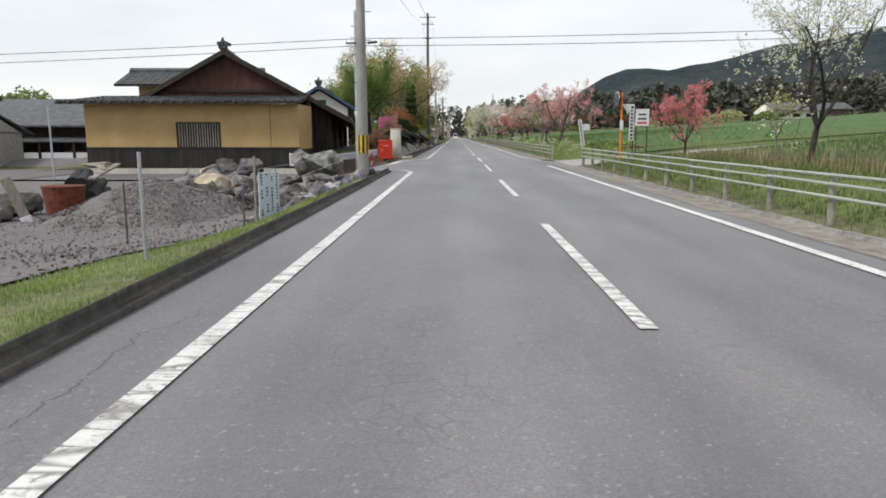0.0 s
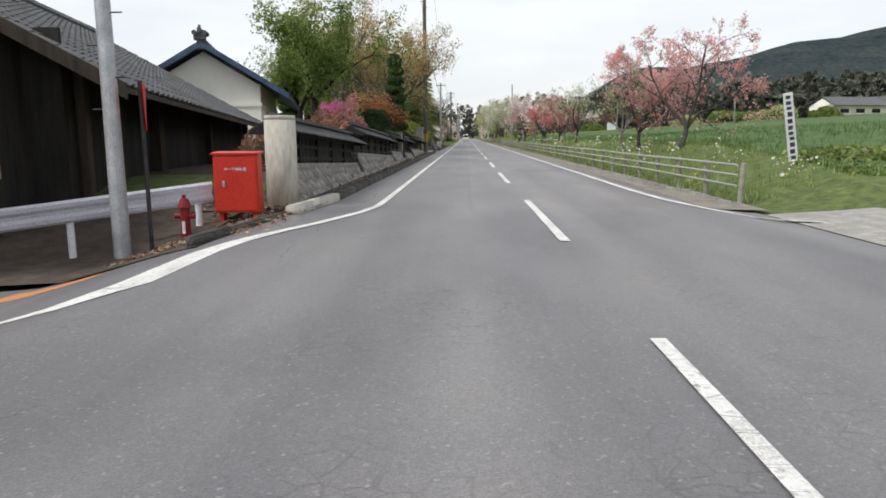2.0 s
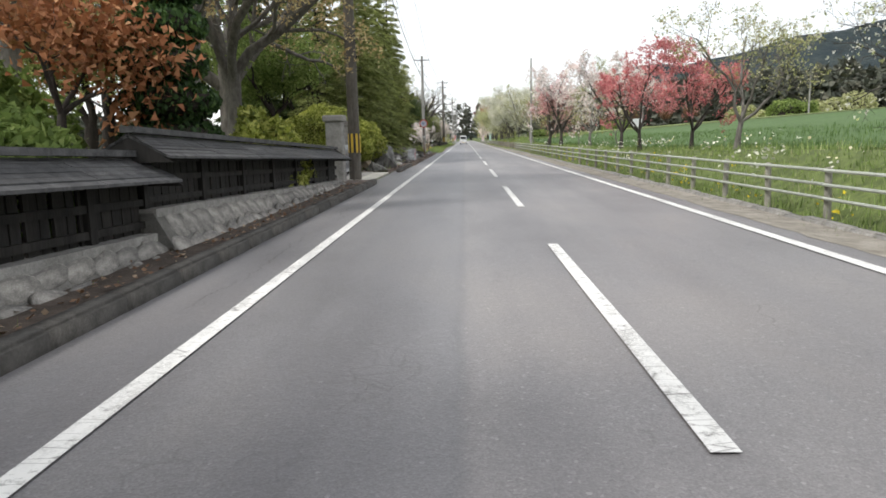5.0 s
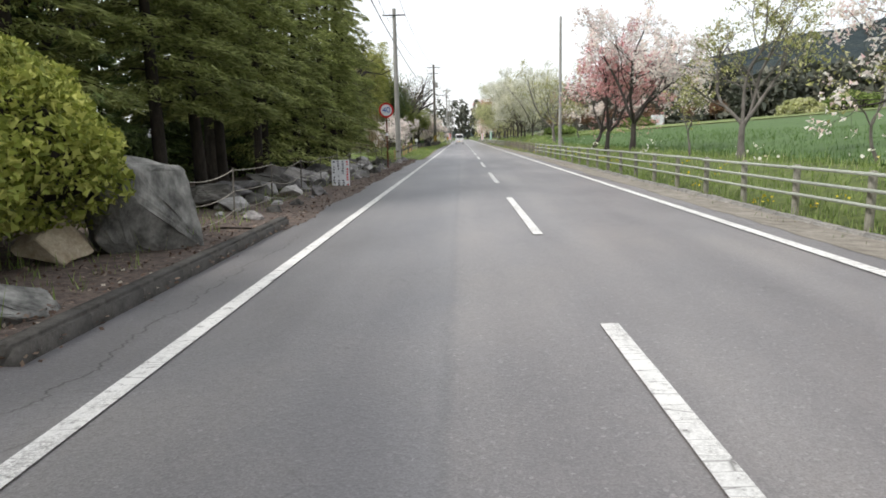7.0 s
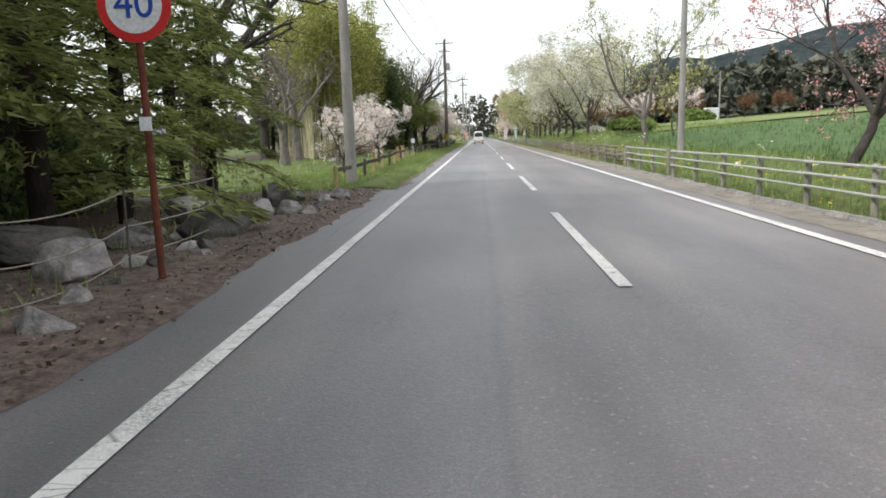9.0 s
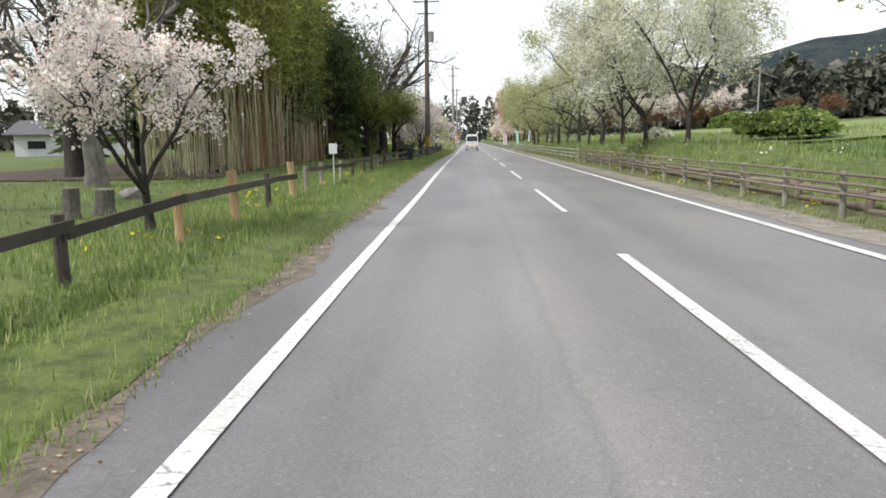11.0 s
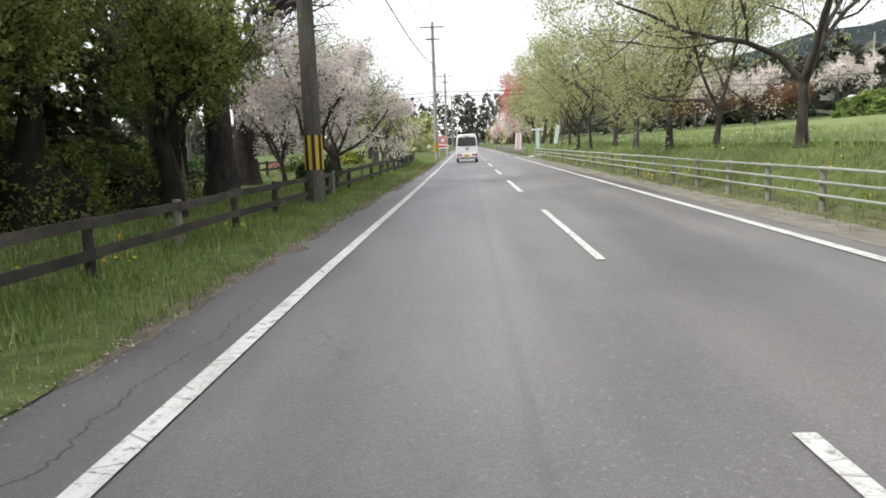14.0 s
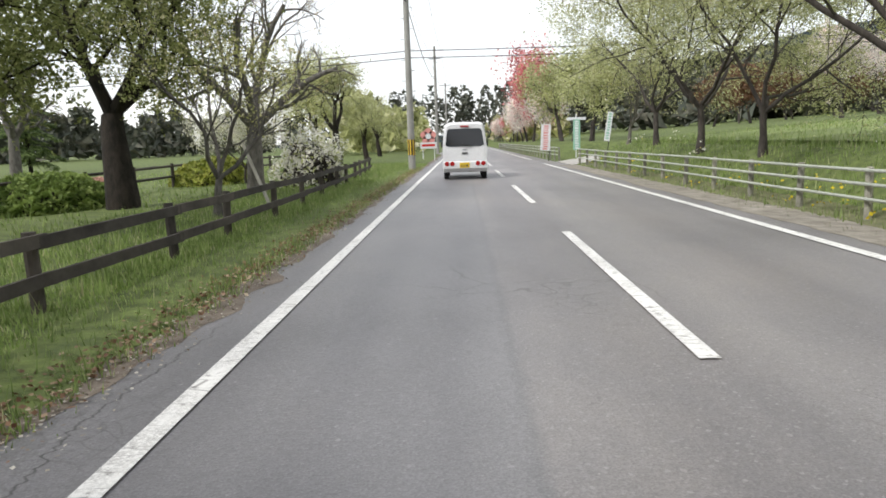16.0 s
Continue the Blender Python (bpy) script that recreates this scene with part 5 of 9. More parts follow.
# ---- rails along the field ----
def pipe_rail(y0, y1, x0, x1, rail_mat, label, gap=2.0, heights=(0.27, 0.475, 0.68), seed=0):
    rng = random.Random(seed)
    n = max(2, round((y1 - y0) / gap))
    ob = thing("guard_rail", (x0, y0, 0), label, "guard rail", "field rails")
    bm = new_bm()
    tube(bm, (0, 0, -0.3), (0, 0, 0.72), 0.056, 0.053, 10)
    tube(bm, (0, 0, 0.72), (0, 0, 0.74), 0.053, 0.03, 10)
    post = bpy.data.meshes.new("post")
    bm.to_mesh(post)
    bm.free()
    ln = (y1 - y0) / n
    bm = new_bm()
    tube(bm, (0, 0, 0), (0, ln * 2 - 0.012, 0), 0.024, 0.024, 8)
    pipe = bpy.data.meshes.new("rail")
    bm.to_mesh(pipe)
    bm.free()
    bm = new_bm()
    tube(bm, (0, 0, 0), (0, ln - 0.012, 0), 0.024, 0.024, 8)
    short = bpy.data.meshes.new("rail")
    bm.to_mesh(short)
    bm.free()
    turn = -math.degrees(math.atan2(x1 - x0, y1 - y0))
    for i in range(n + 1):
        t = i / n
        x, y = (x1 - x0) * t, (y1 - y0) * t
        z = land(x0 + x, y0 + y)
        part_of("post", post, RAIL_POST, ob, at=pose(x, y, -0.02, rng.uniform(-1.5, 1.5), rng.uniform(-1.5, 1.5), rng.uniform(0, 360)))
        if i < n and i % 2 == 0:
            for h in heights:
                me = pipe if i + 1 < n else short
                part_of("rail", me, rail_mat, ob, at=pose(x - 0.09, y, h + rng.uniform(-0.006, 0.006), rng.uniform(-0.15, 0.15), 0, turn))
    return ob


pipe_rail(7.0, 33.4, 4.28, 4.36, RAIL_GREY, "pale three-pipe guard rail beside the field", heights=(0.38, 0.56, 0.71), seed=1)
pipe_rail(42.6, 131.0, 4.28, 4.28, RAIL_GREY, "pale three-pipe guard rail below the blossom trees", seed=2)
pipe_rail(131.6, 137.0, 4.3, 4.3, RAIL_GREY, "short pale three-pipe guard rail by the lamp pole", seed=3)
pipe_rail(137.6, 172.0, 4.3, 4.3, RAIL_BROWN, "weathered brown log rail along the bank", heights=(0.35, 0.52, 0.68), seed=4)
pipe_rail(172.6, 226.4, 4.3, 4.28, RAIL_GREY, "pale three-pipe guard rail below the row of trees", seed=5)
pipe_rail(233.5, 300.0, 4.28, 4.28, RAIL_GREY, "pale three-pipe guard rail past the park drive", seed=6)


def log_rail(y0, y1, x):
    """The second, heavier rail behind the first on the park bank."""
    rng = random.Random(8)
    ob = thing("log_rail", (x, y0, 0), "old brown log rail behind the guard rail", "log rail", "field rails")
    n = round((y1 - y0) / 2.4)
    bm = new_bm()
    tube(bm, (0, 0, -0.3), (0, 0, 0.4), 0.07, 0.065, 9)
    post = bpy.data.meshes.new("post")
    bm.to_mesh(post)
    bm.free()
    bm = new_bm()
    tube(bm, (0, 0, 0), (0, (y1 - y0) / n + 0.1, 0), 0.06, 0.05, 9)
    log = bpy.data.meshes.new("log")
    bm.to_mesh(log)
    bm.free()
    for i in range(n + 1):
        y = (y1 - y0) * i / n
        part_of("post", post, RAIL_BROWN, ob, at=pose(0, y, land(x, y0 + y), 0, 0, rng.uniform(0, 360)))
        if i < n:
            for h in (0.08, 0.3):
                part_of("log", log, RAIL_BROWN, ob, at=pose(rng.uniform(-0.02, 0.02), y, h + land(x, y0 + y) + rng.uniform(-0.02, 0.02), rng.uniform(-0.5, 0.5), 0, 0))
    return ob


log_rail(138.5, 172, 4.72)


# ---- fence along the park ----
def park_fence():
    rng = random.Random(21)
    line = [(129, -5.0), (140, -5.02), (146, -5.25), (152, -5.6), (158, -5.4), (165, -5.55), (172, -5.3), (178, -5.0), (187, -4.75), (200, -4.6), (206, -4.65), (214, -4.9), (222, -5.4)]

    def fx(y):
        return float(np.interp(y, [p[0] for p in line], [p[1] for p in line]))

    def post_mesh(r, h):
        bm = new_bm()
        tube(bm, (0, 0, -0.3), (0, 0, h), r, r * 0.95, 9)
        me = bpy.data.meshes.new("post")
        bm.to_mesh(me)
        bm.free()
        return me

    thin, tall = post_mesh(0.055, 0.6), post_mesh(0.075, 0.74)
    spans = [(129.0, 149.0, False), (150.6, 163.0, False), (163.4, 186.0, True), (186.6, 222.0, True)]
    for a, b, two in spans:
        ob = thing("wooden_fence", (fx(a), a, 0), "dark weathered wooden fence " + ("with two rails" if two else "with a single sagging rail"), "fence", "park fences")
        n = round((b - a) / 2.15)
        ys = [a + (b - a) * i / n + (rng.uniform(-0.25, 0.25) if 0 < i < n else 0) for i in range(n + 1)]
        tops = []
        for i, y in enumerate(ys):
            x, z = fx(y), land(fx(y), y)
            fresh = (not two) and (i % 3 != 2) and y < 150
            mat = FENCE_PALE if fresh else (FENCE_GREY if rng.random() < (0.5 if y < 170 else 0.12) else FENCE_WOOD)
            part_of("post", (tall if fresh and i % 2 else thin).copy(), mat, ob, at=pose(x - ob.location.x, y - a, z - 0.02, rng.uniform(-3, 3), rng.uniform(-3, 3), 0))
            tops.append((x + 0.07, y, z))
        for i in range(n):
            for h in ((0.46, 0.16) if two else (0.4,)):
                bm = new_bm()
                p, q = Vector(tops[i]), Vector(tops[i + 1])
                s = (rng.uniform(-0.05, 0.05), rng.uniform(-0.05, 0.05)) if not two else (rng.uniform(-0.015, 0.015), rng.uniform(-0.015, 0.015))
                poly(bm, [p + Vector((0, -0.05, h + s[0])), q + Vector((0, 0.05, h + s[1])), q + Vector((0, 0.05, h + 0.1 + s[1])), p + Vector((0, -0.05, h + 0.1 + s[0]))], (0.035, 0, 0))
                wpart("rail", bm, FENCE_WOOD, ob)
    # inner fences across the garden
    for y0, y1, x0, x1 in ((196, 236, -11.5, -9.0), (188, 204, -9.5, -11.5)):
        ob = thing("garden_fence", (x0, y0, 0), "low dark two-rail fence across the park garden", "fence", "park fences")
        n = round((y1 - y0) / 2.2)
        for i in range(n + 1):
            t = i / n
            x, y = x0 + (x1 - x0) * t, y0 + (y1 - y0) * t
            z = land(x, y)
            part_of("post", thin, FENCE_WOOD, ob, at=pose(x - x0, y - y0, z + 0.1, 0, 0, 0))
            if i < n:
                x2, y2 = x0 + (x1 - x0) * (t + 1 / n), y0 + (y1 - y0) * (t + 1 / n)
                for h in (0.62, 0.3):
                    bm = new_bm()
                    tube(bm, (x, y, z + h), (x2, y2, land(x2, y2) + h), 0.04, 0.04, 6)
                    wpart("rail", bm, FENCE_WOOD, ob)


park_fence()


# ---- rocks ----
def rock_mesh(seed):
    """A broken boulder: the hull of a few points, split and roughened."""
    r = random.Random(seed * 13 + 5)
    bm = new_bm()
    for _ in range(13):
        p = Vector((r.gauss(0, 1), r.gauss(0, 1), r.gauss(0, 1))).normalized() * r.uniform(0.42, 0.58)
        bm.verts.new((p.x * 1.1, p.y, p.z * 0.78))
    out = bmesh.ops.convex_hull(bm, input=bm.verts)
    bmesh.ops.delete(bm, geom=[v for v in out["geom_interior"] if isinstance(v, bmesh.types.BMVert)], context="VERTS")
    bmesh.ops.bevel(bm, geom=bm.edges[:], offset=0.018, segments=1, affect="EDGES")
    bmesh.ops.triangulate(bm, faces=bm.faces[:])
    bmesh.ops.subdivide_edges(bm, edges=[e for e in bm.edges if e.calc_length() > 0.25], cuts=1)
    off = Vector((seed * 7.3, seed * 3.1, seed * 1.7))
    for v in bm.verts:
        v.co *= 1 + 0.1 * noise.noise(v.co * 4 + off)
    bmesh.ops.recalc_face_normals(bm, faces=bm.faces)
    me = bpy.data.meshes.new("rock")
    bm.to_mesh(me)
    bm.free()
    return me


ROCKS = [rock_mesh(s) for s in range(12)]


def rock(x, y, z, s, seed, material, label, group="", squash=(1, 1, 1), name="rock"):
    rng = random.Random(seed)
    me = ROCKS[seed % 12].copy()
    if s > 0.95:
        # large boulders are worn and pitted
        bm = new_bm()
        bm.from_mesh(me)
        bmesh.ops.subdivide_edges(bm, edges=bm.edges[:], cuts=2, use_grid_fill=True)
        for _ in range(5):
            bmesh.ops.smooth_vert(bm, verts=bm.verts[:], factor=0.5, use_axis_x=True, use_axis_y=True, use_axis_z=True)
        off = Vector((seed * 1.3, 2.0, seed * 0.7))
        for v in bm.verts:
            q = v.co * 3 + off
            v.co *= 1.05 + 0.12 * noise.noise(q) + 0.08 * noise.noise(q * 2.7) + 0.04 * noise.noise(q * 6)
        bm.to_mesh(me)
        bm.free()
    me.materials.clear()
    me.materials.append(material)
    ob = new(name, me)
    ob.matrix_world = pose(x, y, z, rng.uniform(-15, 15), rng.uniform(-15, 15), rng.uniform(0, 360)) @ Matrix.Diagonal((s * squash[0], s * squash[1], s * squash[2], 1))
    return tagged(ob, label, "rock", group)


rng = random.Random(3)
# the heap of stones on the lot
for k in range(125):
    far = rng.random()
    y = rng.uniform(17.0 + 6.8 * far, 26.8)
    x = -4.75 - far * 5.2
    s = rng.uniform(0.3, 0.7) * (1 + 0.5 * far)
    z = land(x, y) + 0.2 * s + rng.random() * 0.5 * smooth(0.0, 0.4, far)
    pale = rng.random()
    rock(x, y, z, s, k, ROCK_TAN if pale > 0.95 else ROCK_DARK if pale < 0.5 else ROCK,
         "pale tan boulder in the stone heap" if pale > 0.95 else "dark boulder in the stone heap" if pale < 0.5 else "rough grey boulder in the stone heap", "heaped stones")
wf = thing("wire_fence", (-4.4, 26.0, 0.0), "two thin slack wires strung from the pole over the stones", "wire fence")
for ex, ey, ez in ((-7.2, 15.0, 0.35), (-4.75, 14.0, 0.3)):
    lb = Limbs()
    lb.limb([np.array([(ex + 4.4) * t, (ey - 26.0) * t, 0.78 + (ez - 0.78) * t - 0.25 * t * (1 - t)]) for t in np.linspace(0.015, 1, 12)], [0.0045] * 12, 4)
    part_of("wire", lb.mesh("wire"), STEEL, wf)
    bm = new_bm()
    tube(bm, (ex + 4.4, ey - 26.0, land(ex, ey) - 0.2), (ex + 4.4, ey - 26.0, ez + 0.08), 0.018, 0.016, 6)
    part("stake", bm, POLE_DARK, wf)
rock(-8.6, 23.3, -0.34, 1.2, 101, ROCK_TAN, "large pale tan boulder in the stone heap", "heaped stones")
rock(-5.45, 24.3, 0.34, 1.2, 102, LICHEN_ROCK, "large dark boulder by the utility pole", "heaped stones", (1.0, 1.0, 1.1))
rock(-6.2, 25.0, 0.38, 0.97, 103, ROCK, "tall grey boulder by the utility pole", "heaped stones", (0.75, 0.9, 1.2))
for k, (x, y, q) in enumerate(((-12.6, 19.4, 0.95), (-13.5, 19.9, 1.1), (-14.4, 19.2, 0.9), (-13.0, 21.0, 1.2), (-14.6, 21.5, 1.3))):
    rock(x, y, land(x, y) + 0.25 * q, q, 120 + k, ROCK_DARK, "dark boulder lying on the open lot", "boulders on the lot")
rock(-7.3, 35.3, -0.35, 0.75, 104, ROCK_DARK, "dark boulder under the crash barrier")


def heap(x, y, z, r, h):
    """A tipped heap of gravel: a rounded cone with slumps and a lumpy skin."""
    v, f = [], []
    n, m = 72, 26
    for j in range(m + 1):
        for i in range(n):
            a, t = 2 * math.pi * i / n, j / m
            q = Vector((math.cos(a) * r * (1 - t), math.sin(a) * r * (1 - t), h * (1 - (1 - t ** 0.9) ** 1.0)))
            q.z += 0.16 * noise.noise(q * 1.3) * min(1, 3 * (1 - t) + 0.2) + 0.06 * noise.noise(q * 4.0) + 0.035 * noise.noise(q * 11.0) - 0.12 * (j == 0)
            q.xy *= 1 + 0.14 * noise.noise(Vector((math.cos(a) * 1.5, math.sin(a) * 1.5, 2.0)))
            v.append(tuple(q))
    for j in range(m):
        for i in range(n):
            f.append((j * n + i, j * n + (i + 1) % n, (j + 1) * n + (i + 1) % n, (j + 1) * n + i))
    me = mesh_from("spoil_heap", v, f, False)
    me.materials.append(GRAVEL)
    ob = new("spoil_heap", me)
    ob.location = (x, y, z)
    tagged(ob, "heap of grey gravel on the open lot", "spoil heap")


HEAP = (-9.1, 20.4, land(-9.1, 20.4), 2.7, 1.0)
heap(*HEAP)
# loose pebbles over the heap and the lot
prng = np.random.default_rng(4)
pc = np.stack([prng.uniform(-15, -4.9, 9000), prng.uniform(7, 26, 9000), np.zeros(9000)], axis=1)
on = prng.random(9000) < 0.5
pa, pr = prng.random(9000) * 6.283, 2.6 * np.sqrt(prng.random(9000))
pc[on, 0], pc[on, 1] = HEAP[0] + np.cos(pa[on]) * pr[on], HEAP[1] + np.sin(pa[on]) * pr[on]
d2 = np.hypot(pc[:, 0] - HEAP[0], pc[:, 1] - HEAP[1])
pc[:, 2] = np.array([land(float(q[0]), float(q[1])) for q in pc]) + 0.06 + np.clip(1 - d2 / HEAP[3], 0, 1) ** 0.9 * HEAP[4]
pv = leaves(prng, pc, 0.052, 0.3, 1.2)
tops = pc + np.array([0, 0, 0.028])
tri = np.concatenate([np.stack([pv[:, a], pv[:, (a + 1) % 4], tops], axis=1) for a in range(4)])
peb = new("loose_pebbles", quads_mesh("loose_pebbles", tri))
peb.data.materials.append(ROCK)
tagged(peb, "loose grey pebbles scattered on the lot", "pebbles", kind="stuff")


def barrel(x, y):
    ob = thing("steel_drum", (x, y, land(x, y)), "rusty open steel drum beside the gravel heap", "drum")
    bm = new_bm()
    tube(bm, (0, 0, -0.15), (0, 0, 0.9), 0.37, 0.49, 24, False)
    tube(bm, (0, 0, -0.1), (0, 0, 0.8), 0.36, 0.46, 24)
    part("drum_body", bm, RUST, ob)
    for z in (0.26, 0.58, 0.9):
        bm = new_bm()
        tube(bm, (0, 0, z - 0.018), (0, 0, z + 0.018), 0.395 + 0.114 * z, 0.398 + 0.114 * z, 24)
        part("hoop", bm, RUST, ob)


barrel(-11.0, 19.7)
for k in range(95):
    y = rng.uniform(16.0, 26.6)
    q = rng.uniform(0.14, 0.5)
    x = -4.15 - rng.random() * 1.2
    rock(x, y, land(x, y) + q * 0.18, q, 150 + k, (ROCK, ROCK_PALE, ROCK, ROCK_PALE, ROCK_DARK)[k % 5], "small rough stone spilled towards the kerb", "heaped stones")
# a stack of dark logs behind the drum, with grey planks thrown over it
for k in range(11):
    lay = 0 if k < 5 else 1 if k < 9 else 2
    c = k - (0, 5, 9)[lay]
    x, y = -10.7 - 0.36 * c - 0.18 * lay, 20.6 + 0.25 * c
    ob = thing("log", (x, y, land(x, y) + 0.2 + 0.33 * lay), "dark weathered log stacked on the lot", "log", "stacked logs")
    bm = new_bm()
    tube(bm, (0, 0, 0), (-2.0 + rng.uniform(-0.2, 0.2), 5.2 - 0.5 * lay, 0.08), 0.2, 0.16, 12)
    part("log_wood", bm, BLACK_WOOD, ob)
for k in range(5):
    ob = thing("old_plank", (-11.2 - 0.3 * k, 22.2 + 0.45 * k, 0.28 + 0.03 * k), "grey broken plank thrown over the stacked logs", "plank", "thrown planks")
    bm = new_bm()
    box(bm, (0, 0, 0), (0.18, 3.0 - 0.3 * k, 0.06), (5 - 2 * k, 3 * k, 14 + 9 * k), 0.008)
    part("board", bm, FENCE_GREY, ob)
tb = thing("leaning_plank", (-11.95, 19.3, land(-11.95, 19.3)), "grey plank with a pale end leaning beside the drum", "plank")
bm = new_bm()
box(bm, (0, 0, 0.58), (0.24, 0.05, 1.2), (0, -20, 20), 0.008)
pk = part("board", bm, FENCE_GREY, tb)
bm = new_bm()
box(bm, (0.17, 0.06, 0.1), (0.26, 0.07, 0.2), (0, -20, 20), 0.008)
part("board_end", bm, WHITE, pk, "white painted end")


# ---- posts, signs and boxes ----
def stake(x, y, h, r, material, label, lean=0.0):
    ob = thing("stake", (x, y, land(x, y)), label, "stake")
    bm = new_bm()
    tube(bm, (0, 0, -0.2), (lean, 0, h), r, r * 0.9, 8)
    part("shaft", bm, material, ob)
    return ob


stake(-4.5, 9.85, 1.12, 0.022, STEEL, "thin grey steel stake on the grass verge")
stake(-4.78, 14.8, 1.2, 0.025, FENCE_GREY, "grey wooden stake holding the notice board")
stake(-18.6, 32.2, 3.1, 0.045, STEEL, "tall pale steel pole on the lot")


def notice(x, y, z, w, h, turn, board_mat, label, ink=INK, cols=3, seed=0, red=None, big=1.0):
    ob = thing("notice_board", (x, y, z), label, "notice board", turn=turn)
    bm = new_bm()
    box(bm, (0, 0, h / 2 + 0.06), (w, 0.02, h), bevel=0.004)
    bd = part("board", bm, board_mat, ob)
    r = random.Random(seed)
    for c in range(cols):
        cx = -w / 2 + (c + 0.5) * w / cols
        zz = h - 0.02
        while zz > 0.14:
            ln = min(r.uniform(0.03, 0.055) * big, zz - 0.1)
            if r.random() < 0.78:
                bm = new_bm()
                box(bm, (cx + r.uniform(-0.006, 0.006), -0.013, zz - ln / 2 + 0.06), (w / cols * r.uniform(0.22, 0.36) * big, 0.004, ln * 0.75))
                part("writing", bm, red if (red and c == cols - 1) else ink, bd)
            zz -= ln + 0.012
    for sx in (-w * 0.42, w * 0.42):
        bm = new_bm()
        tube(bm, (sx, 0.02, -0.25), (sx, 0.02, h + 0.1), 0.014, 0.014, 6)
        part("leg", bm, FENCE_GREY, ob)
    return ob


notice(-4.59, 14.98, -0.29, 0.6, 0.86, 70, PALE_BLUE, "pale blue notice board with dark writing on the verge", INK, 4, 3)
notice(-4.24, 106.05, -0.3, 0.47, 0.98, 14, WHITE, "white notice board with dark and red writing by the wood", INK, 4, 5, SIGN_RED, 1.3)


def utility_pole(x, y, h, r, material, label, arms=(), stripes=None, z=None, steps_=True, transformer=False):
    ob = thing("utility_pole", (x, y, land(x, y) if z is None else z), label, "utility pole", "poles along the road")
    bm = new_bm()
    tube(bm, (0, 0, -0.6), (0, 0, h), r, r * 0.62, 16)
    part("shaft", bm, material, ob)
    if stripes:
        z0, z1 = stripes
        n = 16
        for k in range(n):
            a0, a1 = 2 * math.pi * k / n, 2 * math.pi * (k + 1) / n
            bm = new_bm()
            rr = r * (1 - 0.38 * z0 / h) + 0.006
            pts = [(math.cos(a0) * rr, math.sin(a0) * rr, z0), (math.cos(a1) * rr, math.sin(a1) * rr, z0), (math.cos(a1) * rr, math.sin(a1) * rr, z1), (math.cos(a0) * rr, math.sin(a0) * rr, z1)]
            poly(bm, pts, (-math.cos((a0 + a1) / 2) * 0.008, -math.sin((a0 + a1) / 2) * 0.008, 0))
            part("warning_stripe", bm, YELLOW if k % 2 else BLACK, ob)
    for az, w in arms:
        bm = new_bm()
        box(bm, (0, -r * 0.7, az), (w, 0.07, 0.07))
        arm = part("crossarm", bm, STEEL_DARK, ob)
        for sx in (-0.46, -0.18, 0.18, 0.46):
            bm = new_bm()
            tube(bm, (sx * w, -r * 0.7, az + 0.035), (sx * w, -r * 0.7, az + 0.2), 0.035, 0.02, 8)
            part("insulator", bm, WHITE, arm)
    if steps_:
        for k in range(int((h - 2.2) / 0.45)):
            sgn = 1 if k % 2 else -1
            bm = new_bm()
            tube(bm, (sgn * r * 0.6, 0, 2.2 + k * 0.45), (sgn * (r + 0.14), 0, 2.2 + k * 0.45), 0.011, 0.011, 6)
            part("step_bolt", bm, STEEL_DARK, ob)
    if transformer:
        bm = new_bm()
        tube(bm, (0.32, 0, h * 0.72), (0.32, 0, h * 0.72 + 0.7), 0.2, 0.2, 14)
        part("transformer", bm, POLE_CON, ob)
    return ob


utility_pole(-4.4, 26.1, 9.5, 0.19, POLE_CON, "grey concrete utility pole with a yellow and black band", [(9.0, 1.6)], (0.78, 1.38))
utility_pole(-6.36, 38.7, 8.0, 0.13, STEEL, "slim grey steel pole by the junction", [(6.4, 1.0)], None, -0.52)
utility_pole(-4.62, 86.7, 15.5, 0.2, POLE_DARK, "tall old brown utility pole at the garden's end", [(15.0, 1.8), (14.2, 1.4), (12.6, 1.0)], (0.9, 1.5))
utility_pole(-4.95, 130.9, 9.0, 0.17, POLE_CON, "pale concrete utility pole at the end of the wood", [(8.6, 1.4)], None)
utility_pole(-4.62, 184.0, 11.0, 0.2, POLE_DARK, "dark utility pole with a yellow and black band among the trees", [(10.6, 1.8), (9.8, 1.2)], (0.7, 1.42), transformer=True)
utility_pole(-3.72, 224.2, 10.6, 0.17, POLE_CON, "grey utility pole with crossarms at the park's end", [(10.2, 1.9), (9.3, 1.1)], (0.7, 1.4))
utility_pole(-3.9, 262.0, 10.5, 0.17, POLE_CON, "grey utility pole farther along the road", [(10.1, 1.9), (9.3, 1.1)], None)
utility_pole(-3.9, 305.0, 10.5, 0.17, POLE_CON, "grey utility pole farther along the road", [(10.1, 1.9)], None)
utility_pole(5.75, 135.5, 8.6, 0.12, POLE_CON, "slim pale pole among the blossom trees", (), None, None, False)
utility_pole(72, 371, 9.5, 0.2, POLE_CON, "pale utility pole beyond the field", [(9.0, 2.0), (8.0, 1.6)], None)
utility_pole(60, 190, 7.0, 0.16, POLE_CON, "pale utility pole beyond the field", [(6.6, 1.8), (5.9, 1.4)], None)
utility_pole(104, 330, 9.0, 0.18, POLE_CON, "pale pole by the red-roofed houses", (), None, None, False)
utility_pole(47.4, 255, 9.6, 0.18, POLE_CON, "slim pale pole on the park bank", (), None, None, False)


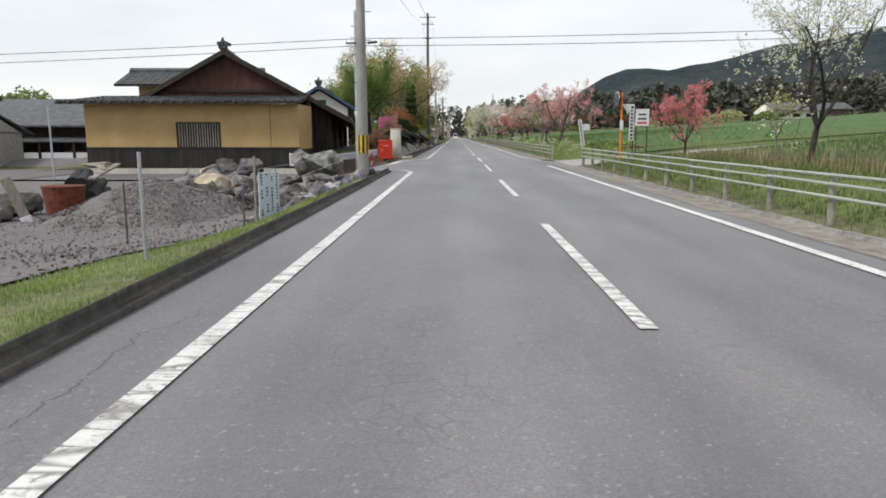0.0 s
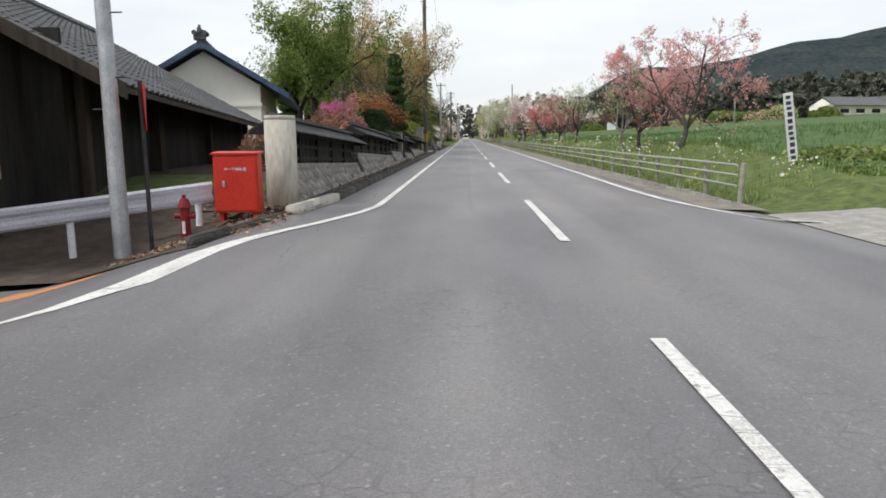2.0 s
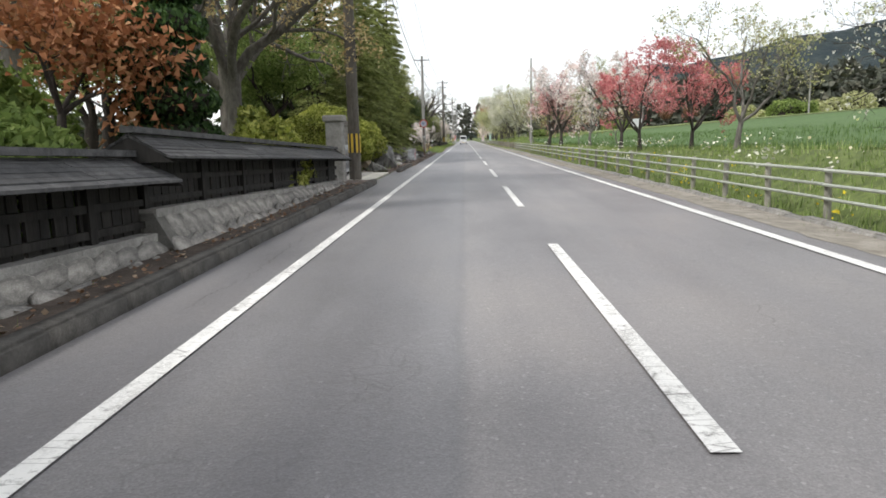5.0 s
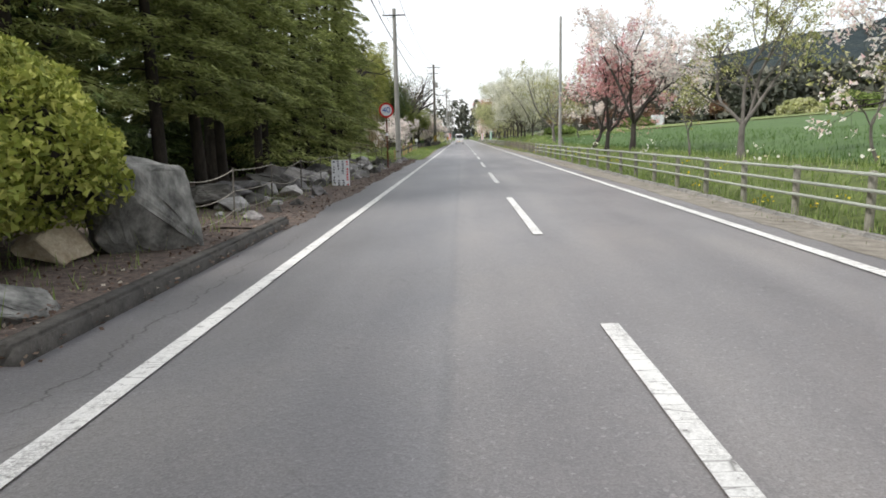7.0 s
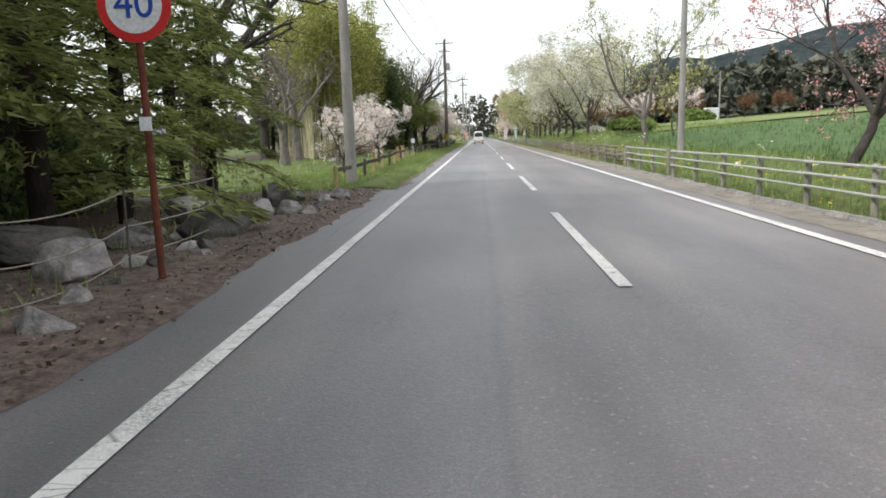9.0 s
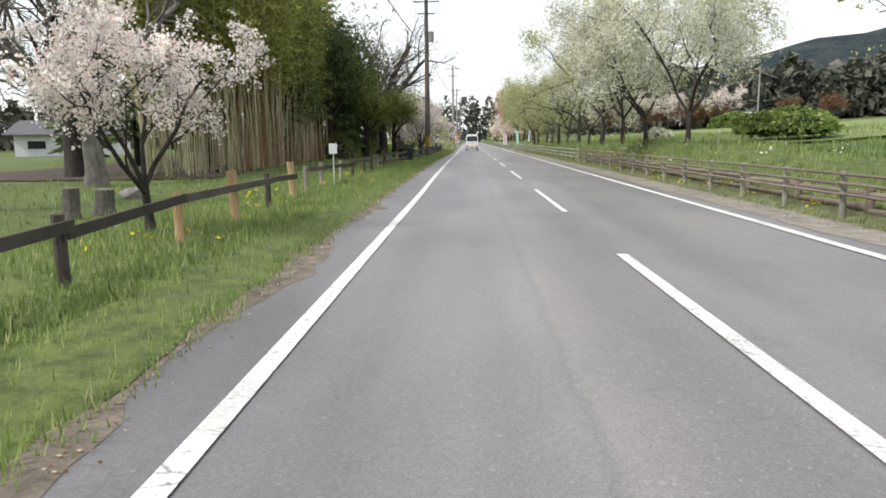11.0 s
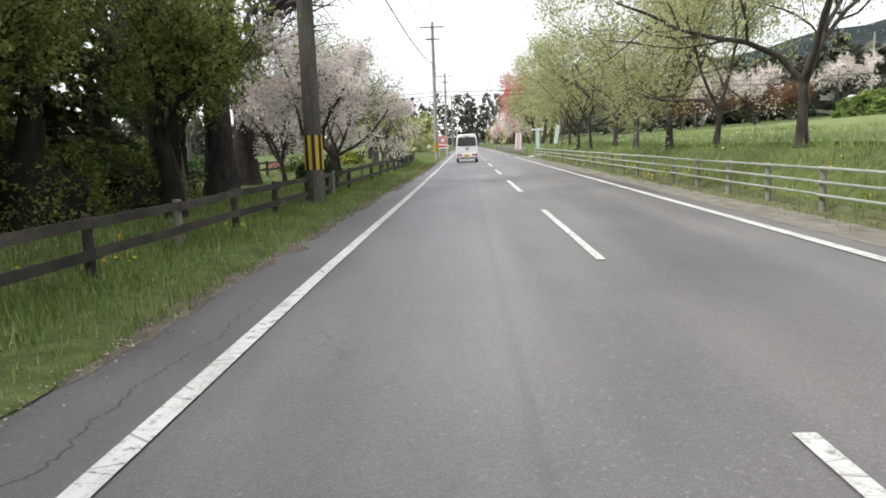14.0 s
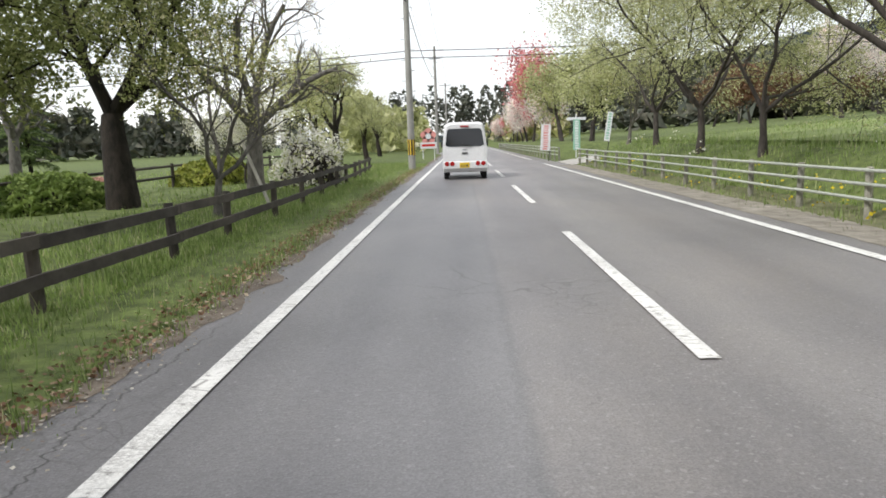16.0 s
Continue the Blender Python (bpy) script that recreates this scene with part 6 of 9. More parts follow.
def wire(name, pts, label, sag=0.5, r=0.014):
    lb = Limbs()
    ln = []
    for a, b in zip(pts, pts[1:]):
        a, b = np.array(a, float), np.array(b, float)
        ln += [a + (b - a) * t - np.array([0, 0, sag * 4 * t * (1 - t)]) for t in np.linspace(0, 1, 13)[:-1]]
    ln.append(np.array(pts[-1], float))
    lb.limb(ln, [r] * len(ln), 4)
    ob = new(name, lb.mesh(name))
    ob.data.materials.append(WIRE)
    return tagged(ob, label, "overhead wire")


wire("overhead_wire", [(-60, 35.5, 3.9), (-6.3, 38.6, 5.75), (40, 34, 6.6)], "thin black wire crossing above the road", 0.35)
wire("overhead_wire", [(-60, 35.5, 4.3), (-6.3, 38.6, 6.1), (40, 34, 6.9)], "thin black wire crossing above the road", 0.3)
wire("overhead_wire", [(-40, 226, 4.2), (-3.7, 224.2, 5.0), (40, 223, 5.4)], "thin black wire crossing above the park road", 0.3, 0.018)
wire("overhead_wire", [(-40, 226, 4.6), (-3.7, 224.2, 5.3), (40, 223, 5.8)], "thin black wire crossing above the park road", 0.3, 0.018)
for dx in (-0.6, 0.6):
    wire("overhead_wire", [(-4.4 + dx, 26.1, 9.1), (-4.6 + dx, 86.7, 14.4), (-4.95 + dx, 130.9, 8.8), (-4.6 + dx, 184, 10.7), (-3.7 + dx, 224.2, 10.4), (-3.9 + dx, 262, 10.3), (-3.9 + dx, 305, 10.2)], "black wire along the utility poles", 0.9, 0.012)
wire("telephone_cable", [(-4.4, 26.1, 6.2), (-6.3, 38.7, 5.6)], "black telephone cable between the poles", 0.25, 0.02)
wire("telephone_cable", [(-4.6, 86.7, 10.4), (-4.95, 130.9, 7.0), (-4.6, 184, 7.6), (-3.7, 224.2, 7.4), (-3.9, 262, 7.4)], "black telephone cable along the utility poles", 0.8, 0.022)


lamp = thing("street_lamp", (-6.36, 38.7, 5.2), "small grey street lamp on an arm of the steel pole", "street lamp")
bm = new_bm()
tube(bm, (0.1, 0, 0.6), (0.7, -0.05, 0.72), 0.025, 0.025, 8)
part("arm", bm, STEEL, lamp)
bm = new_bm()
box(bm, (0.85, -0.05, 0.72), (0.5, 0.2, 0.1), (0, -6, 0), 0.02)
part("head", bm, STEEL_DARK, lamp)


def crash_barrier():
    """Corrugated beam rail at the junction."""
    a, b = Vector((-8.85, 37.4, 0)), Vector((-5.55, 40.3, 0))
    ob = thing("crash_barrier", (a.x, a.y, -0.6), "white corrugated steel crash barrier at the junction", "crash barrier")
    d = (b - a)
    nrm = Vector((d.y, -d.x, 0)).normalized()
    prof = [(0.0, 0.0), (0.05, 0.04), (0.05, 0.1), (0.0, 0.15), (0.0, 0.2), (0.05, 0.25), (0.05, 0.31), (0.0, 0.35)]
    bm = new_bm()
    rows = []
    for t, z0 in ((0, 0.42), (0.5, 0.6), (1.0, 0.78)):
        rows.append([bm.verts.new(d * t + nrm * u + Vector((0, 0, z0 + v))) for u, v in prof])
    for r0, r1 in zip(rows, rows[1:]):
        for k in range(len(prof) - 1):
            bm.faces.new((r0[k], r0[k + 1], r1[k + 1], r1[k]))
    bmesh.ops.solidify(bm, geom=bm.faces[:], thickness=0.008)
    part("beam", bm, STEEL_WHITE, ob)
    for t in (0.06, 0.5, 0.95):
        bm = new_bm()
        q = d * t - nrm * 0.08
        tube(bm, q + Vector((0, 0, -0.3)), q + Vector((0, 0, 0.75 + 0.2 * t)), 0.055, 0.055, 10)
        part("post", bm, STEEL_WHITE, ob)


crash_barrier()


def text_mesh(body, size, depth=0.004):
    cu = bpy.data.curves.new("lettering", "FONT")
    cu.body, cu.size, cu.extrude, cu.align_x, cu.align_y = body, size, depth, "CENTER", "CENTER"
    tmp = bpy.data.objects.new("lettering", cu)
    scene.collection.objects.link(tmp)
    dg = bpy.context.evaluated_depsgraph_get()
    me = bpy.data.meshes.new_from_object(tmp.evaluated_get(dg))
    bpy.data.objects.remove(tmp)
    return me


def hose_box(x, y, z):
    ob = thing("fire_hose_box", (x, y, z), "bright red steel fire hose box on a short stand", "hose box", turn=4)
    bm = new_bm()
    box(bm, (0, 0, 0.62), (0.74, 0.34, 0.98), bevel=0.012)
    part("cabinet", bm, RED_PAINT, ob)
    bm = new_bm()
    box(bm, (0, -0.178, 0.62), (0.68, 0.012, 0.9), bevel=0.004)
    door = part("door", bm, RED_PAINT, ob)
    bm = new_bm()
    box(bm, (-0.2, -0.195, 0.62), (0.035, 0.03, 0.11), bevel=0.006)
    part("handle", bm, STEEL, door)
    part_of("lettering", text_mesh("ホース格納箱", 0.062), WHITE, door, at=pose(0, -0.187, 0.86, 90, 0, 0))
    bm = new_bm()
    box(bm, (0, 0, 1.13), (0.8, 0.4, 0.035), (3, 0, 0), 0.006)
    part("lid", bm, RED_PAINT, ob)
    for sx in (-0.28, 0.28):
        bm = new_bm()
        box(bm, (sx, 0, 0.04), (0.06, 0.26, 0.2))
        part("leg", bm, RED_PAINT, ob)


hose_box(-5.08, 40.3, -0.12)


def hydrant(x, y, z):
    ob = thing("fire_hydrant", (x, y, z), "dark red cast fire hydrant post", "hydrant")
    bm = new_bm()
    tube(bm, (0, 0, -0.1), (0, 0, 0.62), 0.085, 0.075, 12)
    part("body", bm, DARK_RED, ob)
    bm = new_bm()
    tube(bm, (0, 0, 0.6), (0, 0, 0.74), 0.11, 0.06, 12)
    tube(bm, (0, 0, 0.74), (0, 0, 0.8), 0.03, 0.03, 6)
    part("cap", bm, DARK_RED, ob)
    for sx in (-1, 1):
        bm = new_bm()
        tube(bm, (0, 0, 0.46), (sx * 0.16, 0, 0.46), 0.045, 0.05, 10)
        part("outlet", bm, DARK_RED, ob)
    bm = new_bm()
    tube(bm, (0, 0, 0.05), (0, 0, 0.1), 0.12, 0.12, 12)
    part("base_flange", bm, DARK_RED, ob)
    bm = new_bm()
    box(bm, (0, -0.082, 0.28), (0.05, 0.01, 0.2))
    part("label_plate", bm, WHITE, ob)


hydrant(-5.75, 39.6, -0.44)
cp = thing("concrete_pipe", (-4.62, 41.37, -0.1), "upright pale concrete pipe standing at the corner", "concrete pipe")
bm = new_bm()
tube(bm, (0, 0, -0.2), (0, 0, 1.68), 0.29, 0.285, 28)
for f in bm.faces:
    f.smooth = len(f.verts) == 4
part("barrel", bm, PIPE_CONCRETE, cp)
bm = new_bm()
tube(bm, (0, 0, 1.68), (0, 0, 1.76), 0.278, 0.278, 28)
for f in bm.faces:
    f.smooth = len(f.verts) == 4
part("rim", bm, PIPE_CONCRETE, cp)

sp = thing("stop_sign", (-6.0, 38.9, -0.5), "red stop sign seen edge-on on a dark steel post", "road sign", turn=112)
bm = new_bm()
tube(bm, (0, 0, -0.2), (0, 0, 2.6), 0.032, 0.032, 10)
part("post", bm, STEEL_DARK, sp)
bm = new_bm()
poly(bm, [(-0.4, -0.05, 2.55), (0.4, -0.05, 2.55), (0, -0.05, 1.86)], (0, 0.012, 0))
part("plate", bm, SIGN_RED, sp)
bs = thing("bus_stop_sign", (-4.95, 27.4, 0.1), "round white bus stop plate on a rusty leaning post", "sign")
bm = new_bm()
tube(bm, (0.34, -0.05, -0.2), (0.26, 0.0, 2.2), 0.03, 0.03, 8)
part("post", bm, RUST, bs)
bm = new_bm()
tube(bm, (0.3, -0.06, 1.95), (0.3, -0.04, 1.95), 0.2, 0.2, 20)
pl = part("plate", bm, WHITE, bs)
bm = new_bm()
box(bm, (0.28, -0.02, 1.95), (0.1, 0.04, 0.03))
part("bracket", bm, STEEL, bs)
for dz in (-0.06, 0.04):
    bm = new_bm()
    box(bm, (0.3, -0.063, 1.95 + dz), (0.16, 0.004, 0.05))
    part("writing", bm, SIGN_BLUE, pl)


def traffic_mirror(x, y, z):
    ob = thing("traffic_mirror", (x, y, z), "round traffic mirror on a bright orange post", "traffic mirror")
    bm = new_bm()
    tube(bm, (0, 0, -0.3), (0, 0, 3.1), 0.045, 0.045, 12)
    part("post", bm, ORANGE, ob)
    bm = new_bm()
    tube(bm, (-0.14, 0.0, 2.86), (-0.24, -0.02, 2.86), 0.26, 0.34, 24)
    sh = part("mirror_housing", bm, RUST, ob)
    bm = new_bm()
    tube(bm, (-0.241, -0.021, 2.86), (-0.252, -0.023, 2.86), 0.3, 0.28, 24)
    part("mirror_face", bm, MIRROR, sh)
    bm = new_bm()
    box(bm, (-0.1, 0, 2.86), (0.22, 0.05, 0.05))
    part("bracket", bm, ORANGE, ob)
    bm = new_bm()
    poly(bm, [(0.0, -0.06, 2.62), (0.5, -0.06, 2.62), (0.25, -0.06, 2.18)], (0, 0.01, 0))
    part("triangle_plate", bm, WHITE, ob, "back of a white triangular road sign")
    bm = new_bm()
    box(bm, (0.0, -0.06, 1.72), (0.15, 0.01, 0.42))
    part("name_plate", bm, WHITE, ob)


traffic_mirror(5.95, 33.4, 0.0)


def banner(x, y, z, w, h, base, mat, label, lean=0.0, ink=INK, seed=0):
    ob = thing("banner_post", (x, y, z), label, "sign")
    bm = new_bm()
    tube(bm, (w * 0.45, 0.03, -0.3), (w * 0.45, 0.03, base + h), 0.025, 0.025, 8)
    part("post", bm, STEEL_DARK, ob)
    bm = new_bm()
    box(bm, (0, 0, base + h / 2), (w, 0.02, h), bevel=0.004)
    bd = part("board", bm, mat, ob)
    r = random.Random(seed)
    zz = base + h - 0.06
    while zz > base + 0.1:
        ln = r.uniform(0.08, 0.14)
        bm = new_bm()
        box(bm, (r.uniform(-0.01, 0.01), -0.013, zz - ln / 2), (w * 0.5, 0.004, ln * 0.8))
        part("writing", bm, ink, bd)
        zz -= ln + 0.03
    ob.rotation_euler = (0, radians(lean), 0)
    return ob


banner(6.35, 33.2, 0.05, 0.2, 1.55, 1.0, WHITE, "tall narrow white sign post beside the field drive", 0, INK, 2)
banner(6.5, 45.2, 0.55, 0.22, 1.6, 0.1, WHITE, "leaning narrow white sign post at the field edge", -9, INK, 4)
sq = thing("square_sign", (6.35, 31.5, 0.2), "square white sign on two dark posts by the field", "sign")
bm = new_bm()
box(bm, (0, 0, 1.8), (0.56, 0.025, 0.68), bevel=0.005)
bd = part("board", bm, WHITE, sq)
for dz, w, m in ((0.12, 0.3, INK), (-0.05, 0.34, INK), (-0.22, 0.4, SIGN_RED)):
    bm = new_bm()
    box(bm, (0, -0.015, 1.8 + dz), (w, 0.004, 0.07))
    part("writing", bm, m, bd)
for sx in (-0.22, 0.22):
    bm = new_bm()
    tube(bm, (sx, 0.03, -0.3), (sx, 0.03, 2.1), 0.022, 0.022, 8)
    part("post", bm, STEEL_DARK, sq)


def speed_sign(x, y):
    ob = thing("speed_limit_sign", (x, y, 0), "round red and white speed limit sign reading 40", "road sign", turn=6)
    bm = new_bm()
    tube(bm, (0, 0.04, -0.2), (0, 0.04, 2.7), 0.032, 0.03, 10)
    part("post", bm, RUST, ob)
    for r, y0, m, nm in ((0.31, 0.0, SIGN_RED, "plate"), (0.235, -0.006, WHITE, "face")):
        bm = new_bm()
        tube(bm, (0, y0 + 0.006, 2.45), (0, y0 - 0.006, 2.45), r, r, 32)
        pl = part(nm, bm, m, ob)
    part_of("lettering", text_mesh("40", 0.34), SIGN_BLUE, ob, at=pose(0, -0.016, 2.45, 90, 0, 0))
    bm = new_bm()
    box(bm, (0, 0.0, 1.45), (0.1, 0.02, 0.12))
    part("tag", bm, WHITE, ob)


speed_sign(-4.15, 117.1)
ps = thing("park_notice", (-5.17, 152.2, -0.05), "small white park notice on a pale stake", "notice board")
bm = new_bm()
box(bm, (0, 0, 1.12), (0.21, 0.02, 0.26), bevel=0.004)
bd = part("board", bm, WHITE, ps)
bm = new_bm()
for dz in (0.0, 0.06, 0.12):
    box(bm, (0, -0.013, 1.08 + dz), (0.14, 0.004, 0.012))
part("writing", bm, STEEL, bd)
bm = new_bm()
tube(bm, (0, 0.02, -0.2), (0, 0.02, 1.0), 0.013, 0.013, 6)
part("stake", bm, WHITE, ps)

fs = thing("flower_sign", (-3.75, 240.7, 0.3), "pink flower-shaped park sign above a white name board", "park sign")
bm = new_bm()
for k in range(5):
    a = math.pi / 2 + 2 * math.pi * k / 5
    tube(bm, (math.cos(a) * 0.3, 0, 1.35 + math.sin(a) * 0.3), (math.cos(a) * 0.3, 0.03, 1.35 + math.sin(a) * 0.3), 0.26, 0.26, 14)
part("petals", bm, SIGN_PINK, fs)
bm = new_bm()
tube(bm, (0, -0.02, 1.35), (0, 0.0, 1.35), 0.2, 0.2, 14)
part("centre", bm, WHITE, fs)
bm = new_bm()
box(bm, (0, 0, 0.72), (1.15, 0.03, 0.42), bevel=0.006)
bd = part("name_board", bm, WHITE, fs)
bm = new_bm()
box(bm, (0, -0.02, 0.74), (0.9, 0.006, 0.16))
part("writing", bm, SIGN_RED, bd)
for sx in (-0.4, 0.4):
    bm = new_bm()
    tube(bm, (sx, 0.03, -0.4), (sx, 0.03, 1.1), 0.03, 0.03, 8)
    part("post", bm, WHITE, fs)

banner(3.35, 232.9, 0.0, 0.55, 1.5, 0.55, WHITE, "white banner post at the park drive", 3, SIGN_PINK, 8)
banner(5.15, 232.6, 0.05, 0.4, 1.7, 0.5, SIGN_GREEN, "pale green banner post at the park drive", 0, WHITE, 9)
banner(6.5, 231.5, 0.1, 0.3, 1.6, 0.9, WHITE, "leaning white banner post at the park drive", 8, SIGN_GREEN, 10)
cs = thing("arm_sign", (5.15, 232.75, 0.05), "white crossbar sign arm on the green post", "sign")
bm = new_bm()
box(bm, (0, 0, 2.25), (1.1, 0.03, 0.16), bevel=0.005)
part("arm", bm, WHITE, cs)
bm = new_bm()
tube(bm, (0, 0.04, -0.2), (0, 0.04, 2.5), 0.035, 0.035, 8)
part("post", bm, WHITE, cs)


# ---- gate of the garden ----
def stone_post(x, y, h, w):
    ob = thing("stone_gate_post", (x, y, 0), "tall grey stone gate post with a flat cap", "gate post", "stone gate posts")
    bm = new_bm()
    box(bm, (0, 0, h / 2 - 0.1), (w, w, h), bevel=0.03)
    part("shaft", bm, GRANITE, ob)
    bm = new_bm()
    box(bm, (0, 0, h), (w * 1.28, w * 1.28, 0.2), bevel=0.04)
    part("cap", bm, GRANITE, ob)


stone_post(-5.0, 85.5, 1.95, 0.5)
stone_post(-5.6, 91.5, 1.95, 0.38)


def accordion_gate():
    ob = thing("folding_gate", (-5.2, 86.0, 0), "folding lattice steel gate on small wheels, closed", "gate")
    a, b = Vector((-5.15, 86.0, 0)), Vector((-5.6, 91.2, 0))
    n = 17
    d = (b - a) / n
    for k in range(n + 1):
        p = a + d * k
        bm = new_bm()
        lbp = [p + Vector((0, 0, 0.12)), p + Vector((0, 0, 1.05))]
        tube(bm, lbp[0], lbp[1], 0.02, 0.02, 7)
        wpart("upright", bm, STEEL, ob)
        bm = new_bm()
        for s in range(5):
            w0, w1 = math.pi * s / 5, math.pi * (s + 1) / 5
            c = p + d * 0.25
            q0 = c + Vector((0, 0, 1.05)) - d * 0.25 * math.cos(w0) + Vector((0, 0, 0.07 * math.sin(w0)))
            q1 = c + Vector((0, 0, 1.05)) - d * 0.25 * math.cos(w1) + Vector((0, 0, 0.07 * math.sin(w1)))
            tube(bm, q0, q1, 0.018, 0.018, 6)
        wpart("hoop", bm, STEEL, ob)
        if k < n:
            for z0, z1 in ((0.25, 0.62), (0.62, 0.98)):
                for s in (0, 1):
                    bm = new_bm()
                    q0, q1 = p + Vector((0.02 * (1 - 2 * s), 0, z0 if s else z1)), p + d + Vector((0.02 * (1 - 2 * s), 0, z1 if s else z0))
                    tube(bm, q0, q1, 0.016, 0.016, 6)
                    wpart("lattice_bar", bm, STEEL, ob)
        if k % 4 == 0:
            bm = new_bm()
            tube(bm, p + Vector((-0.03, 0, 0.07)), p + Vector((0.03, 0, 0.07)), 0.07, 0.07, 12)
            wpart("wheel", bm, RUBBER, ob)


accordion_gate()
pv_ = thing("gate_apron", (-4.6, 88.5, 0), "pale concrete slabs in front of the folding gate", "paving", kind="structure")
for i in range(2):
    for k in range(6):
        bm = new_bm()
        x0 = -4.05 - i * 0.62
        box(bm, (x0 - 0.3 + 4.6, 86.3 + k * 0.86 + 0.42 - 88.5, 0.0 + 0.012 * i), (0.6, 0.84, 0.06), bevel=0.008)
        part("slab", bm, CONCRETE_PALE if i == 0 else CONCRETE, pv_)

def stump(x, y, h, r):
    ob = thing("tree_stump", (x, y, land(x, y)), "grey weathered sawn tree stump in the grass", "tree stump", "stumps on the verge")
    bm = new_bm()
    tube(bm, (0, 0, -0.15), (0.02, 0, 0.12), r * 1.35, r, 11, False)
    tube(bm, (0.02, 0, 0.12), (0.03, 0.01, h), r, r * 0.95, 11, False)
    part("bark", bm, BARK_GREY, ob)
    bm = new_bm()
    tube(bm, (0.03, 0.01, h - 0.02), (0.03, 0.01, h + 0.004), r * 0.94, r * 0.94, 11)
    part("sawn_face", bm, FENCE_GREY, ob)


stump(-8.4, 145.8, 0.5, 0.14)
stump(-8.2, 146.5, 0.42, 0.17)
rock(-9.5, 150.2, 0.15, 0.7, 501, ROCK, "grey rock lying in the grass by the grove")
rock(-11.3, 161.0, 0.2, 0.6, 502, ROCK_DARK, "dark stone at the edge of the bamboo")

# stones and ropes along the wood
rock(-4.75, 92.75, 0.12, 1.05, 201, LICHEN_ROCK, "mossy rounded rock by the gate post", "", (1, 1, 0.8))
rock(-4.75, 95.8, 0.5, 1.5, 202, LICHEN_ROCK, "tall rough dark standing rock by the wood", "", (0.85, 0.95, 1.2))
rock(-5.4, 95.0, 0.2, 0.7, 204, ROCK_TAN, "tan rock beside the tall standing rock")
rock(-5.6, 97.2, 0.3, 1.0, 203, ROCK_DARK, "dark rock beside the tall standing rock")
rng = random.Random(9)
for k in range(110):
    y = 98.5 + k * 0.25 + rng.uniform(-0.25, 0.25)
    s = rng.uniform(0.18, 0.6) + (0.35 if k % 9 == 4 else 0)
    x = -4.15 - rng.random() ** 1.2 * 1.9 - (0.5 if k % 9 == 4 else 0) - (0.6 if 103.5 < y < 107.5 else 0)
    rock(x, y, 0.0 + s * 0.2, s, 300 + k, (ROCK, ROCK_DARK, ROCK_PALE, ROCK)[k % 4], "grey stone in the row edging the wood", "stones edging the wood")
for k in range(13):
    y = 100.5 + k * 1.45 + rng.uniform(-0.4, 0.4)
    s = rng.uniform(0.8, 1.35)
    rock(-5.5 - rng.random() * 0.7, y, 0.1 + s * 0.1, s, 400 + k, ROCK if k % 3 else ROCK_DARK, "broad flat grey rock lying behind the rope", "stones edging the wood", (1.1, 1.15, 0.6))
rf = thing("rope_fence", (-4.75, 96.5, 0), "slack rope fence on thin stakes along the wood", "rope fence")
ys = [96.5 + 2.35 * k for k in range(11)]
for k, y in enumerate(ys):
    bm = new_bm()
    tube(bm, (-4.72 - 0.02 * (k % 3), y, -0.1), (-4.74 + 0.03 * (k % 2), y, 0.86), 0.014, 0.013, 6)
    wpart("stake", bm, POLE_DARK, rf)
for h in (0.82, 0.48, 0.18):
    lb = Limbs()
    for y0, y1 in zip(ys, ys[1:]):
        lb.limb([np.array([-4.72 + 4.75, y0 + (y1 - y0) * t - 96.5, h - 0.12 * 4 * t * (1 - t) * (0.6 + 0.4 * math.sin(y0))]) for t in np.linspace(0, 1, 8)], [0.008] * 8, 4)
    part_of("rope", lb.mesh("rope"), ROPE, rf)
# compost bin by the fence
cb = thing("waste_bin", (-5.25, 173.6, -0.12), "black ribbed waste bin by the park fence", "waste bin")
bm = new_bm()
tube(bm, (0, 0, -0.1), (0, 0, 0.95), 0.36, 0.4, 18)
part("barrel", bm, BLACK, cb)
for k in range(14):
    a = 2 * math.pi * k / 14
    bm = new_bm()
    tube(bm, (math.cos(a) * 0.37, math.sin(a) * 0.37, 0), (math.cos(a) * 0.41, math.sin(a) * 0.41, 0.94), 0.018, 0.018, 5)
    part("rib", bm, BLACK, cb)
bm = new_bm()
tube(bm, (0, 0, 0.95), (0, 0, 1.0), 0.43, 0.4, 18)
part("lid", bm, BLACK, cb)
cb.scale = (1.0, 1.0, 0.98)
ls = thing("tree_prop", (-4.95, 205.4, 0.1), "pale leaning wooden prop beside a young tree", "tree prop")
bm = new_bm()
tube(bm, (0, 0, -0.1), (-0.55, 0.1, 1.3), 0.035, 0.03, 8)
part("shaft", bm, CONCRETE_PALE, ls)


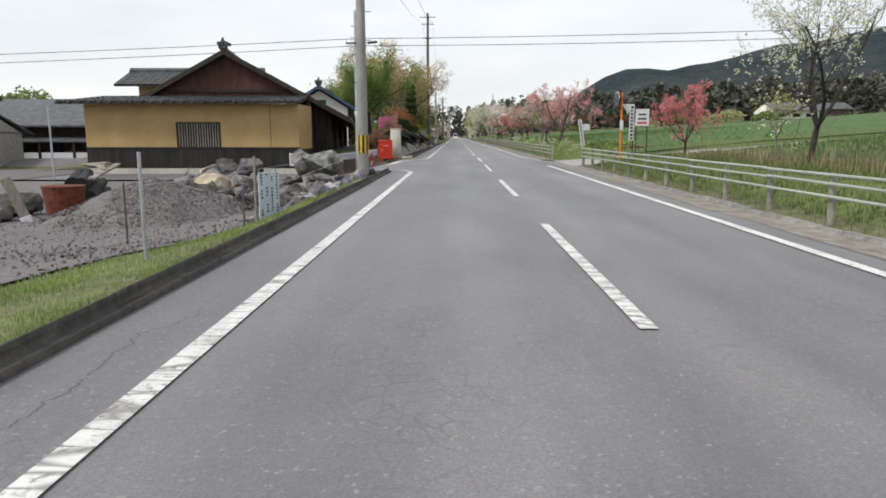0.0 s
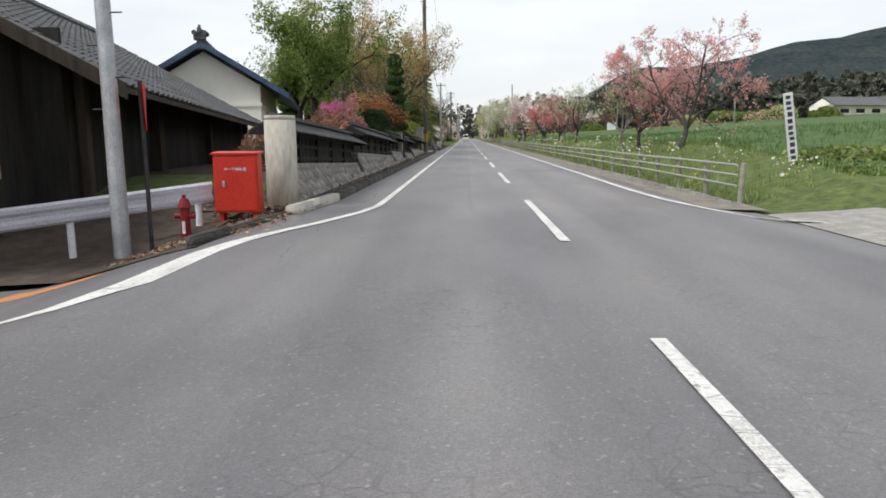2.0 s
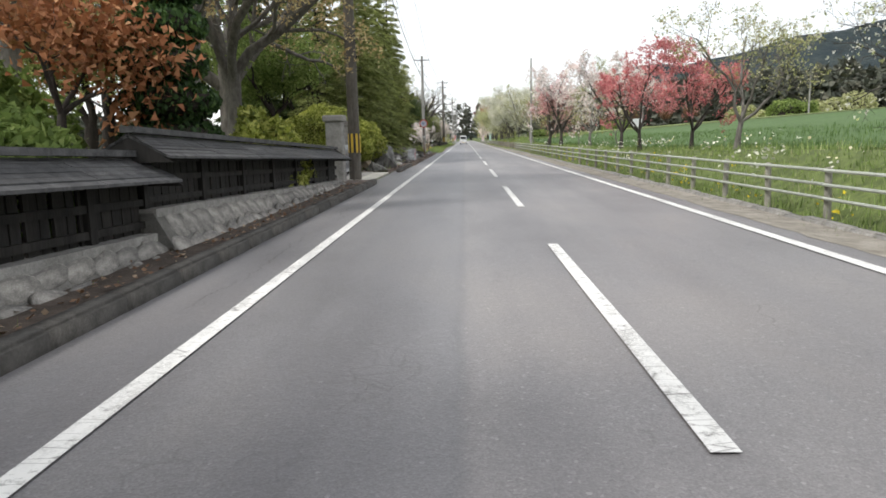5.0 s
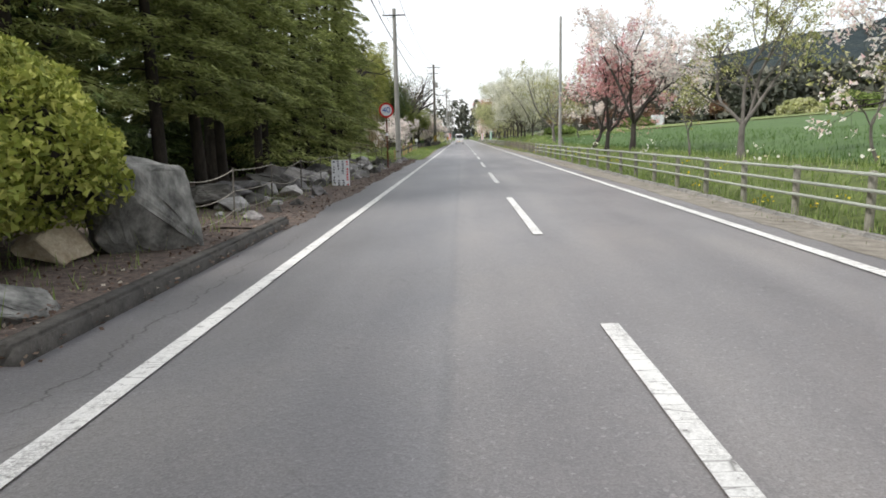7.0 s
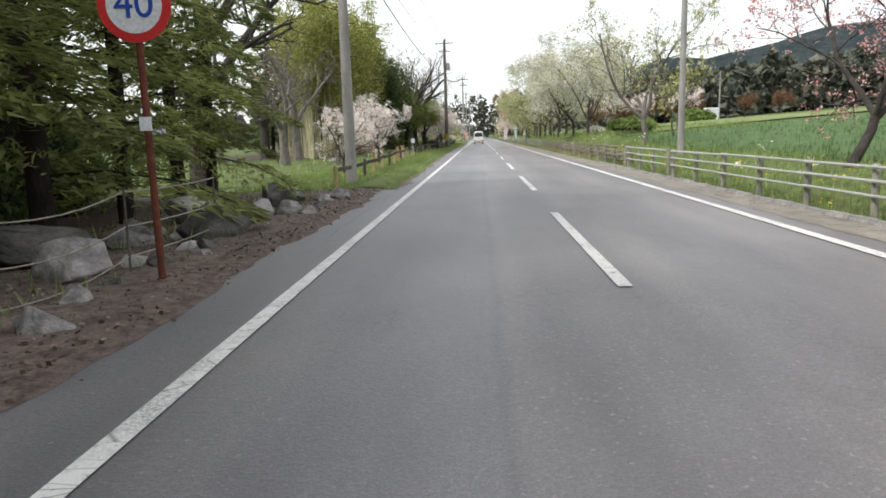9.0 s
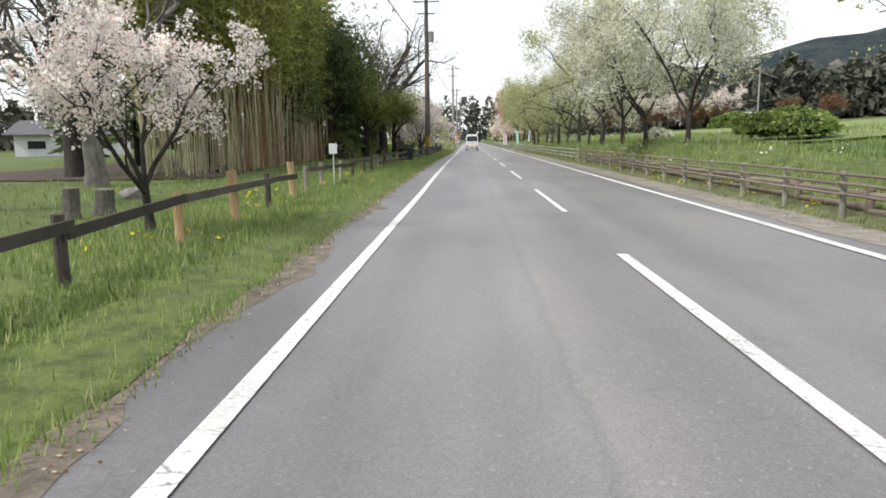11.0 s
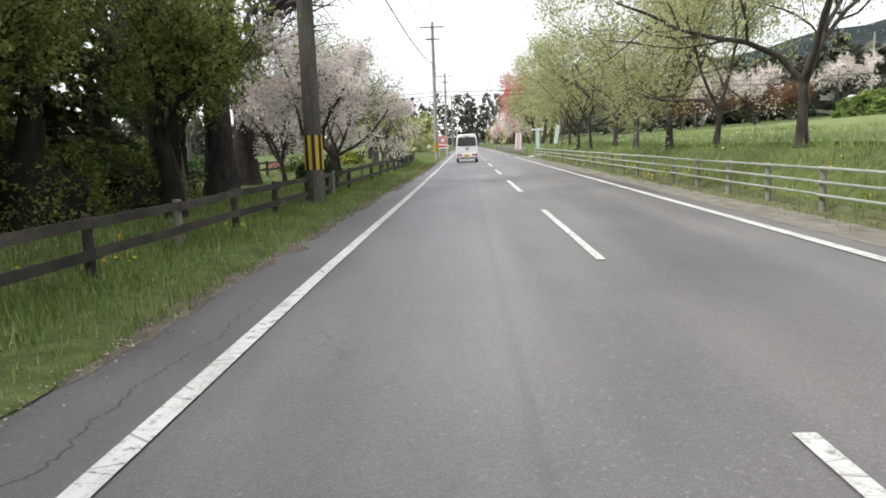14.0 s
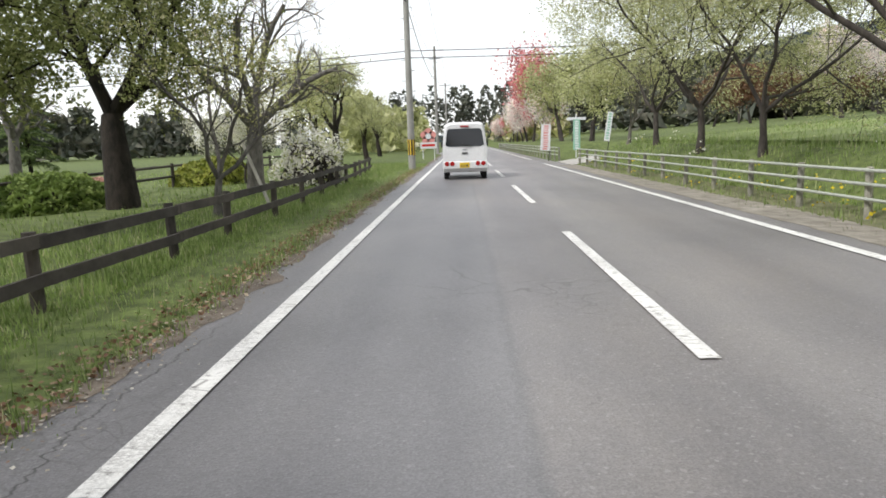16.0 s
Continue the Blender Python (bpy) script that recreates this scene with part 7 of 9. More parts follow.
# ---- van ----
def van(x, y):
    """Small one-box van seen from behind; y is its rear face."""
    ob = thing("van", (x, y, 0), "white one-box delivery van with tinted rear window", "van")
    w, h, l = 1.475, 1.88, 3.3
    # body: sections from rear to front
    def ring(yy, zb, zt, wb, wt, wr):
        return [(-wb / 2, yy, zb), (-wb / 2, yy, 0.55), (-w / 2, yy, 0.95), (-wt / 2, yy, zt - 0.22), (-wr / 2, yy, zt - 0.05), (-wr / 2 + 0.14, yy, zt), (wr / 2 - 0.14, yy, zt), (wr / 2, yy, zt - 0.05), (wt / 2, yy, zt - 0.22), (w / 2, yy, 0.95), (wb / 2, yy, 0.55), (wb / 2, yy, zb)]
    secs = [ring(0.0, 0.32, 1.8, 1.4, 1.26, 1.12), ring(0.08, 0.24, h - 0.01, 1.45, 1.34, 1.22), ring(0.5, 0.22, h, 1.46, 1.36, 1.24), ring(2.5, 0.22, h - 0.02, 1.46, 1.34, 1.2), ring(2.9, 0.24, 1.45, 1.44, 1.3, 1.16), ring(3.28, 0.3, 1.05, 1.4, 1.36, 1.26)]
    bm = new_bm()
    rows = [[bm.verts.new(p) for p in s] for s in secs]
    for a, b in zip(rows, rows[1:]):
        for k in range(12):
            bm.faces.new((a[k], a[(k + 1) % 12], b[(k + 1) % 12], b[k]))
    bm.faces.new(rows[0])
    bm.faces.new(list(reversed(rows[-1])))
    bmesh.ops.recalc_face_normals(bm, faces=bm.faces)
    part("body", bm, VAN_WHITE, ob)
    def plate(name, pts, material, parent, depth=0.012, label=""):
        bm = new_bm()
        poly(bm, pts, (0, depth, 0))
        return part(name, bm, material, parent, label)
    hatch = plate("tailgate", [(-0.66, -0.012, 0.62), (0.66, -0.012, 0.62), (0.66, -0.012, 0.98), (0.6, 0.0, 1.7), (-0.6, 0.0, 1.7), (-0.66, -0.012, 0.98)], VAN_WHITE, ob)
    plate("rear_window", [(-0.63, -0.02, 1.12), (-0.5, -0.022, 1.08), (0.5, -0.022, 1.08), (0.63, -0.02, 1.12), (0.57, -0.008, 1.6), (0.5, -0.006, 1.66), (-0.5, -0.006, 1.66), (-0.57, -0.008, 1.6)], DARK_GLASS, hatch, 0.01)
    bm = new_bm()
    box(bm, (0, -0.02, 1.73), (0.28, 0.03, 0.045), bevel=0.01)
    part("brake_light", bm, LAMP_RED, ob)
    bm = new_bm()
    box(bm, (0, -0.03, 0.86), (0.2, 0.03, 0.05), bevel=0.01)
    part("tailgate_handle", bm, STEEL_DARK, hatch)
    bm = new_bm()
    box(bm, (0, -0.02, 0.98), (0.14, 0.016, 0.05), bevel=0.01)
    part("badge", bm, STEEL, hatch)
    bm = new_bm()
    box(bm, (0.05, -0.04, 1.12), (0.34, 0.02, 0.025), (0, 12, 0))
    part("wiper", bm, BLACK, hatch)
    bm = new_bm()
    box(bm, (0, 0.0, 0.47), (1.47, 0.16, 0.26), bevel=0.03)
    bump = part("bumper", bm, VAN_WHITE, ob)
    for sx in (-0.6, -0.42, 0.42, 0.6):
        bm = new_bm()
        tube(bm, (sx, -0.075, 0.52), (sx, -0.1, 0.52), 0.078, 0.066, 16)
        part("tail_lamp", bm, LAMP_RED, bump)
    bm = new_bm()
    box(bm, (-0.02, -0.09, 0.47), (0.33, 0.012, 0.165), bevel=0.004)
    pl = part("number_plate", bm, PLATE, ob, "yellow plate")
    for dx in (-0.09, -0.02, 0.05, 0.1):
        bm = new_bm()
        box(bm, (-0.02 + dx, -0.098, 0.455), (0.035, 0.004, 0.07))
        part("writing", bm, INK, pl)
    bm = new_bm()
    box(bm, (0, 0.12, 0.3), (1.2, 0.1, 0.12))
    part("underbody", bm, BLACK, ob)
    for sx in (-1, 1):
        for yy in (0.55, 2.6):
            bm = new_bm()
            tube(bm, (sx * 0.56, yy, 0.27), (sx * 0.71, yy, 0.27), 0.27, 0.27, 20)
            wh = part("wheel", bm, RUBBER, ob)
            bm = new_bm()
            tube(bm, (sx * 0.7, yy, 0.27), (sx * 0.722, yy, 0.27), 0.17, 0.15, 16)
            part("rim", bm, STEEL, wh)
        bm = new_bm()
        box(bm, (sx * 0.8, 2.55, 1.15), (0.13, 0.09, 0.2), bevel=0.02)
        part("door_mirror", bm, BLACK, ob)
        bm = new_bm()
        poly(bm, [(sx * 0.722, 0.5, 1.1), (sx * 0.722, 2.3, 1.1), (sx * 0.69, 2.25, 1.55), (sx * 0.69, 0.55, 1.55)], (sx * 0.01, 0, 0))
        part("side_window", bm, DARK_GLASS, ob)


van(-1.32, 215.5)


# ---- houses and things in the distance ----
def far_house(x, y, z, w, d, h, wall, roofm, label, turn=0):
    ob = thing("house", (x, y, z), label, "house", turn=turn)
    bm = new_bm()
    box(bm, (0, 0, h / 2 - 0.3), (w, d, h + 0.6))
    part("wall", bm, wall, ob)
    for s in (-1, 1):
        bm = new_bm()
        poly(bm, [(-w * 0.58, s * d * 0.66, h - 0.15), (w * 0.58, s * d * 0.66, h - 0.15), (w * 0.5, 0, h + d * 0.24), (-w * 0.5, 0, h + d * 0.24)], (0, 0, 0.12))
        part("roof_slope", bm, roofm, ob)
        bm = new_bm()
        poly(bm, [(s * w * 0.5, -d / 2, h - 0.05), (s * w * 0.5, d / 2, h - 0.05), (s * w * 0.5, 0, h + d * 0.2)], (-s * 0.1, 0, 0))
        part("gable", bm, wall, ob)
    for k in range(3):
        bm = new_bm()
        box(bm, (-w * 0.3 + k * w * 0.3, -d / 2 - 0.03, h * 0.5), (w * 0.16, 0.08, h * 0.36))
        wn_ = part("window", bm, DARK_GLASS, ob)
        bm = new_bm()
        box(bm, (-w * 0.3 + k * w * 0.3, -d / 2 - 0.06, h * 0.3), (w * 0.18, 0.12, 0.08))
        part("sill", bm, WHITE, wn_)
    return ob


RED_ROOF = surface("red_roof", (0.16, 0.05, 0.04), (0.26, 0.1, 0.08), 2, 0.7, bump=0.3)
far_house(97, 212, land(97, 212), 15, 9, 2.8, WHITE_PLASTER, ROOF_TILE, "low pale farmhouse with a grey roof beyond the field", 12)
far_house(112, 220, land(112, 220), 12, 8, 2.6, BROWN_WALL, ROOF_TILE, "low brown farmhouse with a grey roof beyond the field", -10)
far_house(84, 312, land(84, 312), 17, 10, 3.0, BROWN_WALL, RED_ROOF, "long brown house with a red roof above the park", 10)
far_house(100, 300, land(100, 300), 12, 9, 3.2, BROWN_WALL, RED_ROOF, "brown house with a red roof above the park", -8)
far_house(-60, 235, -0.4, 14, 8, 3.0, WHITE, ROOF_TILE, "white house beyond the bamboo", 20)
dh = far_house(-27.6, 50.5, -0.75, 9, 7, 2.7, DARK_WOOD, ROOF_TILE, "dark house with a grey tiled roof behind the lot", 4)
bm = new_bm()
poly(bm, [(-4.4, -3.5, 1.95), (4.4, -3.5, 1.95), (4.5, -5.1, 1.6), (-4.5, -5.1, 1.6)], (0, 0, 0.09))
lt = part("lean_to_roof", bm, ROOF_TILE, dh)
for k in range(5):
    bm = new_bm()
    box(bm, (-4.2 + 2.1 * k, -4.95, 0.8), (0.12, 0.12, 1.7))
    part("post", bm, DARK_WOOD, lt)
for k in range(4):
    bm = new_bm()
    box(bm, (-3.15 + 2.1 * k, -4.97, 0.72), (1.9, 0.04, 0.5), bevel=0.005)
    part("white_panel", bm, WHITE, lt, "white panel in the lean-to front")
    bm = new_bm()
    box(bm, (-3.15 + 2.1 * k, -4.95, 0.15), (1.95, 0.06, 0.62))
    part("skirt", bm, BLACK_WOOD, lt)
far_house(-29.3, 42, -0.95, 4, 4, 2.4, CONCRETE, ROOF_TILE, "low grey outbuilding with a tiled roof behind the lot", 0)
wb = thing("utility_box", (45.5, 254, land(45.5, 254)), "large white utility box on the grass slope", "utility box")
bm = new_bm()
box(bm, (0, 0, 1.1), (2.6, 1.5, 2.6), bevel=0.06)
part("cabinet", bm, WHITE, wb)
bm = new_bm()
box(bm, (-0.2, -0.77, 1.1), (1.0, 0.04, 2.0), bevel=0.02)
part("door", bm, WHITE, wb)


def hills():
    v, f = [], []
    xs_ = [-1200 + 60 * i for i in range(82)]
    def top(x):
        return float(np.interp(x, [-1200, -400, 150, 260, 340, 430, 513, 600, 706, 831, 1000, 1165, 1600, 2400, 3700], [6, 8, 20, 60, 120, 172, 200, 196, 205, 238, 262, 300, 380, 420, 380]))
    rows = [(1250, -0.02), (1400, 0.18), (1600, 0.5), (1800, 0.8), (2000, 1.0), (2250, 0.95)]
    for yy, k in rows:
        for x in xs_:
            n_ = noise.noise(Vector((x * 0.006, yy * 0.006, 1.0))) * 18 * k + noise.noise(Vector((x * 0.03, yy * 0.03, 2.0))) * 5 * k
            v.append((x, yy, top(x) * k + n_ - 3))
    n = len(xs_)
    for j in range(len(rows) - 1):
        for i in range(n - 1):
            f.append((j * n + i, j * n + i + 1, (j + 1) * n + i + 1, (j + 1) * n + i))
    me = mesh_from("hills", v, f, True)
    me.materials.append(HAZED_HILL_WOOD)
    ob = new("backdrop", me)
    tagged(ob, "far haze-blue wooded hills under the cloud", "hills", kind="structure")


hills()


# ---- trees ----
# roadside cherries: dark forked trunks and thin crowns
for k in range(2):
    grown("pale%d" % k, 10 + k, BARK, L_BLOSSOM, twiggy, crown=13000, leaf=0.046, bunch=5, height=4.9)
    grown("full%d" % k, 15 + k, BARK, L_BLOSSOM, twiggy, crown=15000, leaf=0.052, cloud=0.09, bunch=5, height=4.9, kite=True, high=0.5)
    grown("pink%d" % k, 20 + k, BARK, L_PINK, twiggy, crown=14000, leaf=0.05, bunch=5, height=4.9, kite=True)
    grown("white%d" % k, 30 + k, BARK, L_WHITE, twiggy, crown=34000, leaf=0.039, bunch=4, height=6.0, cloud=0.17, high=0.35, radius=0.06, open_=0.8, trunk=0.7, limb=2.9)
    grown("bud%d" % k, 40 + k, BARK_GREY, L_BUD, twiggy, crown=5200, leaf=0.04, bunch=3, height=4.9, wild=0.22)
for k in range(3):
    grown("spring%d" % k, 50 + k, BARK, L_SPRING, twiggy, crown=35000, leaf=0.033, bunch=3, cloud=0.21, height=5.8, high=0.8, wild=0.2, radius=0.07)
grown("sparse", 33, BARK, L_WHITE, twiggy, crown=5500, leaf=0.045, bunch=4, height=6.2, radius=0.075, cloud=0.1)
grown("red0", 60, BARK, L_RED, twiggy, crown=11000, leaf=0.05, bunch=5, height=4.9)
grown("lean", 61, BARK, L_PINK, twiggy, crown=14000, leaf=0.048, bunch=5, lean=(-0.45, -0.1), height=5.4, kite=True)
grown("bare0", 70, BARK_GREY, L_TAN, twiggy, crown=900, leaf=0.05, bunch=2, height=9.5, trunk=1.6, radius=0.19, open_=0.5)
grown("bare1", 71, BARK, L_BUD, twiggy, crown=900, leaf=0.045, bunch=2, height=9.0, trunk=1.3, radius=0.2, open_=0.66)
grown("stem", 71, BARK, L_BUD, crown=500, leaf=0.06, cloud=0.12, height=9.0, trunk=1.6, radius=0.2, levels=4, up=0.08, angle=0.6, shrink=0.76)
grown("maple", 72, BARK_DARK, L_GREEN, crown=24000, leaf=0.07, cloud=0.3, bunch=4, gap=0.3, height=7.6, trunk=1.8, radius=0.2, levels=5, up=0.1, angle=0.62, shrink=0.74)
grown("tan", 73, BARK_GREY, L_TAN, twiggy, crown=20000, leaf=0.062, cloud=0.2, bunch=3, height=9.6, trunk=1.8, radius=0.17, limb=3.4, open_=0.62, high=0.4)
grown("orange", 74, BARK, L_ORANGE, crown=3600, leaf=0.09, cloud=0.22, height=3.6, trunk=0.9, radius=0.09, levels=5, up=0.06, angle=0.66)
grown("leafy", 75, BARK_DARK, L_SPRING, crown=14000, leaf=0.06, cloud=0.3, bunch=3, height=6.6, trunk=1.2, radius=0.2, levels=5, up=0.08, angle=0.62, shrink=0.76)
FAR = dict(height=5.2, trunk=0.6, radius=0.07, levels=4, up=0.06, angle=0.6, shrink=0.8, fork=(2, 3), crown=5000, leaf=0.1, cloud=0.36)
for _k, _m in (("farpale", L_BLOSSOM), ("farpink", L_PINK), ("farspring", L_SPRING), ("farbud", L_BUD), ("farred", L_RED)):
    grown(_k, 90 + len(_k), BARK, _m, **FAR)
grown("sapling", 76, BARK_GREY, L_BUD, crown=400, leaf=0.06, cloud=0.1, height=2.6, trunk=0.7, radius=0.04, levels=5, up=0.14, angle=0.5)
grown("bronze", 78, BARK, L_BRONZE, crown=4200, leaf=0.09, cloud=0.26, height=3.6, trunk=0.9, radius=0.09, levels=5, up=0.06, angle=0.66)
grown("evergreen", 79, BARK_DARK, L_OLIVE, crown=10500, leaf=0.06, cloud=0.3, bunch=4, height=5.4, trunk=0.7, radius=0.14, levels=5, up=0.1, angle=0.6, shrink=0.76)
grown("ancient", 81, BARK_DARK, L_FRESH, crown=32000, leaf=0.05, cloud=0.36, bunch=4, height=8.0, trunk=1.9, radius=0.36, levels=5, up=0.05, angle=0.75, shrink=0.8, gap=0.35, bend=0.07)

LAB = {"pale": "roadside cherry tree in pale pink blossom", "pink": "roadside cherry tree in rose-pink blossom", "red": "roadside peach tree in deep red blossom",
       "white": "tall roadside cherry tree in white blossom", "sparse": "wide roadside tree with bare twigs and scattered white blossom", "bud": "nearly bare roadside tree with opening buds", "spring": "roadside cherry tree in fresh light green leaf",
       "lean": "leaning roadside cherry tree in rose-pink blossom", "sapling": "slender young tree on the bank"}


def row(kind, x, y, turn, size=1.0):
    plant(kind, x, y, land(x, y) - 0.05, turn, LAB[kind.removeprefix("far").rstrip("0123456789")], size, group="trees along the road", name="roadside_tree")


row("sparse", 8.64, 22.4, 40, 0.92)
row("red0", 8.2, 31.7, 90, 0.62)
for kind, x, y, turn, s in (("lean", 6.0, 52.6, 180, 0.82), ("pink0", 5.86, 57.2, 80, 0.82), ("bud0", 5.9, 60.8, 200, 0.84), ("sparse", 6.2, 75.7, 30, 0.7), ("bud1", 6.5, 84.0, 130, 0.84),
                            ("red0", 6.2, 93.4, 20, 0.9), ("pale1", 6.3, 97.4, 300, 0.95), ("red0", 6.8, 88.8, 200, 0.8), ("bud0", 6.5, 106.6, 200, 1.12), ("pale0", 6.28, 117.6, 70, 1.25), ("pink1", 5.75, 120.2, 10, 1.2),
                            ("lean", 5.95, 125.0, 150, 0.95), ("bud1", 6.4, 143.5, 240, 1.15), ("white0", 6.4, 160.6, 0, 1.0), ("white1", 6.1, 165.3, 90, 1.05),
                            ("white0", 6.2, 170.2, 190, 0.95), ("spring1", 6.1, 175.3, 30, 0.96), ("white1", 6.15, 180.2, 250, 0.82), ("spring2", 6.4, 185.8, 100, 0.95), ("spring0", 6.3, 190.9, 200, 0.9), ("spring1", 6.2, 195.4, 300, 0.92),
                            ("bud1", 6.2, 200.4, 20, 1.0), ("spring2", 6.2, 205.0, 210, 0.9), ("spring0", 5.8, 209.5, 120, 0.85), ("spring1", 5.75, 213.8, 60, 0.85), ("spring2", 6.2, 220.0, 330, 0.8), ("bud0", 6.2, 224.7, 100, 0.8),
                            ("farspring", 7.0, 238.0, 0, 0.85), ("farspring", 6.8, 244.0, 100, 0.95), ("farspring", 6.8, 250.0, 200, 1.0), ("farred", 7.2, 262.0, 0, 1.35), ("farpale", 6.5, 256.0, 30, 0.75), ("farpink", 6.4, 268.0, 90, 0.85), ("farpale", 6.4, 276.0, 9, 0.85),
                            ("sapling0", 6.6, 111.0, 0, 1.0), ("sapling0", 7.2, 101.6, 90, 1.0), ("sapling0", 6.2, 136.5, 40, 1.3), ("sapling0", 9.5, 150.0, 140, 1.2), ("sapling0", 9.0, 25.0, 0, 0.9)):
    if kind == "sapling0":
        kind = "sapling"
    row(kind, x, y, turn, s * (1 + 0.17 * smooth(125, 145, y) + 0.12 * smooth(158, 166, y)))
for k in range(10):
    row(("farpale", "farpink", "farspring", "farbud", "farred")[k % 5], 6.6, 284 + 9 * k, 70 * k, 0.9)
for k, (x, y) in enumerate(((36, 274), (39, 279), (42, 275), (45, 281), (48, 277), (33, 280), (51, 283), (27, 262), (31, 268), (22, 258), (55, 262), (60, 256), (24, 240), (30, 246), (36, 240))):
    plant("bronze" if k < 12 else "pale1", x, y, land(x, y), 60 * k, "bronze-leaved tree beyond the park lawn" if k < 12 else "blossoming tree beyond the park lawn", 1.6 if k < 9 else 1.3, group="trees beyond the lawn")

# garden trees behind the wall
plant("maple", -8.7, 64.8, 0.4, 30, "broad dark green maple in the walled garden", 1.08)
plant("maple", -11.2, 68.5, 0.4, 170, "broad dark green maple in the walled garden", 0.95)
plant("maple", -8.0, 90.5, 0.3, 290, "dense green tree at the end of the garden", 0.8)
plant("tan", -7.6, 84.5, 0.3, 10, "tall tree in tan spring leaf behind the garden", 1.0)
plant("tan", -10.5, 79.0, 0.4, 130, "tall tree in tan spring leaf behind the garden", 1.1)
plant("tan", -7.2, 79.8, 0.4, 250, "tall tree in tan spring leaf behind the garden", 0.9)
plant("bare0", -9.0, 88.0, 0.2, 50, "tall nearly bare tree behind the garden", 1.05)
plant("orange", -7.3, 75.0, 0.6, 0, "small dull orange-leaved maple in the garden", 0.95)
plant("sapling", -7.4, 64.5, 0.45, 0, "thin pale bare tree in the garden", 1.2)


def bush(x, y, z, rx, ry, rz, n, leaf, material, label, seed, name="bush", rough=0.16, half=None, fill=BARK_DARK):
    """A clipped or rounded shrub: a solid dark core under a skin of many leaves."""
    r = np.random.default_rng(seed)
    u = r.normal(size=(n, 3))
    u /= np.linalg.norm(u, axis=1, keepdims=True)
    u[:, 2] = np.abs(u[:, 2]) * np.where(r.random(n) < 0.9, 1, -0.3)
    k = np.array([1 + rough * noise.noise(Vector(p) * 2.6 + Vector((seed, 0, 0))) + 0.5 * rough * noise.noise(Vector(p) * 6 + Vector((0, seed, 0))) for p in u])
    depth = 1 - 0.18 * r.random(n) ** 2
    c = u * np.array([rx, ry, rz]) * (k * depth)[:, None]
    ob = thing(name, (x, y, z), label, "shrub")
    if half is None:
        part_of("foliage", quads_mesh("foliage", leaves(r, c, leaf * 1.15, three=True)), material, ob)
    else:
        m = (u[:, 0] - 0.3 * u[:, 1] - 0.35 * u[:, 2] + 0.25 * r.normal(size=n)) < -0.15
        part_of("foliage", quads_mesh("foliage", leaves(r, c[m], leaf * 1.15, three=True)), material, ob)
        part_of("side_foliage", quads_mesh("side_foliage", leaves(r, c[~m], leaf * 1.15, three=True)), half, ob)
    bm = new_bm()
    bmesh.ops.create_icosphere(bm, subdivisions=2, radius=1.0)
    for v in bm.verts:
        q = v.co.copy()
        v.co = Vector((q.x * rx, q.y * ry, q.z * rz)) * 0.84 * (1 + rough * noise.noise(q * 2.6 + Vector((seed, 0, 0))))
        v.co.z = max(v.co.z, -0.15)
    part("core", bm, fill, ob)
    return ob


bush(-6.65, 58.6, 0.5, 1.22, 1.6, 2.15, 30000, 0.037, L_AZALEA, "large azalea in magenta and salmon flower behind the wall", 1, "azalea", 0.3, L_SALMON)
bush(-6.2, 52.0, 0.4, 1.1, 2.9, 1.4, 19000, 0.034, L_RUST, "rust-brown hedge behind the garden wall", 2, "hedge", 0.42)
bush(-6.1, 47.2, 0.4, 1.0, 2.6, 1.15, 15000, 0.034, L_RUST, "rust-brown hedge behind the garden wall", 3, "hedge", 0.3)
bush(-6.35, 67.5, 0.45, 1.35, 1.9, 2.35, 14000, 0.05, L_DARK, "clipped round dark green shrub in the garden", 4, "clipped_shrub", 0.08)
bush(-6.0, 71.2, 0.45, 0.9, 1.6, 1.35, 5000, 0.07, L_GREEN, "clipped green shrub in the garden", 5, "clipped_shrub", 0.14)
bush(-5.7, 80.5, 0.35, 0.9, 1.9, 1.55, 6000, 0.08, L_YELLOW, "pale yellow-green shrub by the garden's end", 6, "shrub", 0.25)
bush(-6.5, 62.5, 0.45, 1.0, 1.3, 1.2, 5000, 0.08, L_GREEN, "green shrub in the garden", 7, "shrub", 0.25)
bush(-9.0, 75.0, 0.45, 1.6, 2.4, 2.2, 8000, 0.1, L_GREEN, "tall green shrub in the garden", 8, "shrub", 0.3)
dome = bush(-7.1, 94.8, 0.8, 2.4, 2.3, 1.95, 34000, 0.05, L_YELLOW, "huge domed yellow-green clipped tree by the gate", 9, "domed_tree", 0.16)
_lb = Limbs()
_lb.limb([np.array([0.3, -0.6, -0.9]), np.array([0.25, -0.5, -0.4]), np.array([0.1, -0.2, 0.2])], [0.17, 0.14, 0.11], 8)
part_of("trunk", _lb.mesh("trunk"), BARK, dome)
for k in range(9):
    _a = k * 0.7
    _lb = Limbs()
    _lb.limb([np.array([0.2, -0.4, -0.35]), np.array([1.0 * math.cos(_a), 1.0 * math.sin(_a) - 0.2, -0.2 + 0.06 * (k % 3)]), np.array([2.1 * math.cos(_a), 2.0 * math.sin(_a), 0.05])], [0.06, 0.04, 0.012], 5)
    part_of("limb", _lb.mesh("limb"), BARK, dome)
bush(-7.0, 70.0, 0.45, 1.1, 1.5, 2.3, 6000, 0.08, L_DARK, "dark green shrub in the garden", 10, "shrub", 0.2)
bush(-5.9, 213.0, 0.1, 1.0, 1.3, 1.55, 5200, 0.05, L_WHITE, "white-flowering shrub by the park fence", 11, "flowering_shrub", 0.5)
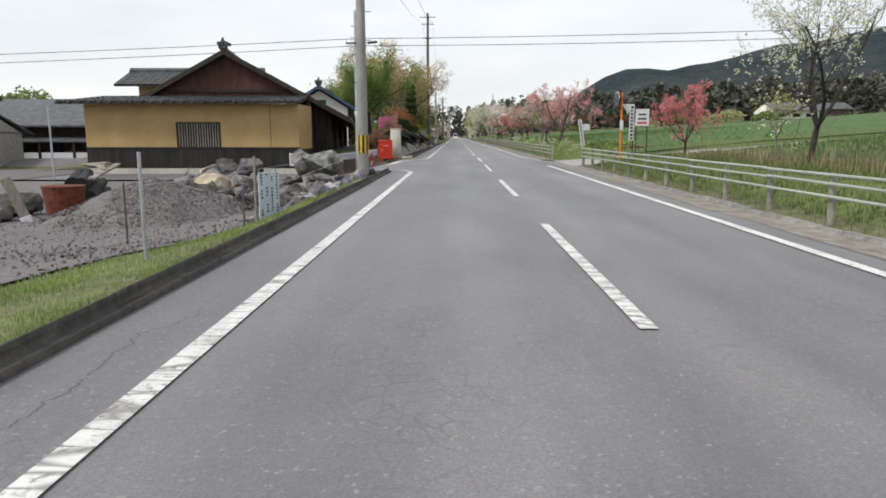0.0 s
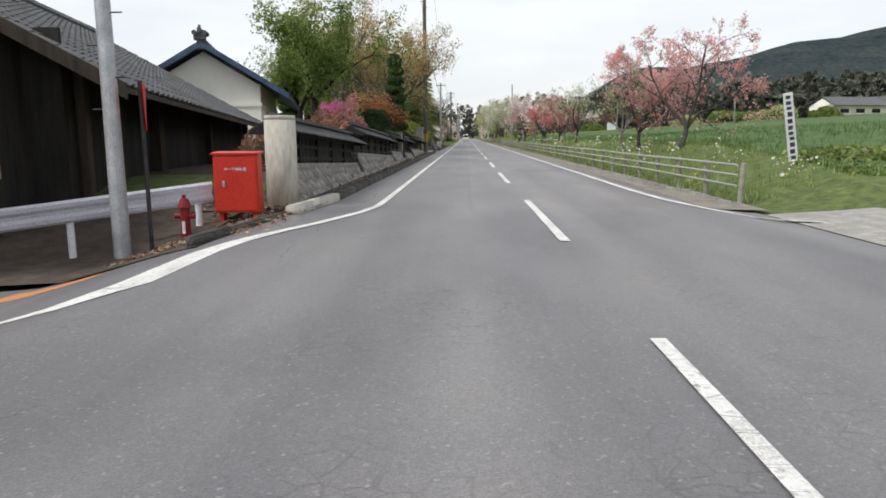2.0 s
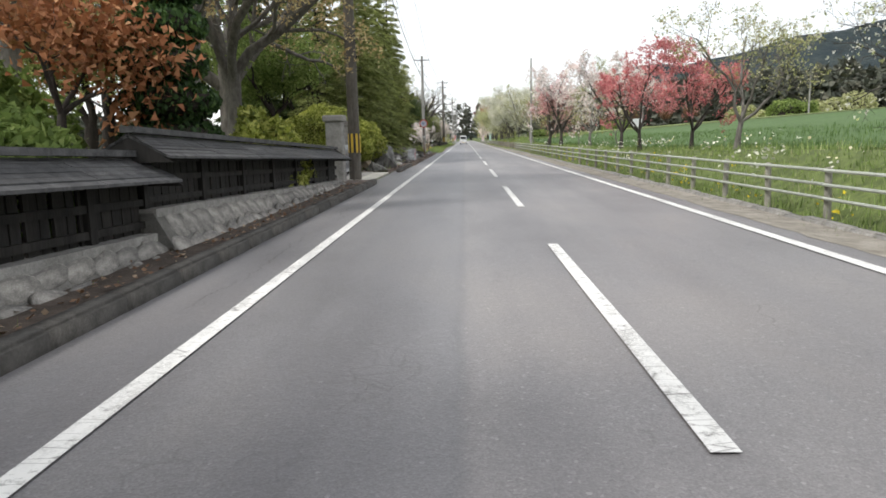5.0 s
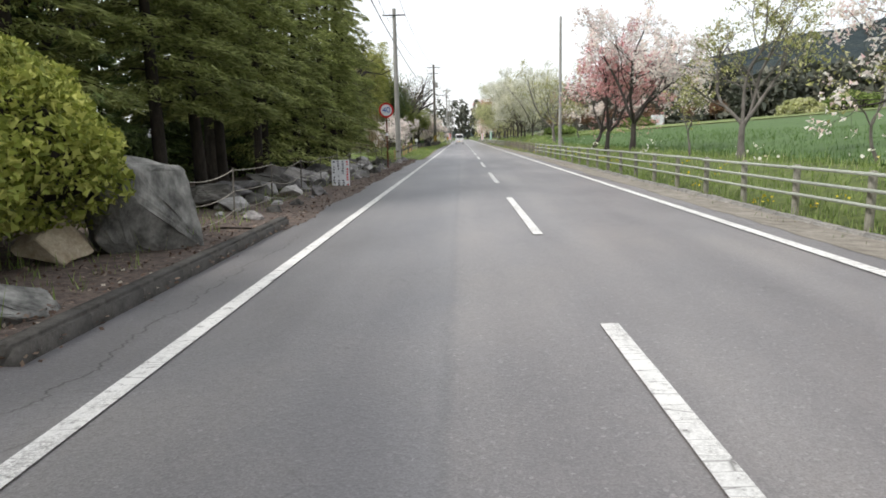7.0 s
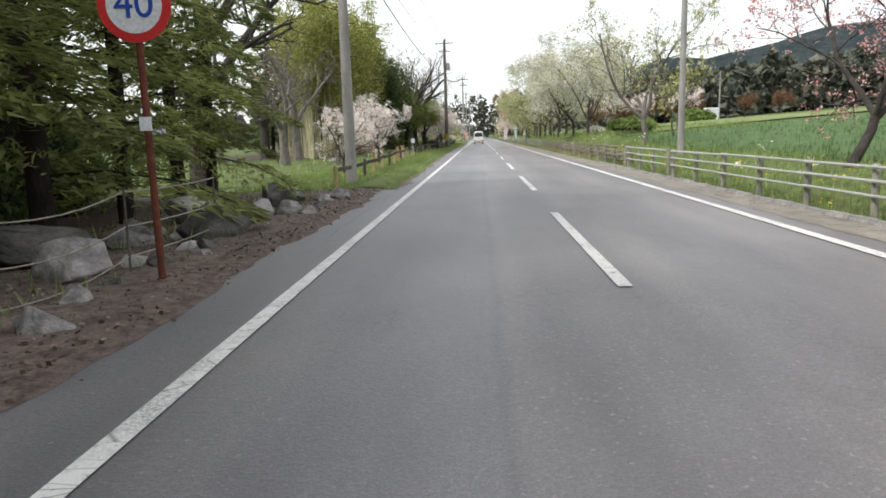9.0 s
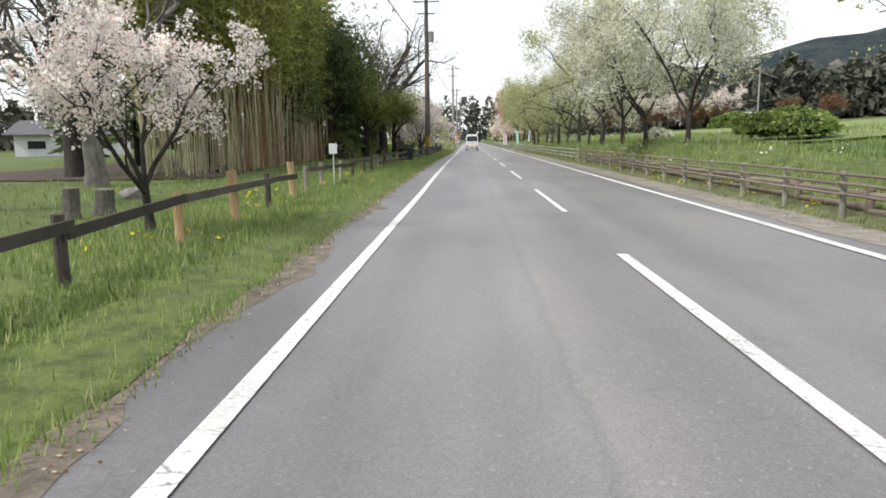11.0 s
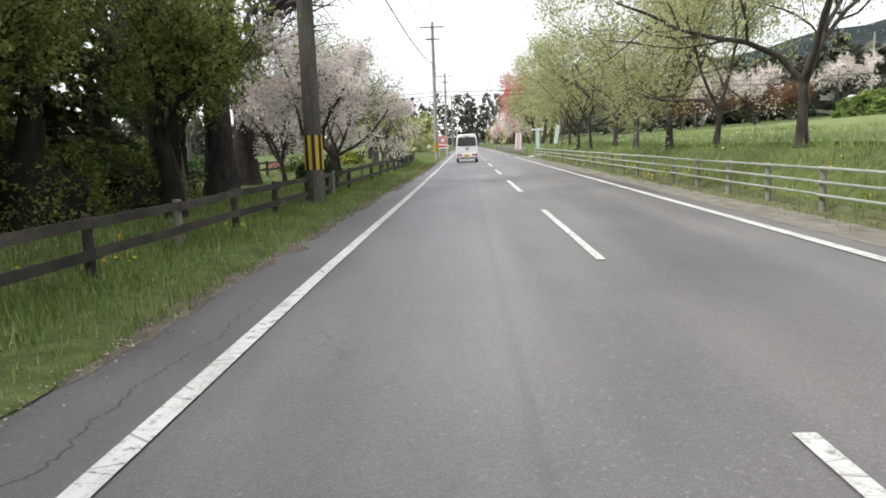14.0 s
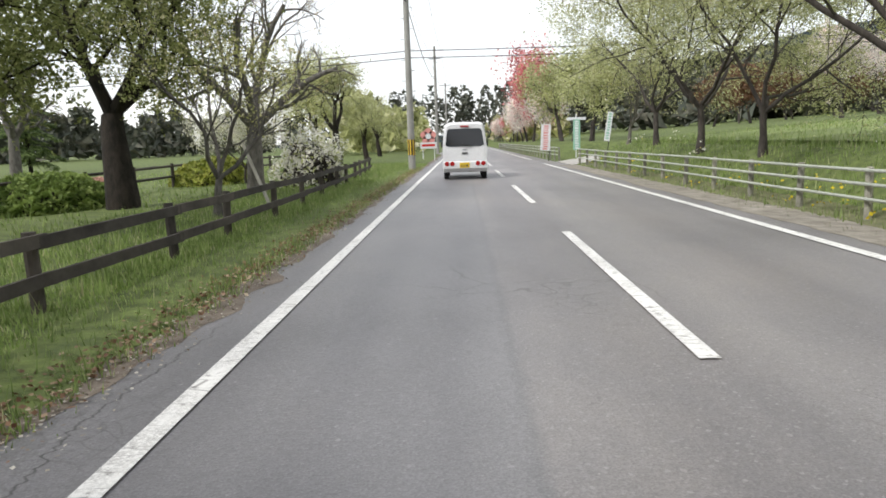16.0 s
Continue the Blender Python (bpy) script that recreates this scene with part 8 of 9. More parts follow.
bush(-12.5, 212.0, 0.0, 1.4, 1.8, 0.6, 4000, 0.06, L_SALMON, "low pink-flowering shrub in the park", 12, "shrub", 0.2)
bush(-10.5, 207.5, 0.0, 1.3, 1.5, 0.9, 4000, 0.08, L_GREEN, "rounded clipped green shrub in the park", 13, "clipped_shrub", 0.1)
bush(-9.5, 215.0, 0.0, 1.4, 1.8, 1.0, 4000, 0.08, L_YELLOW, "rounded clipped light green shrub in the park", 14, "clipped_shrub", 0.1)
bush(-14.0, 203.0, 0.0, 1.8, 1.6, 1.0, 4000, 0.08, L_DARK, "rounded clipped dark shrub in the park", 15, "clipped_shrub", 0.1)
bush(-7.4, 197.0, 0.0, 0.9, 1.1, 0.8, 3000, 0.08, L_DARK, "low dark shrub behind the park fence", 16, "shrub", 0.2)
bush(8.6, 46.5, 0.5, 1.7, 1.3, 0.45, 2600, 0.09, L_GRASS, "rough weedy mound at the field edge", 17, "weedy_mound", 0.3)
bush(7.6, 43.4, 0.2, 1.2, 0.9, 0.4, 2000, 0.09, L_GRASS, "rough weedy mound at the field edge", 18, "weedy_mound", 0.3)
bush(9.6, 44.0, 0.3, 1.2, 0.9, 0.35, 1600, 0.09, L_DRYLEAF, "heap of dry brown stalks at the field edge", 19, "stalk_heap", 0.4)
bush(9.0, 158.5, 1.5, 1.6, 2.0, 0.7, 2500, 0.09, L_GREEN, "leafy clump on the park bank", 20, "shrub", 0.3)
bush(9.5, 176.0, 1.2, 0.8, 0.9, 0.6, 1500, 0.08, L_WHITE, "white-flowering clump on the park bank", 21, "flowering_shrub", 0.4)
for k, (x, y, s) in enumerate(((64, 205, 4.2), (70, 211, 3.6), (80, 214, 4.6), (88, 205, 3.2), (118, 230, 6.0), (52, 198, 3.0), (36, 233, 3.0))):
    bush(x, y, land(x, y), s * 1.2, s, s * 0.8, 2600, 0.3, L_SPRING if k % 3 else L_GREEN, "rounded light green tree beyond the field", 30 + k, "far_shrub", 0.3)
bush(-40, 66, -0.5, 4.0, 4.0, 5.2, 6000, 0.16, L_GREEN, "green tree behind the farm buildings", 41, "shrub", 0.3)

urng = random.Random(51)
for k in range(9):
    bush(-9.2 - urng.uniform(0, 2.4), 94.5 + k * 3.7, 0.0, urng.uniform(1.3, 1.9), urng.uniform(1.4, 1.9), urng.uniform(1.2, 2.3), 5200, 0.07, L_CEDAR, "dark evergreen undergrowth inside the wood", 60 + k, "undergrowth_shrub", 0.4)
for k, (x, y, s) in enumerate(((-10.2, 177.5, 1.5), (-9.8, 181.5, 1.7), (-10.0, 185.5, 1.6), (-12.0, 190.0, 1.5), (-14.5, 187.0, 1.8))):
    bush(x, y, land(x, y), s * 1.15, s * 1.3, s, 8000, 0.045, L_OLIVE, "dark evergreen undergrowth behind the park fence", 80 + k, "undergrowth_shrub", 0.4)


def topiary(x, y, z, size):
    ob = thing("topiary", (x, y, z), "tall dark green tiered topiary tree in the garden", "topiary tree")
    ob.scale = (1, 1, size)
    bm = new_bm()
    tube(bm, (0, 0, -0.2), (0, 0, 4.3), 0.1, 0.04, 8)
    part("trunk", bm, BARK_DARK, ob)
    r = np.random.default_rng(5)
    for k in range(9):
        zz, rad = 0.7 + k * 0.46, (0.85, 0.8, 0.78, 0.72, 0.66, 0.62, 0.58, 0.52, 0.5)[k]
        u = r.normal(size=(1500, 3))
        u /= np.linalg.norm(u, axis=1, keepdims=True)
        c = u * np.array([rad, rad, 0.27 if k < 8 else 0.42]) * (1 - 0.15 * r.random(1500) ** 2)[:, None] + np.array([0.06 * math.sin(k * 2.1), 0.06 * math.cos(k * 1.7), zz])
        part_of("foliage_tier", quads_mesh("foliage_tier", leaves(r, c, 0.06)), L_DARK, ob)
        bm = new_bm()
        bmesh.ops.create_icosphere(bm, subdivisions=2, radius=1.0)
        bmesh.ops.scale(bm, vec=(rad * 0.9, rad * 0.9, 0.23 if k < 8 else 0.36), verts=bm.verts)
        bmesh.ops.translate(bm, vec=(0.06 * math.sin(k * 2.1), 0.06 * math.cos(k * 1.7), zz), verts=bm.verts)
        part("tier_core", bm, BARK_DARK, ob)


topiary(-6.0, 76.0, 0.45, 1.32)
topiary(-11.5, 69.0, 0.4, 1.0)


# the dark wood
def conifer_meshes(seed, height, n, leaf, spread, low=0.6, radius=0.15, per=5.0):
    """A conifer: straight stem, drooping boughs, each bough a level fan of fine sprays."""
    r = np.random.default_rng(seed)
    lb = Limbs()
    lb.limb([np.array([0.05 * math.sin(i), 0.05 * math.cos(i * 1.3), height * i / 8 - 0.2]) for i in range(9)], [radius * (1 - i / 9) + 0.015 for i in range(9)], 8)
    br = Limbs()
    k = int(height * per)
    boughs = []
    for i in range(k):
        z = low + (height - low) * (i / k) ** 0.95
        a = i * 2.4 + r.uniform(-0.4, 0.4)
        ln = spread * (1 - 0.7 * (z / height) ** 1.4) * r.uniform(0.55, 1.15)
        boughs.append((z, a, ln))
        d = np.array([math.cos(a), math.sin(a), 0])
        br.limb([np.array([0, 0, z]) + d * ln * t + np.array([0, 0, 0.2 * ln * t - 0.42 * ln * t * t]) for t in (0, 0.3, 0.65, 1.0)], [0.03, 0.022, 0.013, 0.004], 3)
    B = np.array(boughs)
    pick = B[r.choice(k, n, p=B[:, 2] / B[:, 2].sum())]
    t = 0.12 + 0.9 * r.random(n) ** 0.75
    z, a, ln = pick[:, 0], pick[:, 1], pick[:, 2]
    u = r.uniform(-1, 1, n) * 0.42 * ln * np.sin(np.clip(t, 0, 1) * math.pi * 0.8 + 0.35)
    out = np.stack([np.cos(a), np.sin(a), np.zeros(n)], axis=1)
    side = np.stack([-np.sin(a), np.cos(a), np.zeros(n)], axis=1)
    c = out * (ln * t)[:, None] + side * u[:, None]
    c[:, 2] = z + 0.2 * ln * t - 0.42 * ln * t * t - 0.25 * np.abs(u) + r.normal(size=n) * 0.05
    # each spray points outwards and droops at its tip
    s = leaf * r.uniform(0.6, 1.4, n)[:, None]
    way = out * 0.8 + side * np.sign(u)[:, None] * r.uniform(0.2, 1.1, n)[:, None] + r.normal(size=(n, 3)) * 0.25
    way[:, 2] -= 0.25
    way /= np.linalg.norm(way, axis=1, keepdims=True)
    wide = np.cross(way, np.array([0, 0, 1.0]) + r.normal(size=(n, 3)) * 0.5)
    wide /= np.linalg.norm(wide, axis=1, keepdims=True) + 1e-9
    tri_ = np.stack([c - way * s * 0.9 - wide * s * 0.3, c - way * s * 0.7 + wide * s * 0.34, c + way * s * 1.5], axis=1)
    br_me = br.mesh("bough_wood")
    br_me.materials.append(BARK_DARK)
    return lb.mesh("trunk"), quads_mesh("crown", tri_), br_me


for k in range(3):
    t_, c_, b_ = conifer_meshes(80 + k, 11.0 + k, 15000, 0.092, 2.7, (2.3, 1.5, 0.9)[k])
    t_.materials.append(BARK_DARK)
    c_.materials.append(L_CONIFER)
    TREE_KINDS["conifer%d" % k] = (t_, c_, BARK_DARK, L_CONIFER, b_)
t_, c_, b_ = conifer_meshes(90, 12.0, 6500, 0.2, 2.6, 1.2)
t_.materials.append(BARK_DARK)
c_.materials.append(L_CEDAR)
TREE_KINDS["cedar"] = (t_, c_, BARK_DARK, L_CEDAR, b_)
rng = random.Random(12)
for k in range(13):
    y = 99.0 + k * 2.3
    plant("conifer%d" % (0 if y < 110 else 1 + k % 2), -6.9 - rng.uniform(0, 0.7) - (1.0 if y < 101 else 0), y, 0.0, rng.uniform(0, 360), "dense dark green conifer at the edge of the wood", rng.uniform(0.82, 1.0), group="conifers of the wood", name="conifer")
for k in range(9):
    y = 99.5 + k * 3.3
    plant("cedar", -10.2 - rng.uniform(0, 1.5), y + rng.uniform(-0.8, 0.8), 0.0, rng.uniform(0, 360), "tall dark cedar inside the wood", rng.uniform(0.78, 0.92), group="conifers of the wood", name="conifer")
for k in range(3):
    y = 101 + k * 9.5
    plant("cedar", -14.5 - rng.uniform(0, 3.5), y, 0.0, rng.uniform(0, 360), "tall dark cedar inside the wood", rng.uniform(0.7, 0.85), group="conifers of the wood", name="conifer")
for k in range(9):
    plant("stem", -8.6 - rng.uniform(0, 4), 99 + k * 3.3, 0.0, rng.uniform(0, 360), "thin dark-stemmed tree inside the wood", 0.75, group="stems in the wood", name="understory_tree")

for k, (x, y, s) in enumerate(((-12.5, 92.5, 1.35), (-13.2, 97.5, 1.5), (-11.8, 101.5, 1.5), (-16.5, 94.0, 1.6), (-17, 88, 1.4), (-13.5, 87.0, 1.2))):
    plant("evergreen", x, y, 0.0, 65 * k, "tall olive-green tree behind the domed tree", s, group="trees behind the gate")

# bamboo grove
def bamboo():
    r = np.random.default_rng(33)
    cm = []
    for s in range(5):
        lb = Limbs()
        h = 8.5 + s * 0.7
        lean = r.normal(size=2) * 0.45
        n = 9
        pts = [np.array([lean[0] * (i / n) ** 2.2 * 1.6, lean[1] * (i / n) ** 2.2 * 1.6, h * i / n - 0.1]) for i in range(n + 1)]
        lb.limb(pts, [0.028 * (1 - 0.7 * i / n) for i in range(n + 1)], 5)
        cn = 440
        t = 1 - r.random(cn) * 0.55
        ax = np.stack([lean[0] * t ** 2.2 * 1.6, lean[1] * t ** 2.2 * 1.6, h * t], axis=1)
        rad = 0.25 + 0.75 * np.sin((t - 0.4) / 0.62 * math.pi).clip(0, 1)
        a = r.random(cn) * 6.283
        off = np.stack([np.cos(a) * rad, np.sin(a) * rad, r.normal(size=cn) * 0.22], axis=1) * r.random(cn)[:, None] ** 0.6
        crown = quads_mesh("crown", leaves(r, ax + off, 0.095, 0.2, 2.6, True))
        culm = lb.mesh("culm")
        culm.materials.append(CULM)
        crown.materials.append(L_BAMBOO)
        cm.append((culm, crown))
    dry = cm[0][0].copy()
    dry.materials.clear()
    dry.materials.append(CULM_DRY)
    q = random.Random(34)
    n = 0
    for k in range(290):
        y = 157 + q.random() * 21.5
        edge = -10.3 - 2.2 * (1 - smooth(157, 162, y))
        x = max(edge - q.random() ** 1.6 * 7, -1.8 - 0.45 * (y - 133.5))
        c, f = cm[q.randrange(5)]
        ob = thing("bamboo", (x, y, land(x, y)), "tall thin yellow-green bamboo in the grove", "bamboo", "bamboo grove")
        s = q.uniform(0.8, 1.05)
        ob.matrix_world = pose(x, y, land(x, y), q.uniform(-2, 2), q.uniform(-2, 2), q.uniform(0, 360)) @ Matrix.Diagonal((s, s, s, 1))
        part_of("culm", dry if (y > 162 and q.random() < 0.4) else c, CULM, ob)
        part_of("crown", f, L_BAMBOO, ob)


def thin_culms(name, n, place, hlo, hhi, rad, material, label, seed):
    """Many thin stalks too close to count, joined."""
    r = np.random.default_rng(seed)
    lb = Limbs()
    for x, y in place(r, n):
        h = r.uniform(hlo, hhi)
        lean = r.normal(size=2) * 0.09 * h
        z = land(float(x), float(y))
        lb.limb([np.array([x + lean[0] * t * t, y + lean[1] * t * t, z + h * t - 0.05]) for t in (0, 0.35, 0.7, 1.0)], [rad, rad * 0.9, rad * 0.75, rad * 0.4], 4)
    ob = new(name, lb.mesh(name))
    ob.data.materials.append(material)
    tagged(ob, label, "bamboo", kind="stuff")


def grove_strip(y0, y1, depth):
    def place(r, n):
        y = r.uniform(y0, y1, n)
        x = np.maximum(np.array([-10.2 - 2.7 * (1 - smooth(157, 163, float(v))) for v in y]) - r.random(n) * depth, -1.8 - 0.45 * (y - 133.5))
        return np.column_stack([x, y])
    return place


bamboo()
thin_culms("bamboo_thicket", 230, grove_strip(157, 176, 4.0), 3.5, 7.5, 0.02, CULM, "thicket of thin pale bamboo stems", 5)
thin_culms("dry_stalks", 300, grove_strip(162, 179, 1.6), 0.7, 2.4, 0.016, CULM_DRY, "dry reddish broken bamboo stalks at the grove's edge", 6)
for k, (kind, x, y, s) in enumerate((("conifer0", -11.6, 170.5, 1.0), ("conifer0", -11.4, 175.0, 1.05), ("conifer0", -11.6, 179.5, 1.1), ("conifer1", -12.2, 184.0, 1.05), ("cedar", -16, 174, 1.2), ("cedar", -15.5, 179, 1.2), ("cedar", -16, 184, 1.2), ("cedar", -14.5, 168.5, 1.15), ("cedar", -9.6, 178.5, 0.72), ("cedar", -9.9, 183.5, 0.7), ("cedar", -20, 188, 1.1), ("cedar", -19, 170, 1.1))):
    plant(kind, x, y, land(x, y), 70 * k, "dark cedar rising from the bamboo grove", s, group="cedars of the grove", name="conifer")
OVER = "dense olive-green evergreen tree over the park fence"
PALE = "cherry tree in pale pink blossom over the park fence"
BIG = "old spreading tree with a thick dark trunk"
for k, (kind, x, y, s, lab) in enumerate((("bare1", -8.6, 189.4, 1.25, "tall bare spreading tree behind the park fence"), ("bare1", -9.6, 195.0, 1.2, "tall bare spreading tree behind the park fence"), ("bare0", -8.8, 186.2, 1.1, "tall bare tree above the park fence"),
                                         ("evergreen", -6.8, 181.9, 0.85, OVER), ("evergreen", -8.4, 178.6, 0.8, OVER), ("evergreen", -8.3, 185.2, 0.85, OVER), ("evergreen", -8.6, 180.3, 1.15, OVER), ("evergreen", -9.2, 188.0, 0.9, OVER),
                                         ("bare1", -9.0, 130.0, 0.9, "tall bare tree at the end of the wood"), ("bare0", -12.8, 154.6, 0.85, "tall bare tree behind the verge"), ("bare0", -11.5, 147.0, 0.7, "tall bare tree behind the verge"), ("bare1", -16.5, 160, 1.0, "tall bare tree behind the verge"),
                                         ("full1", -6.0, 143.6, 0.66, "small cherry tree in pale pink blossom on the verge"),
                                         ("full1", -5.5, 187.3, 0.92, PALE), ("full0", -5.6, 191.6, 0.95, PALE), ("full1", -6.6, 194.3, 0.62, PALE), ("full0", -7.8, 193.6, 0.9, PALE),
                                         ("ancient", -8.6, 207.0, 0.95, BIG), ("ancient", -8.4, 201.6, 0.85, BIG), ("bud1", -5.7, 204.5, 0.75, "slender budding young tree by the park fence"), ("bare0", -6.8, 210.5, 0.62, "thin twisted bare tree by the park fence"), ("white0", -8.2, 214.0, 0.5, "white blossom tree inside the park"),
                                         ("leafy", -8.5, 231.0, 0.95, "dense light green tree at the park's end"), ("leafy", -10.5, 236.0, 1.0, "dense light green tree at the park's end"), ("leafy", -8.8, 246.0, 0.8, "dense light green tree at the park's end"), ("leafy", -9.0, 256.0, 0.8, "dense light green tree farther along the road"), ("pale0", -6.2, 136.0, 0.5, "small blossoming tree on the verge"))):
    plant(kind, x, y, land(x, y) - 0.05, 47 * k, lab, s, group="trees along the park")
for k in range(8):
    plant("cedar" if k % 2 else "bare0", -26 - 5 * (k % 3), 176 + 9 * k, -0.3, 50 * k, "tall tree at the back of the park", 0.9, group="trees behind the park")


grown("shade_tree", 83, BARK_DARK, L_CEDAR, crown=15000, leaf=0.08, cloud=0.45, bunch=4, height=9.0, trunk=1.6, radius=0.22, levels=5, up=0.1, angle=0.66, shrink=0.78)
for k, (x, y, q) in enumerate(((-11.4, 171.5, 0.95), (-10.6, 177.5, 1.0), (-11.8, 182.5, 0.95))):
    plant("shade_tree", x, y, land(x, y), 80 * k, "tall dark evergreen tree at the end of the bamboo", q, group="dark trees of the grove")

for k, (x, y, q) in enumerate(((-11.0, 187.5, 0.85), (-12.5, 193.0, 0.9))):
    plant("bare1", x, y, land(x, y), 40 + 110 * k, "tall bare spreading tree behind the park fence", q, group="bare trees of the grove")

# distant woods and the pines that close the road
def far_wood(name, pts, count, hlo, hhi, spread, material, label, seed, leaf=1.0):
    r = np.random.default_rng(seed)
    P = np.array(pts, float)
    seglen = np.linalg.norm(np.diff(P[:, :2], axis=0), axis=1)
    cum = np.concatenate([[0], np.cumsum(seglen)])
    cs_ = []
    for _ in range(count):
        s = r.random() * cum[-1]
        i = min(np.searchsorted(cum, s, side="right") - 1, len(seglen) - 1)
        q = P[i] + (P[i + 1] - P[i]) * ((s - cum[i]) / seglen[i])
        x, y = q[0] + r.normal() * spread, q[1] + r.normal() * spread
        z = land(x, y)
        h = r.uniform(hlo, hhi)
        n = 70
        t = r.random(n) ** 0.8
        rad = h * 0.2 * (1 - t) ** 0.7 + 0.3
        a = r.random(n) * 6.283
        cs_.append(np.stack([x + np.cos(a) * rad, y + np.sin(a) * rad, z + h * (0.05 + 0.95 * t)], axis=1))
    c = np.concatenate(cs_)
    ob = new(name, quads_mesh(name, leaves(r, c, leaf, 0.2, 2.0, True)))
    ob.data.materials.append(material)
    tagged(ob, label, "woods", kind="stuff")


far_wood("far_woods", [(60, 430), (120, 420), (190, 390), (270, 330), (330, 250), (350, 140), (350, 20)], 900, 15, 22, 13, L_HAZED_WOOD, "dark conifer woods beyond the field", 1, 2.5)
far_wood("far_woods", [(40, 320), (90, 300), (150, 270), (200, 230)], 260, 7, 12, 8, L_HAZED_WOOD, "dark conifer woods above the houses", 2, 1.6)
far_wood("far_pines", [(-45, 425), (-20, 420), (0, 425), (14, 415), (26, 380), (30, 340)], 120, 12, 19, 5, L_HAZED_WOOD, "dark pines closing the end of the road", 3, 0.9)
far_wood("far_woods", [(-60, 420), (-110, 330), (-130, 220), (-140, 100), (-150, 0)], 420, 7, 12, 10, L_HAZED_WOOD, "dark woods beyond the park", 4, 1.3)
far_wood("far_trees", [(-12, 262), (-13, 300), (-14, 400)], 90, 4, 7, 2.5, L_SPRING, "light green trees along the road's far end", 5, 0.7)
far_wood("far_trees", [(12, 300), (13, 400)], 60, 4, 7, 2.5, L_BUD, "budding trees along the road's far end", 6, 0.7)


# ---- grasses and small flowers ----
def blades(name, n, place, hlo, hhi, width, material, label, seed, clump=3, category="grass"):
    """Grass as clumps of bent, pointed blades."""
    r = np.random.default_rng(seed)
    xy = place(r, n)
    z = np.array([land(float(x), float(y)) for x, y in xy])
    base = np.repeat(np.column_stack([xy, z - 0.04]), clump, axis=0)
    m = len(base)
    base[:, :2] += r.normal(size=(m, 2)) * 0.05
    h = r.uniform(hlo, hhi, m) * (0.6 + 0.8 * r.random(m) ** 2)
    a = r.random(m) * 6.283
    d = np.stack([np.cos(a), np.sin(a), np.zeros(m)], axis=1)
    lean = (r.uniform(0.1, 0.6, m) * h)[:, None]
    bend = np.stack([-np.sin(a), np.cos(a), np.zeros(m)], axis=1)
    up = np.array([0, 0, 1.0])
    w = width * r.uniform(0.6, 1.3, m)[:, None]
    v = np.stack([base - d * w, base + d * w, base + bend * lean + up * h[:, None]], axis=1)
    ob = new(name, quads_mesh(name, v))
    ob.data.materials.append(material)
    return tagged(ob, label, category, kind="stuff")


def area(x0, x1, y0, y1, power=1.0):
    return lambda r, n: np.column_stack([x0 + (x1 - x0) * r.random(n) ** power, r.uniform(y0, y1, n)])


blades("verge_grass", 42000, area(-3.95, -5.3, 0, 20, 1.2), 0.025, 0.08, 0.009, L_GRASS, "short green grass on the verge by the lot", 1)
def along_verge(width, y0, y1, power=1.0):
    """Places from the verge's edge inwards, thinner with the distance."""
    def place(r, n):
        y = r.uniform(y0, y1, n)
        return np.column_stack([np.array([verge_edge(float(v)) for v in y]) - width * r.random(n) ** power + 0.04 * r.normal(size=n), y])
    return place


blades("verge_grass", 46000, along_verge(4.2, 128, 232, 1.35), 0.06, 0.19, 0.009, L_GRASS, "lush green grass along the park fence", 2)
blades("verge_tufts", 24000, along_verge(1.5, 128, 215, 1.3), 0.03, 0.11, 0.012, L_GRASS, "soft short grass tufts at the verge edge", 22, 4)
blades("dry_grass", 9000, along_verge(0.5, 146, 215, 1.6), 0.02, 0.07, 0.008, L_STRAW, "dry straw-coloured grass at the verge edge", 23, 3)
blades("verge_grass", 6000, area(-7.5, -16, 128, 238), 0.08, 0.2, 0.014, L_GRASS, "green grass inside the park", 3)
blades("bank_grass", 20000, area(4.02, 7.4, 42.6, 226, 1.5), 0.08, 0.26, 0.011, L_GRASS, "green grass and weeds under the guard rail", 4)
blades("bank_grass", 9000, area(4.1, 9.5, 2, 33), 0.06, 0.24, 0.011, L_ROUGH, "green grass and weeds by the field", 5)
blades("field_edge", 10000, area(7.0, 20, 42, 153, 1.6), 0.12, 0.32, 0.012, L_WHEAT, "young wheat blades at the field's edge", 6)
blades("field_edge", 5000, area(9.5, 18, 0, 33), 0.1, 0.3, 0.014, L_WHEAT, "young wheat blades at the field's edge", 7)
blades("bank_grass", 9000, area(6.5, 16, 152, 226), 0.1, 0.3, 0.014, L_GRASS, "tall green grass on the park bank", 8)
blades("dry_reeds", 700, area(7.2, 9.5, 14, 31), 0.25, 0.6, 0.01, L_STRAW, "dry straw-coloured reeds at the field edge", 9)
blades("shoulder_grass", 9000, area(4.3, 3.5, 42.6, 226, 1.8), 0.03, 0.13, 0.008, L_ROUGH, "sparse grass growing in the roadside grit", 14)
blades("shoulder_grass", 1500, area(3.75, 4.4, 2, 33), 0.03, 0.1, 0.007, L_ROUGH, "sparse grass growing in the roadside grit", 15)
blades("forest_ferns", 1500, area(-4.3, -7, 92, 128), 0.1, 0.3, 0.012, L_GRASS, "sparse green plants on the litter", 10)
blades("gate_ferns", 500, area(-4.2, -6.5, 41.5, 84), 0.05, 0.15, 0.008, L_GRASS, "sparse weeds under the garden wall", 11)


